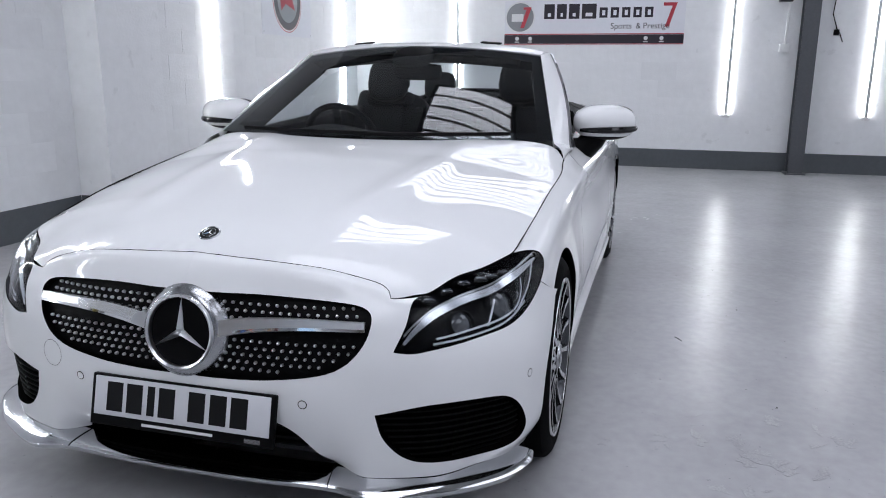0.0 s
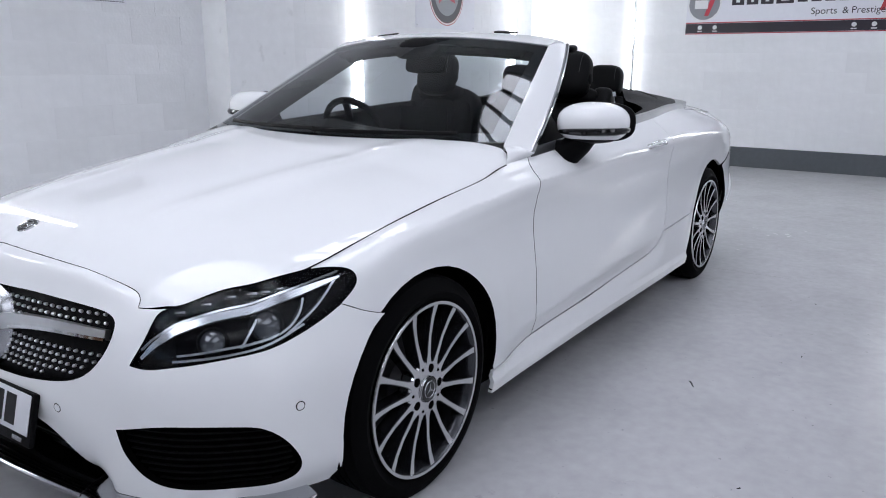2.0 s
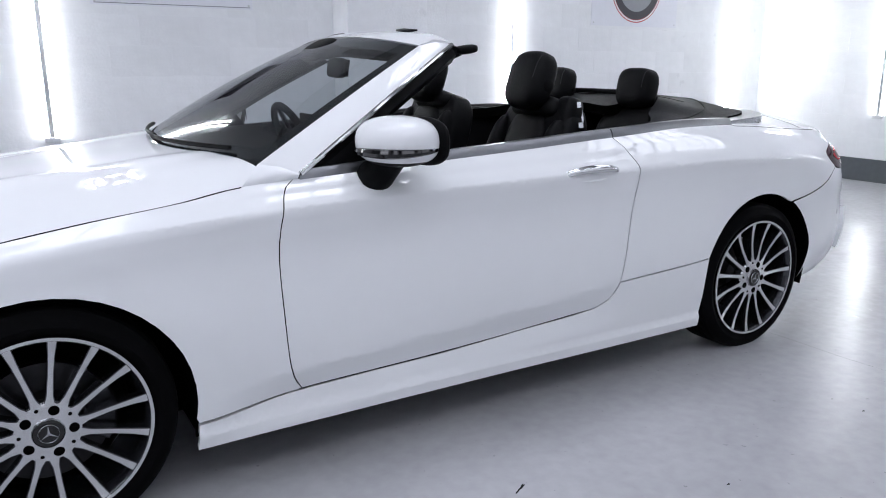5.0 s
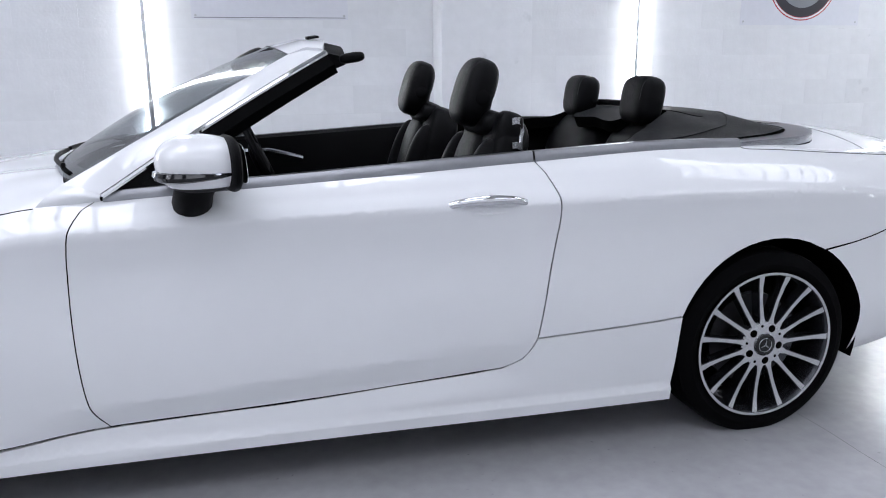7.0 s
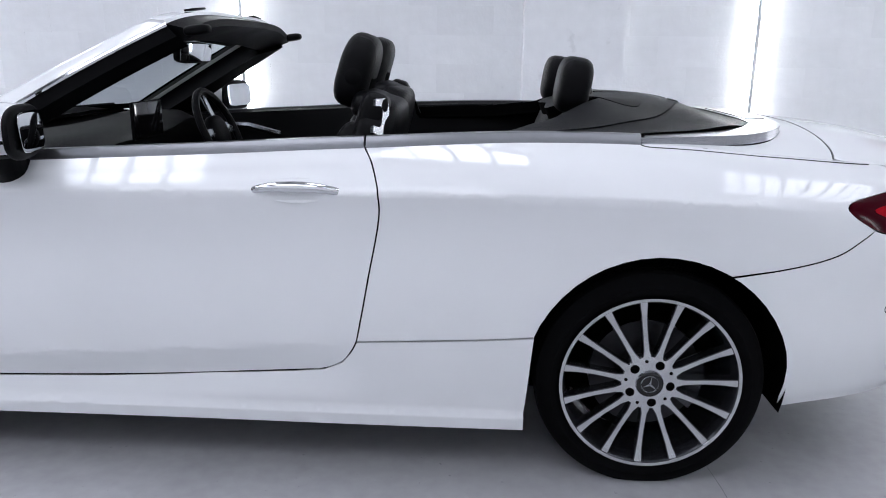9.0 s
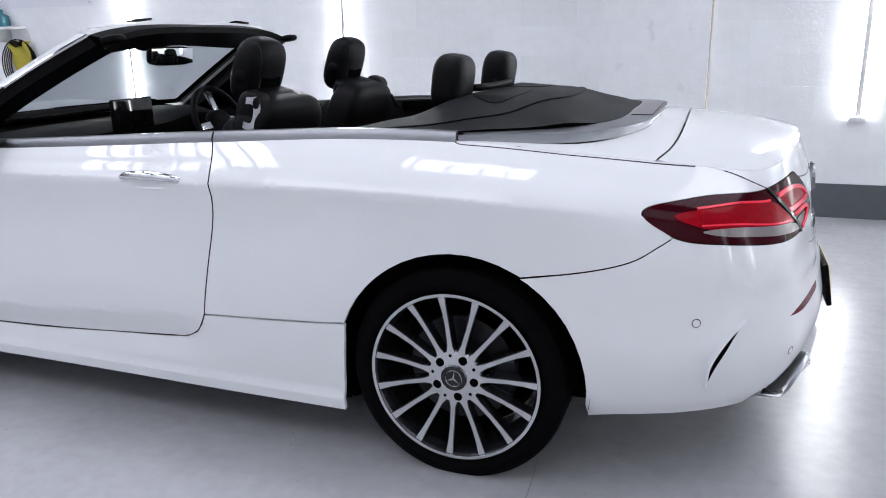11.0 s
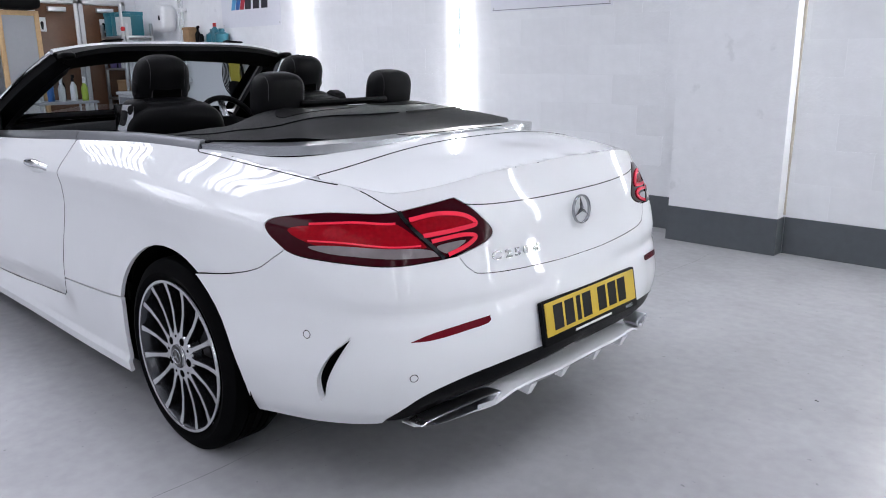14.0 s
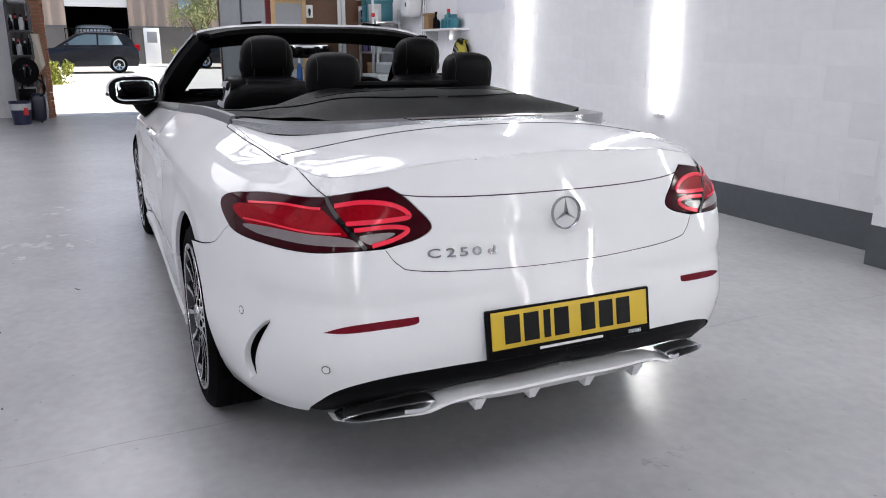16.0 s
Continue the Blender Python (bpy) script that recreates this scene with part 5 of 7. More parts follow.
# beltline trims along the door and the quarter
for side in (1, -1):
    for u0, u1 in ((8.07, 10.028), (10.040, 11.86)):
        u = np.linspace(u0, u1, 30)
        p = flank(u, np.full(30, 7.0))
        rings = [[(x, side * (y + 0.006), z - 0.006), (x, side * (y + 0.004), z + 0.010), (x, side * (y - 0.006), z + 0.026), (x, side * (y - 0.022), z + 0.028), (x, side * (y - 0.024), z - 0.006)] for x, y, z in p]
        part("belt_trim", loft(bmesh.new(), rings), BELT, car, "brushed metal strip")
    # inner door and side lining under it
    u = np.linspace(7.9, 11.9, 40)
    p = flank(u, np.full(40, 7.0))
    rings = [[(x, side * (y - 0.020), z + 0.024), (x, side * (y - 0.075), z + 0.012), (x, side * (y - 0.10), z - 0.05), (x, side * (y - 0.115), z - 0.30), (x, side * (y - 0.10), 0.35), (x, side * (y - 0.03), 0.35)] for x, y, z in p]
    part("door_lining", loft(bmesh.new(), rings), DASH, car)
    bar = [(0.47, side * 0.685, 0.885), (0.40, side * 0.655, 0.90), (0.20, side * 0.65, 0.90), (0.05, side * 0.66, 0.86)]
    part("door_pull", tube(bmesh.new(), bar, 0.014, 8), SATIN, car)
    part("mirror_triangle", loft(bmesh.new(), [[(0.62, side * 0.79, 0.935), (0.36, side * 0.785, 0.955), (0.44, side * 0.755, 1.05)], [(0.62, side * 0.775, 0.935), (0.36, side * 0.77, 0.955), (0.44, side * 0.742, 1.05)]]), BLACK, car)


def door_mirror(side):
    d = new("door_mirror")
    d.parent = car
    tagged(d, label="white door mirror with black base")

    def place(*a, **k):
        return Matrix.Diagonal((1, side, 1, 1)) @ pose(*a, **k)
    bm = bmesh.new()
    pillow(0.112, 0.134, 0.076, place(0.412, 0.917, 1.028, 0, 0, 13), 2.4, 40, 26, bm)
    bmesh.ops.bisect_plane(bm, geom=bm.verts[:] + bm.edges[:] + bm.faces[:], plane_co=(0.334, 0.905 * side, 0), plane_no=(-0.974, -0.225 * side, 0), clear_outer=True)
    low = bm.copy()
    bmesh.ops.bisect_plane(bm, geom=bm.verts[:] + bm.edges[:] + bm.faces[:], plane_co=(0, 0, 0.972), plane_no=(0, 0, -1), clear_outer=True)
    bmesh.ops.bisect_plane(low, geom=low.verts[:] + low.edges[:] + low.faces[:], plane_co=(0, 0, 0.970), plane_no=(0, 0, 1), clear_outer=True)
    cap = part("mirror_cap", bm, PAINT, d)
    part("mirror_underside", low, BLACK, d)
    part("mirror_bezel", pillow(0.020, 0.130, 0.074, place(0.337, 0.917, 1.026, 0, 0, 13), 2.8), BLACK, d)
    part("mirror_glass", pillow(0.0025, 0.104, 0.054, place(0.3165, 0.909, 1.028, 0, 4, 15), 5), MIRROR, d)
    strip = []
    for a in np.linspace(-55, 122, 20):
        b = radians(a)
        strip.append(place(0.412, 0.917, 1.028, 0, 0, 13) @ Vector((0.1085 * math.copysign(abs(math.cos(b)) ** 0.84, math.cos(b)), 0.1300 * math.copysign(abs(math.sin(b)) ** 0.84, b), -0.030 + 0.010 * (a + 55) / 177)))
    part("indicator_strip", tube(bmesh.new(), strip, [0.003 + 0.012 * math.sin(math.pi * (0.12 + 0.85 * k / 19)) for k in range(20)], 8), GLOSS_BLACK, cap)
    part("indicator_lens", tube(bmesh.new(), [p + Vector((0.0015, 0.002 * side, 0.003)) for p in strip[9:18]], 0.0058, 8), LAMP_GLASS, cap)
    foot = [(place(0.445, 0.785, 0.905) @ Vector((0, 0, 0))), place(0.445, 0.835, 0.912) @ Vector((0, 0, 0)), place(0.435, 0.87, 0.95) @ Vector((0, 0, 0)), place(0.425, 0.88, 0.982) @ Vector((0, 0, 0))]
    part("mirror_foot", tube(bmesh.new(), foot, [0.055, 0.055, 0.052, 0.06], 16), BLACK, d)
    return d


mirrored(door_mirror)


def door_handle(side):
    h = new("door_handle")
    h.parent = car
    u, v = locate("S", -0.40, 0.872)
    m = skin_pose(u, v, 0, side)
    part("handle_recess", disc([(0.0, -0.001), (0.06, -0.0008), (0.085, 0.0006), (0.10, 0.0004)], m @ Matrix.Diagonal((1.05, 0.36, 1, 1)), 40), PAINT, h)
    bar = [Vector((x, 0.002 - 0.004 * (x / 0.108) ** 2, 0.006 + 0.020 * (1 - (x / 0.112) ** 4))) for x in np.linspace(-0.116, 0.116, 17)]
    part("handle_bar", tube(bmesh.new(), [m @ p for p in bar], [0.008 + 0.0095 * (1 - abs(k - 8) / 8 * 0.6) for k in range(17)], 12), CHROME, h, "chrome door handle")
    return h


mirrored(door_handle)

# seats


def seam_on(sx, sy, sz, m, power, at):
    """A line of stitching round the upper half of a rounded block, at that distance from its middle."""
    a, line = abs(at / sy), []
    for k in np.linspace(0.0, math.pi, 25):
        c, d = math.cos(k), math.sin(k)
        rz = abs(d) ** (2 / power)
        rx = math.copysign(abs(c) ** (2 / power), c)
        f = (1 - a ** power) ** (1 / power)
        line.append(m @ Vector((rx * sx * f, at, rz * sz * f)))
    return tube(bmesh.new(), line, 0.0010, 5)


def front_seat(y, ahead=0.0):
    s = new("front_seat")
    s.parent = car
    tagged(s, label="black leather front seat")
    part("seat_cushion", pillow(0.27, 0.25, 0.09, pose(-0.10, y, 0.50, 0, -6, 0), 4), LEATHER, s)
    tilt = pose(-0.50, y, 0.80, 0, -17, 0)
    back = part("backrest", pillow(0.078, 0.236, 0.330, tilt @ pose(-0.012, 0, -0.01), 4.6, 40, 28), LEATHER, s)
    part("backrest_insert", pillow(0.05, 0.125, 0.25, tilt @ pose(0.045, 0, 0.0), 4), LEATHER, back)
    for k in (1, -1):
        part("backrest_bolster", pillow(0.07, 0.045, 0.26, tilt @ pose(0.045, 0.18 * k, -0.03, 0, 0, 0), 2.6), LEATHER, back)
    outer = 1 if y > 0 else -1
    HEAD = (0.060, 0.120, 0.122, pose(-0.500, y, 1.184, 0, -19, 0))
    zc, yc = Vector((-0.66, 0.73 * outer, 0.17)).normalized(), Vector((-0.29, 0, 0.957))
    xc = yc.cross(zc).normalized()
    yc = zc.cross(xc)
    m = Matrix.Translation((-0.594, y + 0.206 * outer, 1.048)) @ Matrix((xc, yc, zc)).transposed().to_4x4()
    part("shoulder_pad", pillow(0.048, 0.054, 0.100, pose(-0.562, y + 0.160 * outer, 1.026, 0, -17, 0), 3.6), LEATHER, back)
    part("release_lever", prism(bmesh.new(), soft_curve([(-0.026, 0.052, 0), (0.020, 0.052), (0.020, -0.052), (-0.026, -0.052, 0), (-0.026, -0.030, 0), (0.000, -0.028), (0.000, 0.028), (-0.026, 0.030, 0)], 3), -0.004, 0.014, m), SATIN, back, "silver seat release lever")
    head = part("headrest", pillow(*HEAD, 3.0, 36, 24), LEATHER, s)
    panel = part("headrest_panel", pillow(0.010, 0.066, 0.040, HEAD[3] @ pose(-0.0525, 0, -0.040, 0, 4, 0), 6), LINER_SHADE, head)
    part("panel_piping", pillow(0.008, 0.070, 0.044, HEAD[3] @ pose(-0.0520, 0, -0.040, 0, 4, 0), 6), STITCH, panel)
    part("headrest_base", pillow(0.062, 0.150, 0.05, pose(-0.545, y, 1.075, 0, -16, 0), 3), LEATHER, s)
    for k in (1, -1):
        part("headrest_button", disc([(0.0, 0.004), (0.022, 0.003), (0.026, 0.0)], pose(-0.50, y + 0.1195 * k, 1.168, -90 * k, 0, 0), 20), BLACK, head)
        part("seam", seam_on(*HEAD, 3.0, 0.078 * k), STITCH, head)
    s.matrix_basis = pose(ahead, 0, 0)
    return s


front_seat(0.385), front_seat(-0.385, 0.045)


def rear_seat(y):
    s = new("rear_seat")
    s.parent = car
    tagged(s, label="black leather rear seat")
    part("seat_cushion", pillow(0.24, 0.25, 0.10, pose(-0.95, y, 0.52, 0, -6, 0), 4), LEATHER, s)
    part("backrest", pillow(0.10, 0.27, 0.27, pose(-1.20, y, 0.79, 0, -14, 0), 3.5), LEATHER, s)
    head = part("headrest", pillow(0.058, 0.105, 0.094, pose(-1.215, y * 0.93, 1.140, 0, -9, 0), 3.4, 36, 24), LEATHER, s)
    part("headrest_post", tube(bmesh.new(), [(-1.22, y * 0.93, 0.98), (-1.215, y * 0.93, 1.08)], 0.03, 10), BLACK, s)
    for k in (1, -1):
        part("seam", seam_on(0.058, 0.105, 0.094, pose(-1.215, y * 0.93, 1.140, 0, -9, 0), 3.4, 0.076 * k), STITCH, head)
    return s


rear_seat(0.31), rear_seat(-0.31)
part("cabin_floor", box(bmesh.new(), -1.35, -0.72, 0.30, 0.85, 0.72, 0.34, 0.01), LINER_SHADE, car)
part("rear_bulkhead", box(bmesh.new(), -1.42, -0.70, 0.34, -1.33, 0.70, 0.98, 0.02), LINER_SHADE, car)

# folded roof under its cover
def tonneau_top(x, y):
    a = np.abs(y)
    z = 1.026 + 0.075 * np.exp(-((x + 1.40) / 0.27) ** 4) * np.exp(-(a / 0.50) ** 4) + 0.016 * np.exp(-((x + 1.28) / 0.14) ** 2 - ((a - 0.36) / 0.10) ** 2) - 0.018 * smooth(((0.5, 0), (0.75, 1.0)), a)
    z -= 0.02 * smooth(((-1.1, 0), (-0.6, 1)), x)
    return np.stack([x, y, z + 0.004 * np.sin(x * 21 + a * 9) * np.exp(-((a - 0.5) / 0.12) ** 2)], 1)


ton_half = soft_curve([(-1.15, 0.0), (-1.14, 0.20), (-1.28, 0.27), (-1.28, 0.36), (-1.12, 0.46), (-0.95, 0.62), (-0.62, 0.69), (-0.60, 0.752, 0)], 5, False) + [(x, y) for x, y in soft_curve([(-0.9, 0.742), (-1.2, 0.715), (-1.37, 0.668)], 4, False)] + CHROME_IN[::-1][1:]
tonneau = skin("folded_roof_cover", both_sides(ton_half), FABRIC, car, tonneau_top, plan_normal(tonneau_top), (1, 1), step=0.02, depth=0.05, label="black vinyl cover over the folded roof")
for s in (1, -1):
    pad = soft_curve([(-1.30, 0.10), (-1.30, 0.34), (-1.42, 0.40), (-1.45, 0.10)], 5)
    skin("speaker_panel", [(x, s * y) for x, y in pad], BLACK, tonneau, tonneau_top, plan_normal(tonneau_top), (1, 1), lift=0.002, depth=0.004)
    line = soft_curve([(-0.66, 0.73), (-0.95, 0.70), (-1.2, 0.62), (-1.45, 0.50), (-1.58, 0.25), (-1.60, 0.02)], 6, False)
    pts = [Vector(tonneau_top(np.array([x]), np.array([s * y]))[0]) + Vector((0, 0, 0.002)) for x, y in line]
    part("cover_seam", tube(bmesh.new(), pts, 0.0025, 5), BLACK, tonneau)
draught = soft_curve([(-1.12, -0.19), (-1.18, -0.20), (-1.2, 0.0), (-1.18, 0.20), (-1.12, 0.19)], 5, False)
part("draught_stop_bar", tube(bmesh.new(), [(x - 0.1, y, 1.115) for x, y in draught], 0.013, 8), BLACK, car)
# bright surround of the cover
ch_loop = CHROME_OUT + CHROME_IN[::-1]
def chrome_surface(x, y):
    return np.stack([x, y, 1.026 - 0.022 * (np.abs(y) / 0.7) ** 3], 1)


surround = skin("cover_surround", ch_loop, BELT, car, chrome_surface, plan_normal(chrome_surface), (1, 1), lift=0.006, depth=0.03, mirror="both", gap=0, step=0.014, rim_mat=SATIN, label="brushed metal surround behind the cover")
vent = [(-1.815, 0.0), (-1.815, 0.24), (-1.882, 0.24), (-1.882, 0.0)]
skin("brake_light_grille", vent, LENS_CLEAR, surround, chrome_surface, plan_normal(chrome_surface), (1, 1), lift=0.0085, depth=0.004, mirror="both", gap=0, step=0.02)

# dashboard, wheel, screen
dash = []
for y in np.linspace(-0.70, 0.70, 29):
    h = 0.955 + 0.035 * math.exp(-((y + 0.38) / 0.17) ** 2) - 0.05 * abs(y / 0.7) ** 4
    dash.append([(0.88 - 0.2 * (y / 0.7) ** 2, y, 0.93), (0.66 - 0.1 * (y / 0.7) ** 2, y, h), (0.44, y, h + 0.005), (0.37, y, h - 0.03), (0.40, y, 0.80), (0.46, y, 0.66), (0.80, y, 0.60)])
dashboard = part("dashboard", loft(bmesh.new(), dash), DASH, car, "black leather-grained dashboard")
part("centre_screen", box(bmesh.new(), 0.345, -0.02, 0.925, 0.358, 0.22, 1.055, 0.004, pose(0, 0, 0)), GLOSS_BLACK, dashboard)
part("screen_edge", box(bmesh.new(), 0.352, -0.024, 0.921, 0.362, 0.224, 1.059, 0.003), BLACK, dashboard)
for k in range(3):
    part("air_vent", disc([(0.0, 0.004), (0.026, 0.004), (0.03, 0.012), (0.038, 0.010), (0.040, 0.0)], pose(0.392, 0.02 + 0.085 * k, 0.875, 0, -90, 0), 28), SATIN, dashboard)
wheel_m = pose(0.245, -0.385, 0.900, 0, -66, 0)
sw = part("steering_wheel", tube(bmesh.new(), [wheel_m @ Vector((0.185 * math.cos(a), 0.185 * math.sin(a), 0)) for a in np.linspace(0, 2 * math.pi, 49)[:-1]], 0.0165, 10, True), LEATHER, car)
part("wheel_boss", pillow(0.075, 0.085, 0.03, wheel_m @ pose(0, 0, -0.01), 2.8), DASH, sw)
for a in (0, 180, 270):
    part("wheel_spoke", box(bmesh.new(), 0.05, -0.02, -0.012, 0.178, 0.02, 0.004, 0.005, wheel_m @ pose(0, 0, 0, 0, 0, a + 90)), SATIN, sw)
part("centre_console", box(bmesh.new(), -0.75, -0.13, 0.34, 0.42, 0.13, 0.66, 0.03), DASH, car)
for s in (1, -1):
    part("belt_guide", tube(bmesh.new(), [(-0.62, 0.60 * s, 0.97), (-0.60, 0.57 * s, 1.03), (-0.54, 0.56 * s, 1.04), (-0.51, 0.58 * s, 1.0)], 0.008, 6), BLACK, car)

# ---- the room ----


def slab(name, x0, y0, z0, x1, y1, z1, mat, label="", kind="structure", bevel=0.0):
    ob = part(name, box(bmesh.new(), x0, y0, z0, x1, y1, z1, bevel), mat, None, label, False)
    return tagged(ob, kind=kind)


floor_mat = material("painted_concrete_floor", (0.43, 0.43, 0.445), 0.27, vary=0.10, scale=5.0, bump=0.10, bump_scale=18, rough_vary=0.0, spec=0.4)


def worn(m, masks):
    """Darkens a surface where noise of a scale passes a height: stains, scuffs and specks."""
    n, l = m.node_tree.nodes, m.node_tree.links
    b = n["Principled BSDF"]
    where = n.new("ShaderNodeTexCoord")
    for scale, lo, hi, dark, stretch in masks:
        size, noise, ramp, mul = n.new("ShaderNodeMapping"), n.new("ShaderNodeTexNoise"), n.new("ShaderNodeMapRange"), n.new("ShaderNodeVectorMath")
        size.inputs["Scale"].default_value = (1, stretch, 1)
        size.inputs["Rotation"].default_value = (0, 0, 0.35 * stretch)
        noise.inputs["Scale"].default_value, noise.inputs["Detail"].default_value, noise.inputs["Distortion"].default_value = scale, 4, 0.0
        ramp.inputs[1].default_value, ramp.inputs[2].default_value, ramp.inputs[3].default_value, ramp.inputs[4].default_value = lo, hi, 1, dark
        mul.operation = "SCALE"
        l.new(where.outputs["Object"], size.inputs[0]), l.new(size.outputs[0], noise.inputs[0]), l.new(noise.outputs[0], ramp.inputs[0])
        l.new(b.inputs["Base Color"].links[0].from_socket, mul.inputs[0]), l.new(ramp.outputs[0], mul.inputs["Scale"])
        l.new(mul.outputs[0], b.inputs["Base Color"])


worn(floor_mat, ((1.3, 0.40, 0.75, 0.90, 1), (4.5, 0.45, 0.80, 0.92, 1), (38.0, 0.70, 0.74, 0.7, 1)))
worn(WALL, ((0.9, 0.55, 0.70, 0.93, 1), (7.0, 0.66, 0.72, 0.90, 1)))
slab("floor", BACK - 0.3, DEEP - 0.3, -0.2, FRONT + 0.1, LEFT + 0.3, 0.0, floor_mat, "light grey painted concrete workshop floor with scuffs and stains")
slab("wall_back", BACK - 0.3, RIGHT - 0.3, 0.0, BACK, LEFT + 0.3, CEIL, WALL, "white painted block wall")
slab("wall_right", BACK, RIGHT - 0.3, 0.0, -1.6, RIGHT, CEIL, WALL, "white painted block wall with faint joints")
slab("wall_right_deep", -1.6, DEEP - 0.3, 0.0, FRONT, DEEP, CEIL, WALL, "white painted block wall with faint joints")
slab("wall_left", BACK, LEFT, 0.0, FRONT, LEFT + 0.3, CEIL, WALL, "white painted block wall")
slab("wall_front_left", FRONT, 1.8, 0.0, FRONT + 0.3, LEFT, CEIL, WALL, "white painted wall beside the vehicle entrance")
slab("wall_front_right", FRONT, DEEP, 0.0, FRONT + 0.3, -1.45, CEIL, WALL, "white painted wall beside the vehicle entrance")
slab("wall_front_top", FRONT, -1.45, 3.3, FRONT + 0.3, 1.7, CEIL, WALL, "white painted wall over the vehicle entrance")
slab("ceiling", BACK - 0.3, DEEP - 0.3, CEIL, FRONT + 0.3, LEFT + 0.3, CEIL + 0.2, CEILING, "pale roof sheeting")
slab("baseboard_back", BACK, RIGHT, 0.0, BACK + 0.006, LEFT, 0.245, GREY_BAND, "dark grey painted band along the wall's foot")
slab("baseboard_right", BACK + 0.006, RIGHT, 0.0, -1.99, RIGHT + 0.006, 0.245, GREY_BAND, "dark grey painted band along the wall's foot")
slab("baseboard_deep", -1.21, DEEP, 0.0, 7.1, DEEP + 0.006, 0.245, GREY_BAND, "dark grey painted band along the wall's foot")
slab("pilaster", -1.98, DEEP, 0.0, -1.22, RIGHT + 0.12, CEIL, WALL, "white painted block pilaster on the wall")
slab("baseboard_pilaster", -1.986, DEEP + 0.006, 0.0, -1.214, RIGHT + 0.126, 0.245, GREY_BAND, "dark grey painted band round the pilaster's foot")


def led_tube(m, half=0.014, glow=TUBE):
    """An upright pair of LED strips on an aluminium rail; its back is at y = 0, it faces +y."""
    t = new("led_tube_light")
    part("rail", box(bmesh.new(), -0.022, 0.0, 0.0, 0.022, 0.025, 2.4, 0.003), ALUMINIUM, t)
    for x in (-0.033, 0.033):
        part("diffuser", box(bmesh.new(), x - half, 0.004, 0.02, x + half, 0.034, 2.4, 0.006), glow, t, "glowing white LED strip")
    part("end_cap", box(bmesh.new(), -0.05, 0.0, -0.02, 0.05, 0.036, 0.02, 0.004), WHITE_PLASTIC, t)
    t.matrix_basis = m
    return tagged(t, "upright glowing white LED tube light on the white wall", "wall light", "wall tube lights")


lights = led_tube(pose(1.03, DEEP, 0.70))
for m in (pose(-2.98, RIGHT, 0.70), pose(-6.2, RIGHT, 0.70), pose(3.35, DEEP, 0.70)):
    copy_thing(lights, m)
slim = led_tube(pose(BACK, 2.0, 0.70, 0, 0, -90), 0.009, material("slim_led_tube", (0.93, 0.97, 1.0), 0.4, vary=0, emit=14.0))
for m in (pose(BACK, 3.64, 0.70, 0, 0, -90), pose(BACK, -1.6, 0.70, 0, 0, -90)):
    copy_thing(slim, m)


# roof: rooflight sheets with ribs, the added fill panels, purlins
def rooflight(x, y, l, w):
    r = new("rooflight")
    tagged(r, "translucent rooflight sheet in the roof, the left row added for light", "rooflight", "rooflights")
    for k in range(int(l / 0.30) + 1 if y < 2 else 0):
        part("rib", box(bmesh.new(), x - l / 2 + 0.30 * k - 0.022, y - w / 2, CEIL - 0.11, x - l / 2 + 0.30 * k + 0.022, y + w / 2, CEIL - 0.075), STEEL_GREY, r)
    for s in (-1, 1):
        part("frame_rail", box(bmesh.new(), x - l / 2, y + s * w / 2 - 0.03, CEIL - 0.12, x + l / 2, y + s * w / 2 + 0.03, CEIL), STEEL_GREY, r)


for rl in ROOFLIGHTS_AND_FILL:
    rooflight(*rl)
for x in (-5.9, -3.0, 2.7, 8.4):
    slab("roof_beam", x - 0.07, RIGHT if x < -1.6 else DEEP, CEIL - 0.3, x + 0.07, LEFT, CEIL, STEEL_GREY, "grey steel roof beam")

# steel column in front of the back wall, with sockets and conduit beside it
col = new("steel_column")
tagged(col, "dark grey painted steel column against the wall", "column")
cx, cy = BACK + 0.17, 2.86
part("web", box(bmesh.new(), cx - 0.09, cy - 0.006, 0, cx + 0.09, cy + 0.006, CEIL - 0.3), STEEL_GREY, col)
for dx in (-0.096, 0.096):
    part("flange", box(bmesh.new(), cx + dx - 0.006, cy - 0.09, 0, cx + dx + 0.006, cy + 0.09, CEIL - 0.3), STEEL_GREY, col)
part("base_plate", box(bmesh.new(), cx - 0.13, cy - 0.12, 0, cx + 0.13, cy + 0.12, 0.018, 0.003), STEEL_GREY, col)
sock = new("wall_socket")
tagged(sock, "white double socket with conduit on the wall", "socket")
part("socket_box", box(bmesh.new(), BACK, 2.56, 1.50, BACK + 0.05, 2.68, 1.60, 0.006), WHITE_PLASTIC, sock)
part("conduit", tube(bmesh.new(), [(BACK + 0.015, 2.62, 1.60), (BACK + 0.015, 2.63, 2.05), (BACK + 0.02, 2.66, 2.15), (BACK + 0.02, 2.70, 2.6)], 0.011, 8), WHITE_PLASTIC, sock)
cable = new("hanging_cable")
tagged(cable, "black cable with a plug hanging on the wall", "cable")
part("lead", tube(bmesh.new(), [(BACK + 0.02, 3.16, 2.3), (BACK + 0.03, 3.13, 1.95), (BACK + 0.03, 3.19, 1.78), (BACK + 0.03, 3.23, 1.72), (BACK + 0.03, 3.27, 1.62)], 0.006, 6), BLACK, cable)
part("plug", box(bmesh.new(), BACK + 0.005, 3.16, 1.70, BACK + 0.05, 3.22, 1.77, 0.008), BLACK, cable)
junction = new("junction_box")
tagged(junction, "dark junction box on the wall beside the column", "junction box")
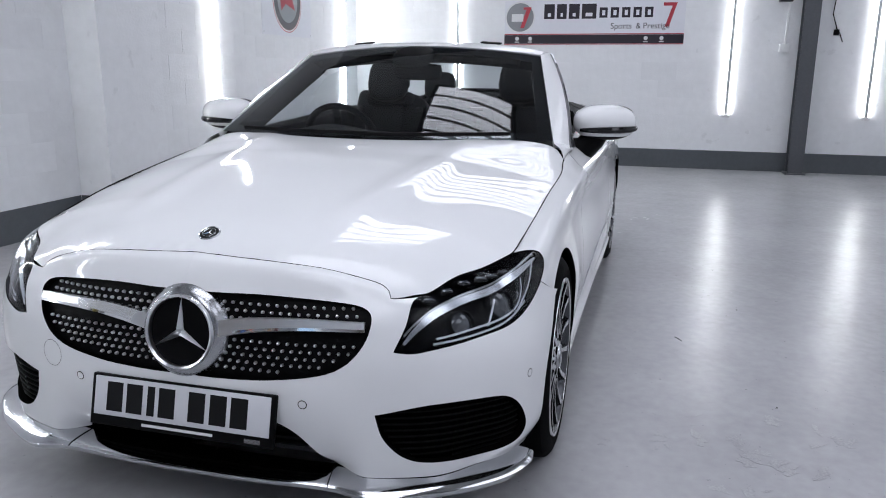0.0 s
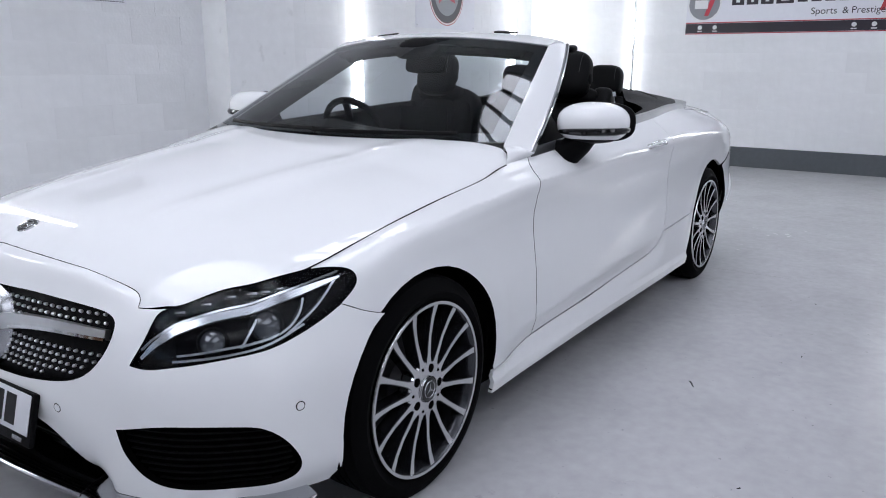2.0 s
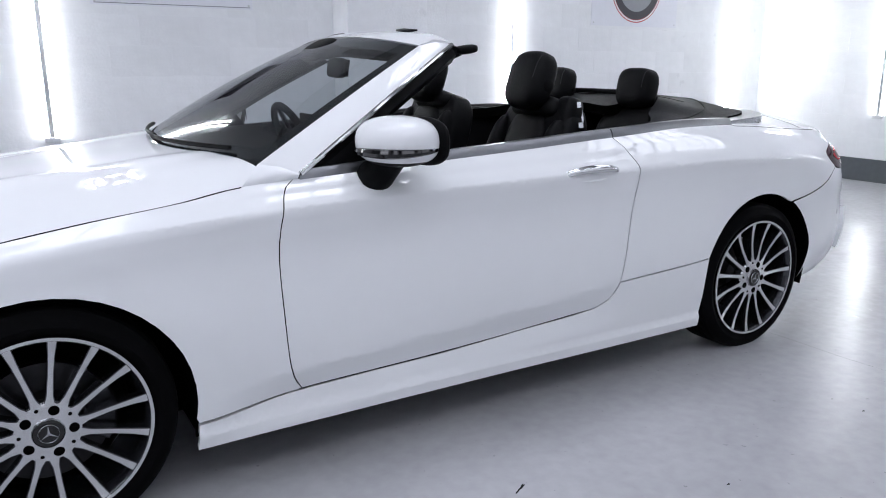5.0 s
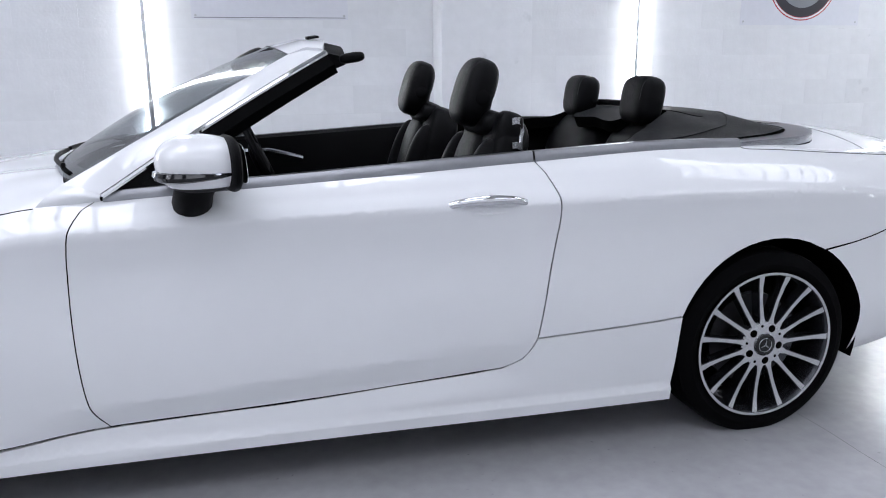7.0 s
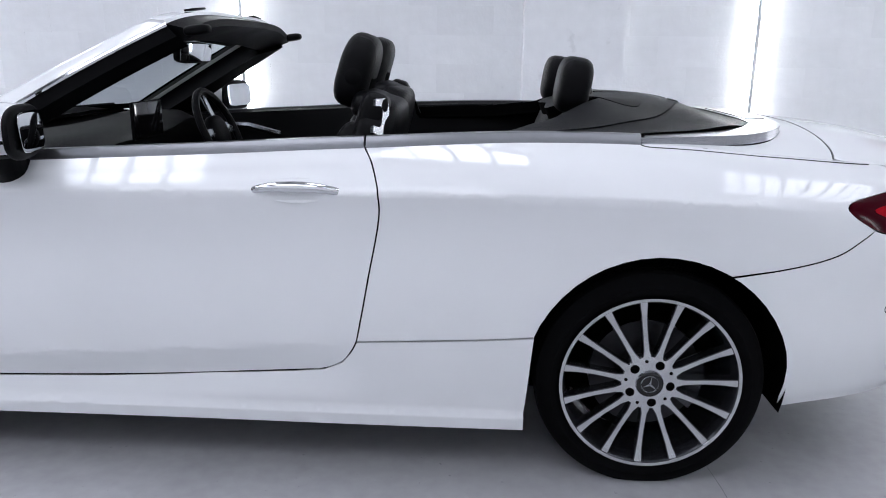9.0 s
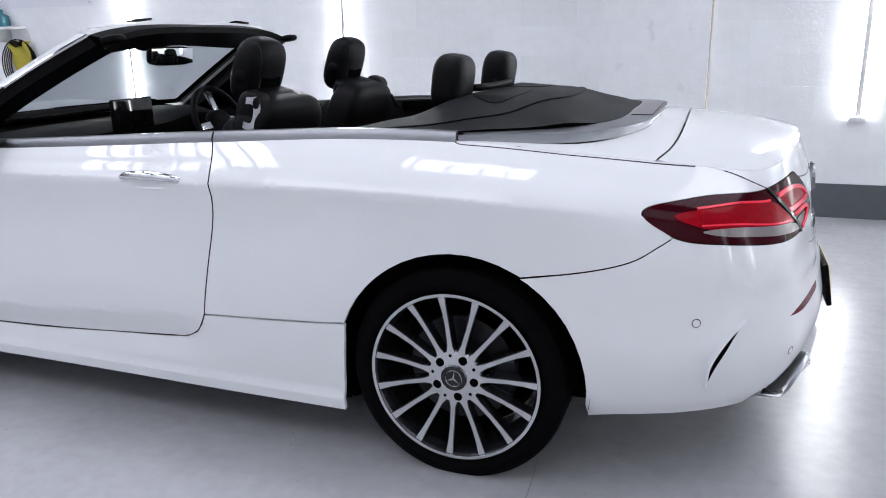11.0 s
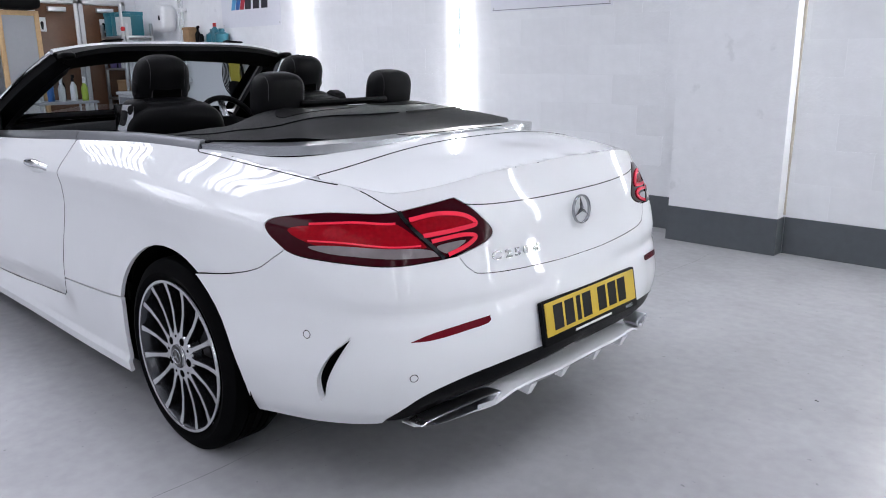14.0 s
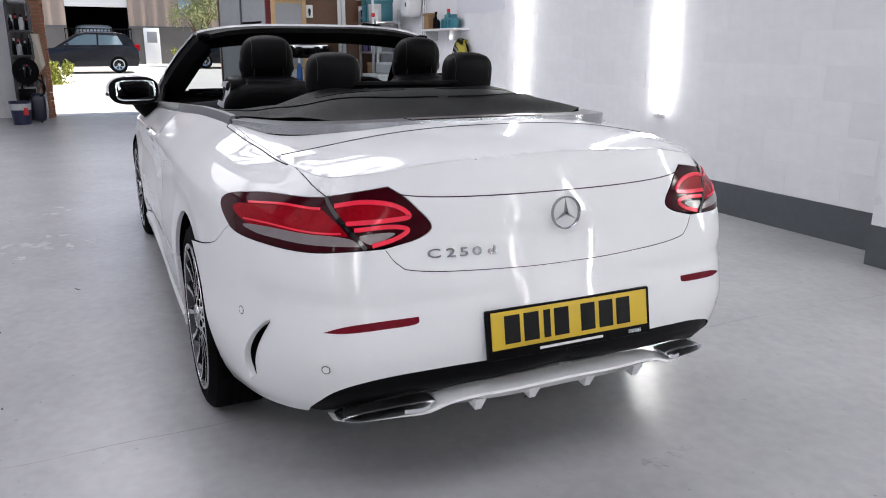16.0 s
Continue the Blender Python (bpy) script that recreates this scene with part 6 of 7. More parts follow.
part("case", box(bmesh.new(), BACK, 2.50, 2.10, BACK + 0.09, 2.66, 2.2, 0.01), STEEL_GREY, junction)
part("cover", box(bmesh.new(), BACK + 0.09, 2.51, 2.11, BACK + 0.096, 2.65, 2.19, 0.002), BLACK, junction)

# banner on the back wall; x across, y up, z towards the room
ban = new("wall_banner")
tagged(ban, "wide white banner with black lettering and a dark stripe", "banner")
bm_ = Matrix.Translation((BACK + 0.004, 0.232, 1.60)) @ pose(0, 0, 0, 90, 0, 90)
RED = material("print_red", (0.42, 0.03, 0.05), 0.45, vary=0.03)
DARK = material("print_dark", (0.018, 0.014, 0.024), 0.4, vary=0.05)
GREYP = material("print_grey", (0.24, 0.25, 0.27), 0.45, vary=0.04)
BLUE = material("print_blue", (0.03, 0.13, 0.38), 0.45, vary=0.03)


def flat(name, parent, m, x0, y0, x1, y1, mat, z=0.003, t=0.001):
    return part(name, box(bmesh.new(), x0, y0, z, x1, y1, z + t, 0, m), mat, parent, "", False)


flat("sheet", ban, bm_, -1.175, 0.0, 1.175, 0.565, PAPER, 0.0, 0.003)
flat("stripe", ban, bm_, -1.175, 0.012, 1.175, 0.125, DARK)
flat("red_line", ban, bm_, -1.175, 0.128, 1.175, 0.140, RED)
flat("red_line", ban, bm_, -1.175, 0.0, 1.175, 0.010, RED)
part("round_mark", disc([(0.0, 0.0042), (0.20, 0.0042), (0.20, 0.002)], bm_ @ pose(-0.965, 0.355, 0), 48), GREYP, ban)
part("round_mark_rim", disc([(0.185, 0.0050), (0.205, 0.0050), (0.205, 0.002)], bm_ @ pose(-0.965, 0.355, 0), 48), WHITE_PLASTIC, ban)
part("mark_shape", prism(bmesh.new(), [(0.02, 0.13), (0.13, 0.13), (0.03, -0.14), (-0.02, -0.14), (0.06, 0.10), (0.02, 0.10)], 0.0045, 0.0055, bm_ @ pose(-0.94, 0.355, 0)), RED, ban)
flat("mark_bar", ban, bm_, -1.08, 0.30, -0.92, 0.40, WHITE_PLASTIC, 0.0045)
for k, (x0, x1, y0, y1) in enumerate(((-0.64, -0.50, 0.33, 0.52), (-0.47, -0.34, 0.33, 0.52), (-0.31, -0.17, 0.33, 0.52), (-0.14, 0.05, 0.33, 0.52))):
    flat("name_shape", ban, bm_, x0, y0, x1, y1, DARK)
    flat("name_gap", ban, bm_, x0 + 0.05, y0 + 0.03, x1 - 0.05, y0 + 0.075, PAPER, 0.0045)
for k in range(5):
    x0 = 0.09 + 0.145 * k
    flat("name_shape", ban, bm_, x0, 0.34, x0 + 0.105, 0.47, DARK)
    flat("name_gap", ban, bm_, x0 + 0.035, 0.37, x0 + 0.075, 0.435, PAPER, 0.0045)
part("mark_shape", prism(bmesh.new(), [(0.0, 0.16), (0.17, 0.16), (0.08, -0.14), (0.03, -0.14), (0.11, 0.12), (0.0, 0.12)], 0.003, 0.004, bm_ @ pose(0.90, 0.36, 0)), RED, ban)
for word, x in (("Sports", 0.24), ("&", 0.565), ("Prestige", 0.655)):
    lettering(word, 0.105, bm_ @ pose(x, 0.20, 0.004), DARK, ban, "tagline", 0.0004)
for x in (-1.0, -0.82, 0.70, 0.90):
    part("small_mark", disc([(0.0, 0.0052), (0.026, 0.0052), (0.026, 0.003)], bm_ @ pose(x, 0.078, 0), 20), WHITE_PLASTIC, ban)
    flat("small_bar", ban, bm_, x - 0.03, 0.028, x + 0.03, 0.040, WHITE_PLASTIC, 0.0042)


# posters on the long wall; x across, y up, z towards the room
def poster(x0, x1, z0, high, wall):
    p = new("wall_poster")
    m = Matrix.Translation(((x0 + x1) / 2, wall + 0.004, z0)) @ pose(0, 0, 0, 90, 0, 180)
    w = abs(x1 - x0) / 2
    flat("sheet", p, m, -w, 0, w, high, PAPER, 0.0, 0.004)
    for sx in (-1, 1):
        for yy in (0.03, high - 0.03):
            part("screw", disc([(0.0, 0.007), (0.008, 0.006), (0.009, 0.004)], m @ pose(sx * (w - 0.03), yy, 0), 12), ALUMINIUM, p)
    return p, m, w


p, m, w = poster(-5.22, -3.98, 1.63, 0.9, RIGHT)
tagged(p, "white poster with a round black and red emblem", "poster", "wall posters")
part("emblem_rim", disc([(0.0, 0.0052), (0.36, 0.0052), (0.36, 0.003)], m @ pose(0, 0.40, 0), 56), RED, p)
part("emblem_ring", disc([(0.0, 0.0062), (0.33, 0.0062), (0.33, 0.004)], m @ pose(0, 0.40, 0), 56), DARK, p)
part("emblem_field", disc([(0.0, 0.0072), (0.25, 0.0072), (0.25, 0.004)], m @ pose(0, 0.40, 0), 56), GREYP, p)
part("emblem_rim_line", disc([(0.335, 0.0066), (0.35, 0.0066), (0.35, 0.004)], m @ pose(0, 0.40, 0), 56), WHITE_PLASTIC, p)
part("emblem_shape", prism(bmesh.new(), [(-0.2, 0.1), (0.2, 0.14), (0.12, 0.02), (0.18, -0.1), (-0.05, -0.04), (-0.16, -0.12)], 0.0068, 0.0078, m @ pose(0, 0.40, 0)), RED, p)
p, m, w = poster(-0.52, 0.68, 1.665, 0.9, DEEP)
tagged(p, "white poster sheet with small dark print along its foot", "poster", "wall posters")
flat("print_bar", p, m, -w + 0.02, 0.012, w - 0.02, 0.018, GREYP, 0.0042)
flat("print_block", p, m, -0.35, 0.30, 0.35, 0.62, DARK, 0.0042)
p, m, w = poster(3.76, 4.99, 1.675, 0.9, DEEP)
tagged(p, "white poster with slanted blue and red stripes beside dark strokes", "poster", "wall posters")
for k, mt in enumerate((material("print_light_blue", (0.10, 0.36, 0.62), 0.45, vary=0.03), BLUE, RED)):
    x = -0.40 + 0.095 * k
    part("stripe", prism(bmesh.new(), [(x, 0.20), (x + 0.085, 0.20), (x + 0.20, 0.55), (x + 0.115, 0.55)], 0.0042, 0.0052, m), mt, p)
for k in range(3):
    x = -0.10 + 0.17 * k
    part("stroke", prism(bmesh.new(), [(x, 0.20), (x + 0.125, 0.20), (x + 0.16, 0.55), (x + 0.03, 0.55)], 0.0042, 0.0052, m), DARK, p)

# ---- the far end of the room: toilets, shelving, shutter, entrance ----
BROWN = material("brown_door_wood", (0.11, 0.045, 0.018), 0.4, vary=0.18, scale=7, bump=0.1)
FRAME_W = material("white_door_frame", (0.62, 0.62, 0.62), 0.4, vary=0.06)
TEAL = material("teal_plastic", (0.012, 0.13, 0.17), 0.35, vary=0.06)
WOOD = material("pale_wood", (0.42, 0.27, 0.13), 0.5, vary=0.2, scale=8)
BRICK_M = material("orange_brick", (0.36, 0.17, 0.10), 0.8, vary=0.25, scale=6, bump=0.4)
SHUTTER = material("galvanised_shutter", (0.50, 0.52, 0.55), 0.32, 0.8, vary=0.12, scale=5)
YELLOW = material("yellow_cloth", (0.42, 0.36, 0.05), 0.9, vary=0.1, bump=0.3)
BEIGE = material("beige_cloth", (0.50, 0.46, 0.38), 0.9, vary=0.1, bump=0.3)
CARDBOARD = material("cardboard", (0.30, 0.18, 0.09), 0.8, vary=0.12)
RED_P = material("red_plastic", (0.50, 0.02, 0.02), 0.35, vary=0.04)
PURPLE = material("purple_box", (0.10, 0.07, 0.20), 0.5, vary=0.08)
CLEAR_P = material("cloudy_plastic", (0.45, 0.47, 0.48), 0.3, vary=0.08)
GREEN_P = material("green_liquid", (0.30, 0.42, 0.04), 0.25, vary=0.05)
PX = 7.3
slab("wall_toilets", PX, DEEP, 0.0, PX + 0.12, -1.62, CEIL, WALL, "white painted partition with two doors")
for y0, y1, sy in ((-2.42, -1.92, -1.99), (-3.08, -2.54, -2.80)):
    d = new("toilet_door")
    tagged(d, "closed brown wooden door in a white frame", "door", "toilet doors", "structure")
    part("leaf", box(bmesh.new(), PX - 0.03, y0, 0.01, PX - 0.004, y1, 2.04, 0.003), BROWN, d)
    part("jamb", box(bmesh.new(), PX - 0.045, y1, 0.0, PX - 0.003, y1 + 0.06, 2.1, 0.003), FRAME_W, d)
    part("jamb", box(bmesh.new(), PX - 0.045, y0 - 0.05, 0.0, PX - 0.003, y0, 2.1, 0.003), FRAME_W, d)
    part("lintel", box(bmesh.new(), PX - 0.045, y0 - 0.05, 2.05, PX - 0.003, y1 + 0.06, 2.11, 0.003), FRAME_W, d)
    part("door_closer", box(bmesh.new(), PX - 0.09, (y0 + y1) / 2 - 0.13, 1.94, PX - 0.03, (y0 + y1) / 2 + 0.10, 2.0, 0.006), ALUMINIUM, d)
    sign = part("door_sign", box(bmesh.new(), PX - 0.034, sy - 0.05, 1.68, PX - 0.030, sy + 0.05, 1.86, 0.001), WHITE_PLASTIC, d, "white sign with a dark figure shape")
    part("figure_shape", prism(bmesh.new(), [(-0.012, -0.06), (0.012, -0.06), (0.022, 0.02), (0.010, 0.045), (-0.010, 0.045), (-0.022, 0.02)], 0, 0.001, pose(PX - 0.0345, sy, 1.765, 90, 0, -90)), INK, sign)

# framed panel and goods rack left of the doors
fp = new("framed_panel")
tagged(fp, "dark board in a pale wooden frame leaning by the doors", "board")
for y0, y1, z0, z1 in ((-1.86, -1.80, 0.0, 1.92), (-1.42, -1.36, 0.0, 1.92), (-1.80, -1.42, 1.86, 1.92), (-1.80, -1.42, 0.95, 1.01)):
    part("frame_bar", box(bmesh.new(), 6.98, y0, z0, 7.02, y1, z1, 0.004), WOOD, fp)
part("board", box(bmesh.new(), 6.99, -1.80, 1.01, 7.005, -1.42, 1.86), GREYP, fp)
bag = new("black_bag")
tagged(bag, "black holdall lying on the wooden frame", "bag")
part("body", pillow(0.14, 0.27, 0.10, pose(7.0, -1.62, 2.02), 3.2), BLACK, bag)
part("strap", tube(bmesh.new(), [(6.95, -1.80, 2.08), (6.93, -1.66, 2.17), (6.95, -1.5, 2.08)], 0.012, 6), BLACK, bag)


def metal_rack(name, label, x0, x1, y0, y1, shelves, high, mat=None):
    r = new(name)
    tagged(r, label, "shelving")
    for x in (x0, x1):
        for y in (y0, y1):
            part("post", box(bmesh.new(), x - 0.018, y - 0.018, 0, x + 0.018, y + 0.018, high, 0.003), mat or ALUMINIUM, r)
    for z in shelves:
        part("shelf", box(bmesh.new(), x0 - 0.02, y0 - 0.02, z - 0.03, x1 + 0.02, y1 + 0.02, z, 0.004), mat or ALUMINIUM, r)
    return r


metal_rack("storage_rack", "grey metal storage rack with tubs and bottles", 6.45, 7.18, -3.08, -2.74, (0.35, 0.8, 1.2, 1.62), 1.78)


def carton(name, label, x, y, z, sx, sy, sz, mat, lid=None, cat="box"):
    b = new(name)
    tagged(b, label, cat)
    part("body", box(bmesh.new(), x - sx / 2, y - sy / 2, z, x + sx / 2, y + sy / 2, z + sz * 0.86, 0.008), mat, b)
    part("lid", box(bmesh.new(), x - sx / 2 - 0.006, y - sy / 2 - 0.006, z + sz * 0.84, x + sx / 2 + 0.006, y + sy / 2 + 0.006, z + sz, 0.008), lid or mat, b)
    return b


def bottle(label, x, y, z, r, h, mat, cap, spray=False):
    b = new("bottle")
    tagged(b, label, "bottle")
    part("body", lathe(bmesh.new(), [(0, 0), (r, 0.0), (r * 1.02, 0.01), (r, h * 0.62), (r * 0.45, h * 0.78), (r * 0.36, h * 0.84), (0, h * 0.84)], 16, pose(x, y, z)), mat, b)
    part("cap", lathe(bmesh.new(), [(0, h * 0.82), (r * 0.45, h * 0.82), (r * 0.42, h), (0, h)], 12, pose(x, y, z)), cap, b)
    if spray:
        part("trigger", box(bmesh.new(), -r * 1.1, -r * 0.25, 0, r * 0.5, r * 0.25, h * 0.14, 0.004, pose(x, y, z + h * 0.98)), cap, b)
    return b


for k in range(3):
    carton("plastic_tub", "teal plastic tub on the metal rack", 6.60 + 0.21 * k, -2.88, 1.62, 0.19, 0.26, 0.31, TEAL, TEAL, "tub")
carton("plastic_tub", "pale blue plastic tub on the metal rack", 6.52, -2.74, 1.62, 0.16, 0.14, 0.28, CLEAR_P, TEAL, "tub")
carton("carton", "purple carton on the metal rack", 6.95, -2.85, 1.2, 0.26, 0.2, 0.10, PURPLE)
carton("carton", "brown cardboard carton on the metal rack", 6.75, -2.88, 0.8, 0.34, 0.26, 0.24, CARDBOARD)
carton("storage_tub", "white lidded tub on the metal rack", 6.72, -2.88, 0.35, 0.44, 0.28, 0.3, WHITE_PLASTIC, WHITE_PLASTIC, "tub")
for k, (mt, cp) in enumerate(((WHITE_PLASTIC, BLACK), (CLEAR_P, RED_P), (BLACK, WHITE_PLASTIC), (WHITE_PLASTIC, RED_P), (CLEAR_P, BLACK), (BLACK, RED_P))):
    bottle("workshop bottle on the metal rack", 6.50 + 0.07 * k, -2.80 + 0.03 * (k % 2), 1.2, 0.028, 0.20 + 0.03 * (k % 3), mt, cp)
tap = new("red_knob_post")
tagged(tap, "upright silver post with a red knob by the rack", "post")
part("post", tube(bmesh.new(), [(6.40, -2.66, 0), (6.40, -2.66, 2.0)], 0.02, 10), ALUMINIUM, tap)
part("knob", pillow(0.028, 0.028, 0.03, pose(6.38, -2.66, 1.70), 2.4), RED_P, tap)

HUNG = set(bpy.data.objects)
wm = new("washing_machine")
tagged(wm, "white washing machine against the wall", "washing machine")
part("case", box(bmesh.new(), 5.45, -3.1, 0.0, 6.05, -2.52, 0.86, 0.012), WHITE_PLASTIC, wm)
part("top", box(bmesh.new(), 5.44, -3.1, 0.86, 6.06, -2.50, 0.90, 0.008), WHITE_PLASTIC, wm)
part("door_ring", disc([(0.12, 0.0), (0.13, 0.02), (0.17, 0.02), (0.18, 0.0)], pose(5.75, -2.52, 0.45, -90, 0, 0), 32), ALUMINIUM, wm)
part("door_glass", disc([(0.0, 0.012), (0.12, 0.006)], pose(5.75, -2.52, 0.45, -90, 0, 0), 32), GLOSS_BLACK, wm)
part("panel", box(bmesh.new(), 5.50, -2.52, 0.74, 6.0, -2.512, 0.83, 0.003), GREYP, wm)
carton("storage_tub", "white tub standing on the washing machine", 5.75, -2.82, 0.90, 0.4, 0.3, 0.14, CLEAR_P, WHITE_PLASTIC, "tub")
disp = new("paper_dispenser")
tagged(disp, "white paper towel dispenser on the wall", "dispenser")
part("cover", pillow(0.16, 0.11, 0.17, pose(5.88, DEEP + 0.11, 1.83), 4.5), WHITE_PLASTIC, disp)
part("window", box(bmesh.new(), 5.80, DEEP + 0.215, 1.80, 5.83, DEEP + 0.224, 1.86, 0.002), GLOSS_BLACK, disp)
for x in (5.50, 5.58):
    pl = new("mop_pole")
    tagged(pl, "upright chrome pole beside the dispenser", "pole")
    part("shaft", tube(bmesh.new(), [(x, DEEP + 0.05, 0.95), (x, DEEP + 0.05, 2.6)], 0.017, 10), CHROME, pl)
    part("clip", box(bmesh.new(), x - 0.03, DEEP, 1.9, x + 0.03, DEEP + 0.07, 1.95, 0.005), WHITE_PLASTIC, pl)
    part("lower_clip", box(bmesh.new(), x - 0.03, DEEP, 1.0, x + 0.03, DEEP + 0.07, 1.05, 0.005), WHITE_PLASTIC, pl)
shelf = new("wall_shelf")
tagged(shelf, "narrow white wall shelf holding small bottles", "shelf")
part("board", box(bmesh.new(), 4.28, DEEP, 1.46, 5.45, DEEP + 0.2, 1.485, 0.004), WHITE_PLASTIC, shelf)
for x in (4.5, 5.2):
    part("bracket", box(bmesh.new(), x - 0.012, DEEP, 1.34, x + 0.012, DEEP + 0.17, 1.46, 0.003), ALUMINIUM, shelf)
carton("carton", "brown carton on the wall shelf", 5.28, DEEP + 0.09, 1.485, 0.16, 0.12, 0.21, CARDBOARD)
bottle("black bottle on the wall shelf", 5.08, DEEP + 0.09, 1.485, 0.035, 0.2, BLACK, BLACK, True)
bottle("black bottle on the wall shelf", 4.98, DEEP + 0.10, 1.485, 0.03, 0.15, BLACK, WHITE_PLASTIC)
for x in (4.70, 4.50):
    c = bottle("teal bottle on the wall shelf", x, DEEP + 0.1, 1.485, 0.085, 0.17, TEAL, TEAL)
bottle("teal bottle with a red nozzle on the wall shelf", 4.62, DEEP + 0.12, 1.485, 0.05, 0.24, TEAL, RED_P)
hook = new("cloth_on_hook")
tagged(hook, "yellow cloth hanging on a wall hook with black cables", "cloth")
pts = [[(4.20 + 0.26 * a + 0.02 * math.sin(9 * b), DEEP + 0.05 + 0.03 * math.sin(7 * a + 3 * b), 1.34 - 0.32 * b * (0.6 + 0.5 * math.sin(2.6 * a + 0.4))) for a in np.linspace(0, 1, 12)] for b in np.linspace(0, 1, 8)]
part("cloth", loft(bmesh.new(), pts, False, False), YELLOW, hook)
part("peg", tube(bmesh.new(), [(4.33, DEEP, 1.34), (4.33, DEEP + 0.09, 1.35)], 0.012, 8), ALUMINIUM, hook)
coil = new("cable_coil")
tagged(coil, "black cables coiled on a wall hook", "cables")
for k in range(5):
    part("loop", tube(bmesh.new(), [(4.36 + (0.16 + 0.02 * k) * math.cos(a), DEEP + 0.04 + 0.008 * k, 1.10 + (0.2 + 0.015 * k) * math.sin(a)) for a in np.linspace(0, 2 * math.pi, 25)[:-1]], 0.007, 6, True), BLACK, coil)
part("head", pillow(0.10, 0.05, 0.10, pose(4.34, DEEP + 0.07, 0.93), 3), BLACK, coil)

for ob in [q for q in bpy.data.objects if q not in HUNG and q.parent is None]:
    ob.matrix_basis = Matrix.Translation((0.38, 0, 0.012 if ob.name != "washing_machine" else 0)) @ ob.matrix_basis

# trolley with spray bottles
tr = new("bottle_trolley")
tagged(tr, "small grey trolley holding spray bottles", "trolley")
for x in (5.3, 5.75):
    for y in (-1.75, -1.15):
        part("leg", tube(bmesh.new(), [(x, y, 0), (x, y, 0.84)], 0.013, 8), ALUMINIUM, tr)
for z in (0.25, 0.84):
    part("tray", box(bmesh.new(), 5.27, -1.78, z - 0.02, 5.78, -1.12, z + 0.01, 0.006), GREYP, tr)
for k, (mt, cp) in enumerate(((GREEN_P, WHITE_PLASTIC), (WHITE_PLASTIC, BLACK), (BLACK, BLACK), (CLEAR_P, WHITE_PLASTIC), (BLUE, WHITE_PLASTIC), (WHITE_PLASTIC, BLUE), (CLEAR_P, RED_P))):
    bottle("spray bottle standing on the trolley", 5.40 + 0.1 * (k % 3), -1.68 + 0.085 * k, 0.85, 0.036, 0.24 + 0.02 * (k % 3), mt, cp, True)

# folding shutter leaf
sh = new("folding_shutter")
tagged(sh, "grey ribbed steel folding shutter pushed open", "shutter")
zig = []
for k in range(225):
    f = k / 224
    zig.append((8.5 + 2.2 * f, -1.66 + 0.38 * f + 0.030 * abs(math.sin(math.pi * k / 8))))
part("ribbed_sheet", loft(bmesh.new(), [[(x, y, 0.03) for x, y in zig], [(x, y, 3.25) for x, y in zig]], False, False), SHUTTER, sh)
for f, mt in ((0.0, RED_P), (0.5, STEEL_GREY), (1.0, BROWN)):
    x, y = 8.5 + 2.2 * f, -1.66 + 0.38 * f
    part("post", box(bmesh.new(), x - 0.03, y - 0.05, 0.0, x + 0.03, y + 0.05, 3.28, 0.005), material("dark_red_paint", (0.16, 0.02, 0.025), 0.45, vary=0.1) if mt is RED_P else mt, sh)
tr2 = slab("door_track", 8.3, -1.70, 3.28, FRONT, -1.20, 3.36, STEEL_GREY, "grey steel track of the folding shutter")

# brick pier beside the entrance: courses as parts
pier = slab("pier", FRONT - 0.30, 1.70, 0.0, FRONT, 1.90, CEIL, material("mortar", (0.32, 0.29, 0.26), 0.9, vary=0.1), "orange brick pier beside the entrance")
bmesh_brick = box(bmesh.new(), -0.105, -0.055, -0.0325, 0.105, 0.055, 0.0325, 0.004)
brick_me = bpy.data.meshes.new("brick")
bmesh_brick.to_mesh(brick_me), bmesh_brick.free()
brick_me.materials.append(BRICK_M)
rng = random.Random(4)
for c in range(42):
    off = 0.0 if c % 2 else 0.05
    for x, y, r in ((FRONT - 0.30, 1.80, 90), (FRONT - 0.20 + off, 1.70, 0)):
        b = new("brick", brick_me)
        b.parent, b.matrix_basis = pier, pose(x + rng.uniform(-0.003, 0.003), y + rng.uniform(-0.003, 0.003), 0.04 + 0.075 * c, 0, 0, r)

# clutter by the pier
RACK_STEEL = material("dark_rack_steel", (0.05, 0.05, 0.055), 0.45, 0.5, vary=0.2)
rack = metal_rack("tool_rack", "dark metal rack crowded with bottles and cables", 10.55, 10.95, 1.84, 2.16, (0.35, 0.72, 1.12, 1.52), 1.95, RACK_STEEL)
for k in range(24):
    bottle("dusty bottle on the dark rack", 10.58 + 0.11 * (k % 4), 1.88 + 0.08 * (k // 6), (0.72, 1.12, 1.52)[k % 3], 0.036, 0.19 + 0.02 * (k % 5), (BLACK, GREYP, BLACK, CLEAR_P, BLACK)[k % 5], (BLACK, RED_P, BLACK, WHITE_PLASTIC)[k % 4])
guide = new("door_guide")
tagged(guide, "dark steel guide post of the entrance door", "door guide")
part("post", box(bmesh.new(), 11.30, 1.92, 0.0, 11.42, 2.22, 3.3, 0.006), material("dark_brown_steel", (0.03, 0.025, 0.022), 0.5, vary=0.2), guide)
part("channel", box(bmesh.new(), 11.27, 2.0, 0.0, 11.30, 2.08, 3.3, 0.003), RACK_STEEL, guide)
crate = carton("battery_charger", "black charger box on the dark rack", 10.75, 2.0, 0.38, 0.34, 0.26, 0.22, BLACK, GREYP, "charger")
loops = new("hose_coil")
tagged(loops, "black hoses coiled on the dark rack", "hoses")
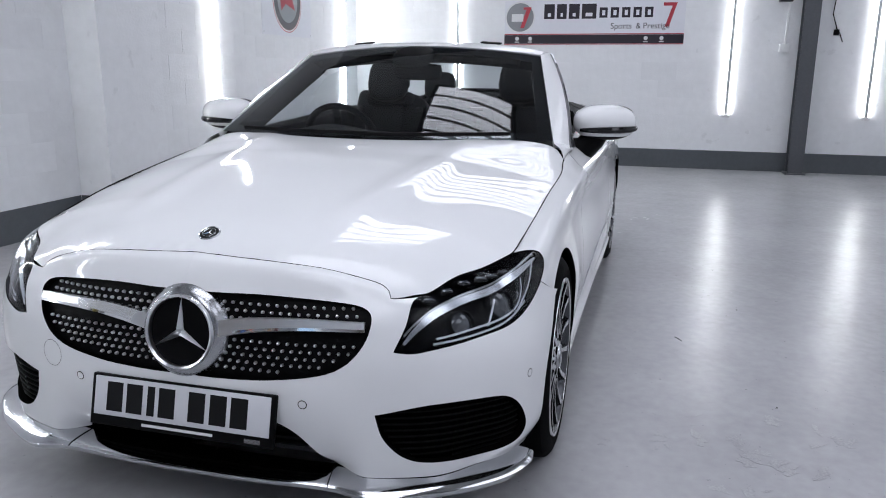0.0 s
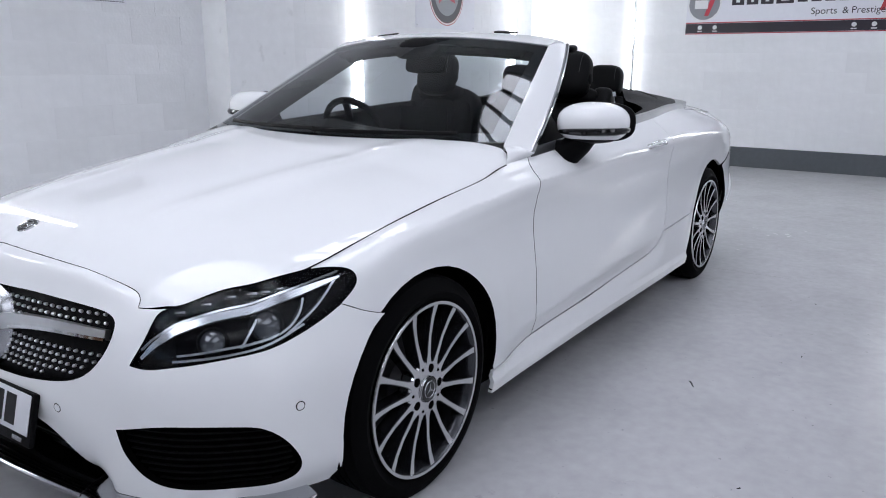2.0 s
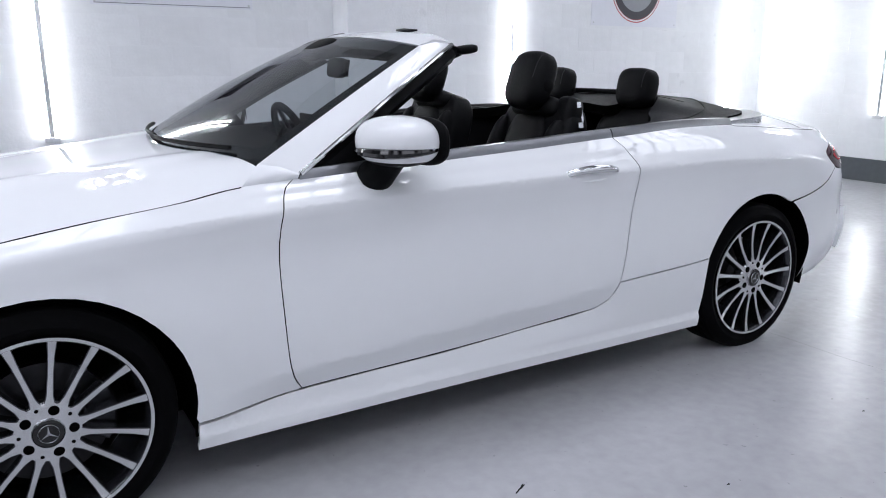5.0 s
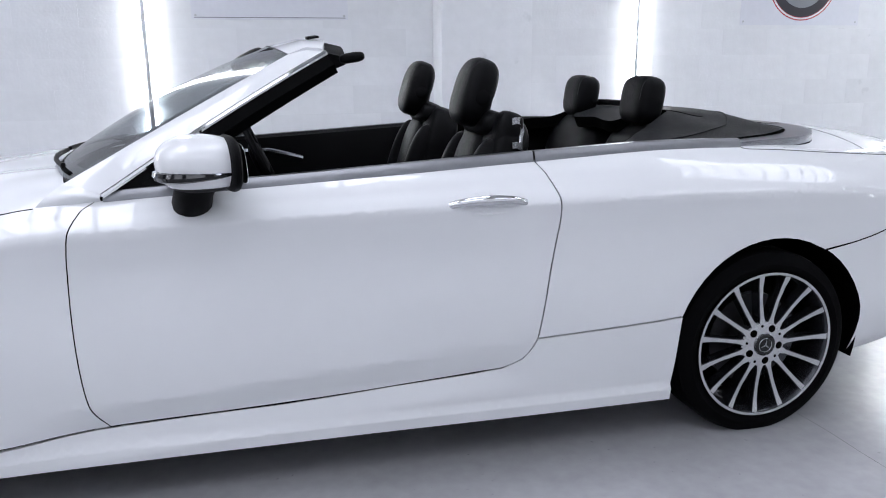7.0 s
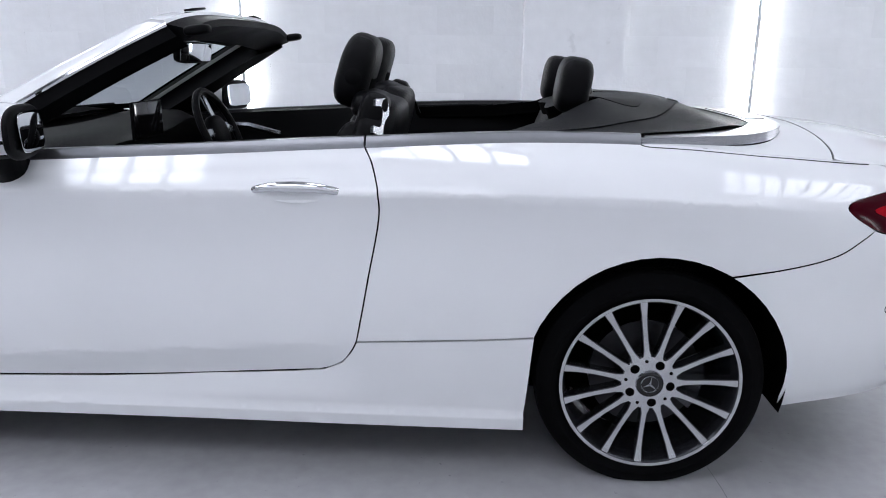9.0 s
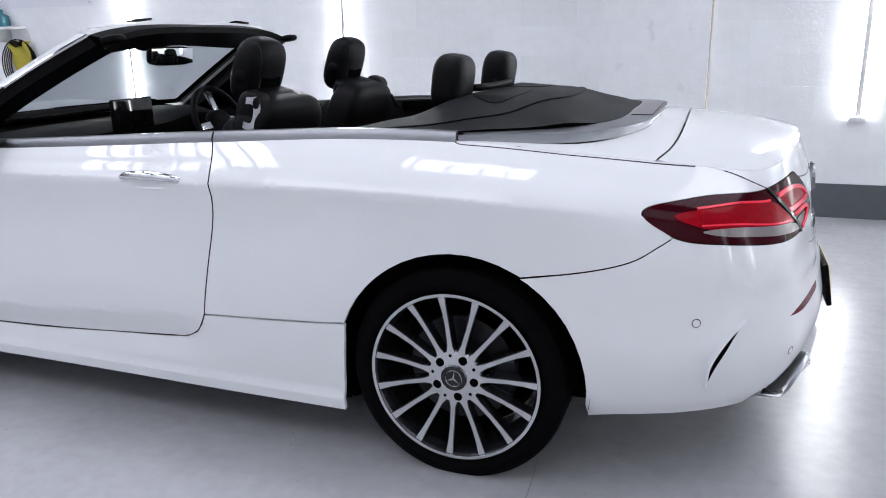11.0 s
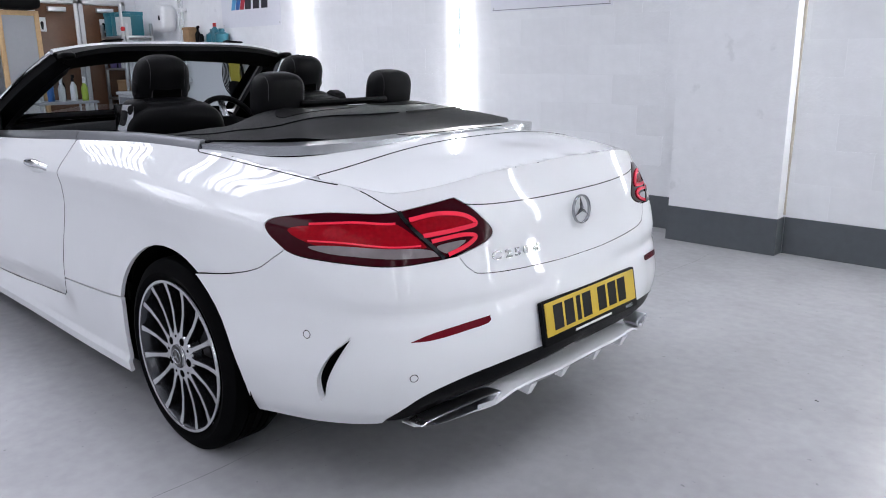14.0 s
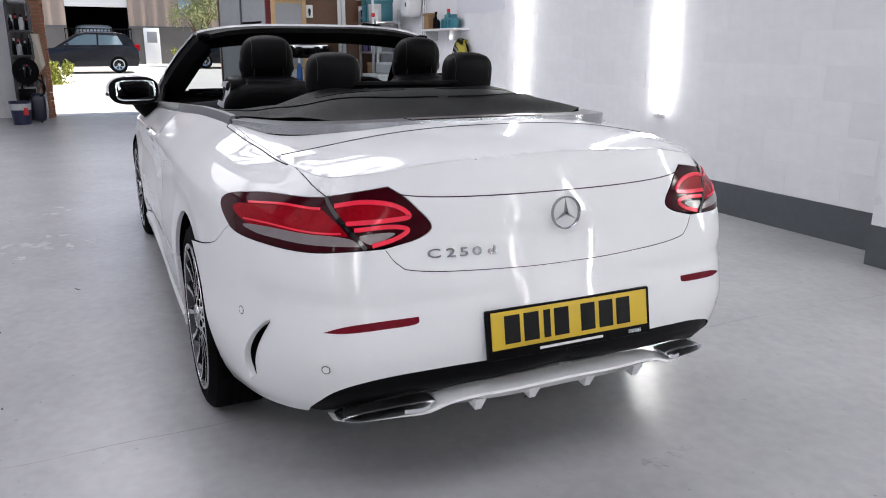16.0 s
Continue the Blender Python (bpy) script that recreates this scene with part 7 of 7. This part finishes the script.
for k in range(6):
    part("loop", tube(bmesh.new(), [(10.50 - 0.008 * k, 1.98 + (0.10 + 0.018 * k) * math.cos(a), 0.86 + (0.12 + 0.018 * k) * math.sin(a)) for a in np.linspace(0, 2 * math.pi, 25)[:-1]], 0.012, 7, True), BLACK, loops)
carton("wire_basket", "wire basket of bottles on the small rack", 10.75, 2.0, 1.95, 0.3, 0.26, 0.15, GREYP, ALUMINIUM, "basket")
cl = new("hanging_cloth")
tagged(cl, "beige cloth hanging from the small rack", "cloth")
pts = [[(10.52 + 0.03 * math.sin(8 * a + 2 * b), 1.72 + 0.14 * a - 0.04 * b, 1.45 - 0.62 * b * (0.8 + 0.3 * a)) for a in np.linspace(0, 1, 10)] for b in np.linspace(0, 1, 9)]
part("fold", loft(bmesh.new(), pts, False, False), BEIGE, cl)
part("edge", tube(bmesh.new(), pts[0], 0.01, 6), BEIGE, cl)
buck = new("wash_bucket")
tagged(buck, "clear and dark blue bucket with a red label", "bucket")
part("shell", lathe(bmesh.new(), [(0.0, 0.0), (0.13, 0.0), (0.16, 0.34), (0.17, 0.35), (0.17, 0.38), (0.155, 0.38), (0.12, 0.02)], 28, pose(10.35, 2.12, 0)), material("navy_plastic", (0.012, 0.015, 0.05), 0.4, vary=0.08), buck)
part("upper_band", lathe(bmesh.new(), [(0.153, 0.24), (0.165, 0.35), (0.172, 0.35)], 28, pose(10.35, 2.12, 0)), CLEAR_P, buck)
part("label_patch", box(bmesh.new(), -0.05, -0.004, 0, 0.05, 0.004, 0.12, 0.002, pose(10.20, 2.05, 0.16, 0, 0, 65)), RED_P, buck)
pw = new("pressure_washer")
tagged(pw, "dark pressure washer with a coiled hose", "pressure washer")
part("body", pillow(0.16, 0.14, 0.24, pose(10.62, 1.86, 0.26), 3.2), material("dark_blue_plastic", (0.01, 0.012, 0.03), 0.4, vary=0.1), pw)
for k in range(4):
    part("hose", tube(bmesh.new(), [(10.5 + 0.02 * k, 1.9 + 0.17 * math.cos(a), 0.58 + 0.16 * math.sin(a)) for a in np.linspace(0, 2 * math.pi, 25)[:-1]], 0.014, 7, True), BLACK, pw)
part("handle", tube(bmesh.new(), [(10.7, 1.76, 0.4), (10.7, 1.76, 0.78), (10.7, 1.98, 0.78), (10.7, 1.98, 0.4)], 0.014, 8), BLACK, pw)
part("lance", tube(bmesh.new(), [(10.40, 1.74, 0.05), (10.62, 1.72, 0.75)], 0.012, 7), GREYP, pw)

# ---- the yard outside ----
yard = material("sunlit_concrete", (0.60, 0.59, 0.57), 0.85, vary=0.12, scale=1.2, bump=0.3, bump_scale=30)
SLOPE = 0.022


def ground_z(x):
    return max(0.0, min(SLOPE * (x - 12.2), 1.15)) - 0.012


xs = [FRONT + 0.1, 12.2, 16, 20, 25, 30, 36, 41, 80, 400]
gv = [(x, y, ground_z(x)) for x in xs for y in (-400, -30, 30, 400)]
gf = [(4 * i + j, 4 * i + 4 + j, 4 * i + 5 + j, 4 * i + j + 1) for i in range(len(xs) - 1) for j in range(3)]
tagged(mesh_object("ground", gv, gf, yard, None, "pale sunlit concrete yard sloping gently up"), kind="structure")
CLAD = material("brown_cladding", (0.29, 0.225, 0.19), 0.55, 0.1, vary=0.06, scale=2)
GREYBRICK = material("grey_brick_wall", (0.13, 0.12, 0.115), 0.85, vary=0.15, scale=5, bump=0.4)
FX, FZ = 35.0, 0.48
fac = new("warehouse")
tagged(fac, "brown clad warehouse with a dark open bay across the yard", "building")
for y0, y1 in ((-16, -1.12), (1.48, 16)):
    part("brick_wall", box(bmesh.new(), FX, y0, FZ - 0.3, FX + 0.3, y1, 2.15), GREYBRICK, fac)
    n = int((y1 - y0) / 0.13)
    line = [(FX - (0.05 if k % 4 in (1, 2) else 0.0), y0 + (y1 - y0) * k / n) for k in range(n + 1)]
    part("cladding", loft(bmesh.new(), [[(x, y, 2.15) for x, y in line], [(x, y, 7.5) for x, y in line]], False, False), CLAD, fac)
    part("coping", box(bmesh.new(), FX - 0.06, y0, 2.12, FX + 0.3, y1, 2.19), STEEL_GREY, fac)
part("bay_head", box(bmesh.new(), FX - 0.02, -1.12, 3.02, FX + 0.3, 1.48, 7.5), FRAME_W, fac)
# the bay's inner faces are black, its shade put into their colour
part("bay_back", box(bmesh.new(), FX + 5.0, -3.5, FZ - 0.3, FX + 5.1, 3.5, 4.2), LINER_SHADE, fac)
part("bay_side", box(bmesh.new(), FX + 0.3, -1.3, FZ - 0.3, FX + 5.0, -1.12, 4.2), LINER_SHADE, fac)
part("bay_side", box(bmesh.new(), FX + 0.3, 1.48, FZ - 0.3, FX + 5.0, 1.66, 4.2), LINER_SHADE, fac)
part("bay_roof", box(bmesh.new(), FX + 0.3, -1.3, 4.2, FX + 5.1, 1.66, 4.3), LINER_SHADE, fac)
part("roof", box(bmesh.new(), FX, -16, 7.5, FX + 14, 16, 7.7), STEEL_GREY, fac)
win = part("window", box(bmesh.new(), FX - 0.05, -4.6, 2.75, FX + 0.05, -3.3, 3.7, 0.01), STEEL_GREY, fac)
for y in (-4.55, -3.93):
    part("pane", box(bmesh.new(), FX - 0.07, y, 2.8, FX - 0.05, y + 0.58, 3.65), material("dull_window", (0.20, 0.26, 0.30), 0.1, vary=0.1), win)
door = part("door", box(bmesh.new(), FX - 0.06, -2.42, FZ, FX + 0.02, -1.72, 2.14, 0.01), WHITE_PLASTIC, fac)
part("door_window", box(bmesh.new(), FX - 0.075, -2.30, 1.45, FX - 0.06, -1.86, 1.95, 0.003), GREYP, door)
rail = new("railing")
tagged(rail, "black metal railing across the open bay", "railing")
part("top_rail", box(bmesh.new(), FX - 0.25, -1.2, 2.02, FX - 0.2, 1.6, 2.07), BLACK, rail)
part("low_rail", box(bmesh.new(), FX - 0.25, -1.2, FZ + 0.15, FX - 0.2, 1.6, FZ + 0.2), BLACK, rail)
for k in range(20):
    y = -1.18 + 0.145 * k
    part("baluster", box(bmesh.new(), FX - 0.24, y - 0.018, FZ, FX - 0.21, y + 0.018, 2.03), BLACK, rail)


def hatchback():
    """A small dark hatchback, facing +y, its wheels on z = 0, centred on the origin."""
    h = new("parked_hatchback")
    tagged(h, "dark blue-black parked hatchback with silver wheels", "car", "parked cars")
    DK = material("dark_car_paint", (0.004, 0.005, 0.010), 0.25, 0.0, 0.15, vary=0.03, spec=0.25)
    L, W = 1.98, 0.82
    low = [(-1.98, 0.45), (-1.96, 0.85), (-1.80, 1.0), (-1.0, 0.98), (0.2, 0.95), (0.75, 0.93), (1.6, 0.80), (1.92, 0.62), (1.98, 0.45), (1.9, 0.22), (-1.9, 0.24)]
    rings = []
    for x, f in ((-W, 0.93), (-W * 0.96, 0.985), (-W * 0.6, 1.0), (W * 0.6, 1.0), (W * 0.96, 0.985), (W, 0.93)):
        rings.append([(x, y * f, 0.5 + (z - 0.5) * f) for y, z in low])
    part("body", loft(bmesh.new(), rings), DK, h)
    top = [(-1.86, 0.97), (-1.55, 1.38), (-1.2, 1.45), (-0.2, 1.455), (0.15, 1.38), (0.85, 0.93)]
    part("cabin", loft(bmesh.new(), [[(x, y * f - 0.02, z - d) for y, z in top] for x, f, d in ((-0.76, 1.0, 0.02), (-0.62, 0.985, 0.0), (0.62, 0.985, 0.0), (0.76, 1.0, 0.02))]), DK, h)
    TG = material("tinted_glass", (0.10, 0.16, 0.20), 0.05, 0.3, 1.0, vary=0.15, scale=8)
    for s in (-1, 1):
        for poly in ([(-1.42, 1.0), (-1.25, 1.32), (-0.62, 1.36), (-0.60, 1.0)], [(-0.54, 1.0), (-0.56, 1.36), (-0.15, 1.36), (0.10, 1.28), (0.55, 0.99)]):
            part("side_window", loft(bmesh.new(), [[(s * 0.768, y, z) for y, z in poly], [(s * 0.778, y, z) for y, z in poly]]), TG, h)
        part("tail_lamp", box(bmesh.new(), s * 0.70 - 0.09, -2.0, 0.80, s * 0.70 + 0.09, -1.80, 1.02, 0.02), LENS_RED, h)
        part("head_lamp", box(bmesh.new(), s * 0.62 - 0.16, 1.72, 0.62, s * 0.62 + 0.16, 1.90, 0.78, 0.03), LAMP_GREY, h)
        part("wing_mirror", pillow(0.09, 0.05, 0.06, pose(s * 0.90, 0.42, 1.0), 3), DK, h)
        for y in (-1.22, 1.24):
            m = pose(s * 0.80, y, 0.30, 0, 90 * s, 0)
            wh = part("wheel", lathe(bmesh.new(), [(0.19, 0.02), (0.2, 0.03), (0.29, 0.025), (0.302, 0.0), (0.302, -0.14), (0.19, -0.16)], 32, m), RUBBER, h)
            part("rim", lathe(bmesh.new(), [(0.0, 0.03), (0.05, 0.03), (0.06, 0.012), (0.165, 0.018), (0.2, 0.03)], 32, m), SATIN, wh)
            # black plates on the rim stand in for the shaded gaps between spokes
            for k in range(7):
                part("rim_gap", prism(bmesh.new(), [(0.07, -0.012), (0.155, -0.034), (0.155, 0.034), (0.07, 0.012)], 0.014, 0.020, m @ pose(0, 0, 0, 0, 0, 360 / 7 * k)), LINER_SHADE, wh)
    part("rear_window", loft(bmesh.new(), [[(x, y, z) for y, z in ((-1.84, 1.02), (-1.60, 1.36))] for x in (-0.6, 0.6)], False, False), TG, h)
    return h


hb = hatchback()
hb.matrix_basis = pose(27.5, 1.05, ground_z(27.5), 0, 0, 0)
copy_thing(hb, pose(30.5, -4.9, ground_z(30.5), 0, 0, 0))
van = new("white_van")
tagged(van, "white van standing inside the dark bay", "van")
part("body", pillow(2.0, 0.85, 0.8, pose(FX + 2.8, 0.35, FZ + 1.0), 6), WHITE_PLASTIC, van)
part("windscreen", box(bmesh.new(), FX + 0.75, -0.3, FZ + 1.0, FX + 0.85, 1.0, FZ + 1.5, 0.03), GREYP, van)


def leafy(name, label, cat, x, y, z, r, count, leaf, mats, trunk=0.0, seed=1):
    """A crown of many small leaf blades, over a trunk with limbs if it has one."""
    t = new(name)
    tagged(t, label, cat)
    rg = random.Random(seed)
    if trunk:
        part("trunk", tube(bmesh.new(), [(x, y, z), (x + 0.05, y, z + trunk * 0.5), (x, y + 0.08, z + trunk)], [0.11, 0.08, 0.05], 8), BROWN, t)
        for k in range(6):
            a = k * 1.05
            part("limb", tube(bmesh.new(), [(x, y + 0.05, z + trunk * 0.75), (x + r * 0.6 * math.cos(a), y + r * 0.6 * math.sin(a), z + trunk + r * (0.2 + 0.1 * k))], [0.045, 0.012], 6), BROWN, t)
    verts, faces = [], []
    clumps = [(rg.gauss(0, 0.45), rg.gauss(0, 0.45), rg.gauss(0, 0.4)) for _ in range(26)]
    for _ in range(count):
        c = rg.choice(clumps)
        p = Vector((c[0] + rg.gauss(0, 0.16), c[1] + rg.gauss(0, 0.16), c[2] + rg.gauss(0, 0.14)))
        p = Vector((x, y, z + trunk + r * 0.75)) + p * r
        m = Euler((rg.uniform(0, 6), rg.uniform(0, 6), rg.uniform(0, 6))).to_matrix()
        o = len(verts)
        verts += [p + m @ Vector(q) * leaf for q in ((-1, 0, 0), (0, -0.45, 0.1), (1, 0, 0), (0, 0.45, 0.1))]
        faces.append((o, o + 1, o + 2, o + 3))
    tagged(mesh_object("crown", verts, faces, mats, t), kind="stuff")
    return t


LEAF = material("yellow_green_leaves", (0.24, 0.26, 0.03), 0.6, vary=0.3, scale=8)
LEAF2 = material("pale_green_leaves", (0.22, 0.24, 0.10), 0.6, vary=0.3, scale=8)
leafy("bush", "yellow-green bush at the edge of the yard", "bush", 21.5, 2.05, ground_z(21.5) - 0.22, 0.52, 3200, 0.055, LEAF, 0.0, 3)
leafy("young_tree", "young pale green tree in front of the warehouse", "tree", 31.8, -3.9, ground_z(31.8), 1.0, 2400, 0.07, LEAF2, 1.6, 5)
hedge = leafy("bush", "low green bush by the warehouse wall", "bush", 33.8, -3.6, ground_z(33.8) - 0.1, 0.6, 900, 0.06, LEAF, 0.0, 8)

# ---- marks on the floor ----
SCUFF = material("worn_floor_paint", (0.34, 0.34, 0.35), 0.7, vary=0.25, scale=30)
rng = random.Random(5)


def blotch(bm, x, y, r, turn, flatness, low, high):
    """A thin flat patch with a ragged outline."""
    ring, n = [], 26
    ph = [rng.uniform(0, 6.3) for _ in range(4)]
    for i in range(n):
        a = 2 * math.pi * i / n
        q = r * (0.62 + 0.22 * math.sin(2 * a + ph[0]) + 0.16 * math.sin(3 * a + ph[1]) + 0.13 * math.sin(5 * a + ph[2]) + 0.10 * math.sin(9 * a + ph[3]) + rng.uniform(-0.06, 0.06))
        px, py = q * math.cos(a), q * flatness * math.sin(a)
        ring.append((x + px * math.cos(turn) - py * math.sin(turn), y + px * math.sin(turn) + py * math.cos(turn)))
    prism(bm, ring, low, high)


bm = bmesh.new()
for cx, cy, n_, spread, size in ((1.33, 1.58, 9, 0.09, 0.055), (1.12, 1.78, 7, 0.08, 0.05), (1.32, 1.22, 4, 0.03, 0.04), (1.34, 1.04, 2, 0.02, 0.02), (1.05, 1.36, 3, 0.04, 0.018), (2.47, 1.43, 4, 0.08, 0.05), (1.63, 1.48, 3, 0.05, 0.045),
                                 (-2.42, -0.40, 5, 0.06, 0.035), (-2.82, 0.13, 2, 0.03, 0.03), (-2.99, 1.0, 6, 0.10, 0.04), (-2.37, 1.0, 3, 0.07, 0.02), (-0.9, 1.9, 3, 0.3, 0.012), (0.6, 2.0, 4, 0.4, 0.010), (-3.4, -1.2, 4, 0.5, 0.012)):
    for k in range(n_):
        blotch(bm, cx + rng.gauss(0, spread), cy + rng.gauss(0, spread), size * rng.uniform(0.5, 1.3), rng.uniform(0, 6.3), rng.uniform(0.35, 0.8), 0.0001, 0.0004 + 0.00006 * k)
tagged(part("floor_scuffs", bm, SCUFF, None, "", False), "darker patches where the floor paint has worn", "worn patches", kind="stuff")
bm = bmesh.new()
blotch(bm, 0.21, 1.306, 0.034, 0.5, 0.22, 0.0002, 0.0012)
for x, y in ((-0.35, 1.62), (1.7, 1.75), (-1.2, 1.55), (2.2, 1.75), (-1.9, -0.2), (-2.9, -0.9), (0.9, 1.65)):
    blotch(bm, x, y, 0.009, rng.uniform(0, 6), 0.6, 0.0002, 0.0012)
tagged(part("dirt_flakes", bm, BLACK, None, "", False), "small dark flakes of dirt on the floor", "dirt", kind="stuff")
# the slab's joint, a thin dark line right across under the rear wheels
joint, top = bmesh.new(), []
for k in range(120):
    y = -2.98 + 6.0 * k / 119
    x = -1.64 + 0.012 * math.sin(3.1 * y) + 0.006 * math.sin(11 * y + 1) + 0.22 * max(0.0, (y - 1.4) / 1.6) ** 1.5
    w = 0.0010 + 0.0006 * math.sin(7 * y) + rng.uniform(-0.0003, 0.0003)
    top.append([(x - w, y, 0.0006), (x + w, y, 0.0006)])
loft(joint, top, False, False)
tagged(part("floor_joint", joint, material("joint_dirt", (0.18, 0.18, 0.185), 0.9, vary=0.4, scale=20), None, "", False), "thin dark joint line across the concrete floor", kind="structure")
bead, line = bmesh.new(), []
tube(bead, [(-1.984, RIGHT + 0.004, z) for z in np.linspace(0.26, 3.2, 20)], [0.010 + 0.004 * math.sin(5 * k) for k in range(20)], 6)
tagged(part("trim_sealant", bead, material("aged_sealant", (0.52, 0.47, 0.40), 0.7, vary=0.2, scale=10), None), "aged beige sealant in the corner of the pilaster", kind="structure")

# ---- blocks of the walls ----
BLOCK_L, BLOCK_H, JOINT = 0.45, 0.225, 0.0025
n_ = WALL.node_tree.nodes
info, shade = n_.new("ShaderNodeObjectInfo"), n_.new("ShaderNodeMapRange")
shade.inputs[3].default_value, shade.inputs[4].default_value = 0.97, 1.02
tone = n_.new("ShaderNodeVectorMath")
tone.operation = "SCALE"
base = n_["Principled BSDF"].inputs["Base Color"]
WALL.node_tree.links.new(info.outputs["Random"], shade.inputs[0])
WALL.node_tree.links.new(base.links[0].from_socket, tone.inputs[0])
WALL.node_tree.links.new(shade.outputs[0], tone.inputs["Scale"])
WALL.node_tree.links.new(tone.outputs[0], base)
block_mesh = {}


def block_wall(wall, m, long, near):
    """Courses of blocks over a wall; m takes along, out of the wall and up. near: the stretch whose blocks are single pieces."""
    rng, rest = random.Random(int(long * 10)), bmesh.new()
    for row in range(int((CEIL - 0.25) / BLOCK_H)):
        z0 = 0.25 + row * BLOCK_H
        for k in range(-1, int(long / BLOCK_L) + 1):
            a0 = max(0.0, k * BLOCK_L + (row % 2) * BLOCK_L / 2)
            a1 = min(long, (k + 1) * BLOCK_L + (row % 2) * BLOCK_L / 2)
            if a1 - a0 < 0.05:
                continue
            d = rng.uniform(0.0010, 0.0016)
            worn_joint = 0.007 if rng.random() < 0.16 else 0.0
            wide = round(a1 - a0, 3)
            if near[0] < a0 < near[1] and z0 < near[2]:
                if (wide, worn_joint) not in block_mesh:
                    tmp = part("block", box(bmesh.new(), 0, -0.004, worn_joint, wide - JOINT, 0.0, BLOCK_H - JOINT, 0.0), WALL, None, "", False)
                    block_mesh[wide, worn_joint] = tmp.data
                    bpy.data.objects.remove(tmp)
                ob = new("block", block_mesh[wide, worn_joint])
                ob.parent = wall
                ob.matrix_basis = m @ pose(a0, d, z0)
            else:
                box(rest, a0, 0.0, z0 + worn_joint, a1 - JOINT, d, z0 + BLOCK_H - JOINT, 0.0, m)
    part("blocks_far", rest, WALL, wall, "", False)


block_wall(bpy.data.objects["wall_right"], pose(BACK + 0.002, RIGHT, 0), 4.76, (1.2, 4.8, 2.7))
block_wall(bpy.data.objects["wall_right_deep"], pose(-1.215, DEEP, 0), 8.4, (0.0, 4.2, 2.7))
block_wall(bpy.data.objects["wall_back"], pose(BACK, LEFT, 0, 0, 0, -90), LEFT - RIGHT, (3.6, 8.6, 2.7))
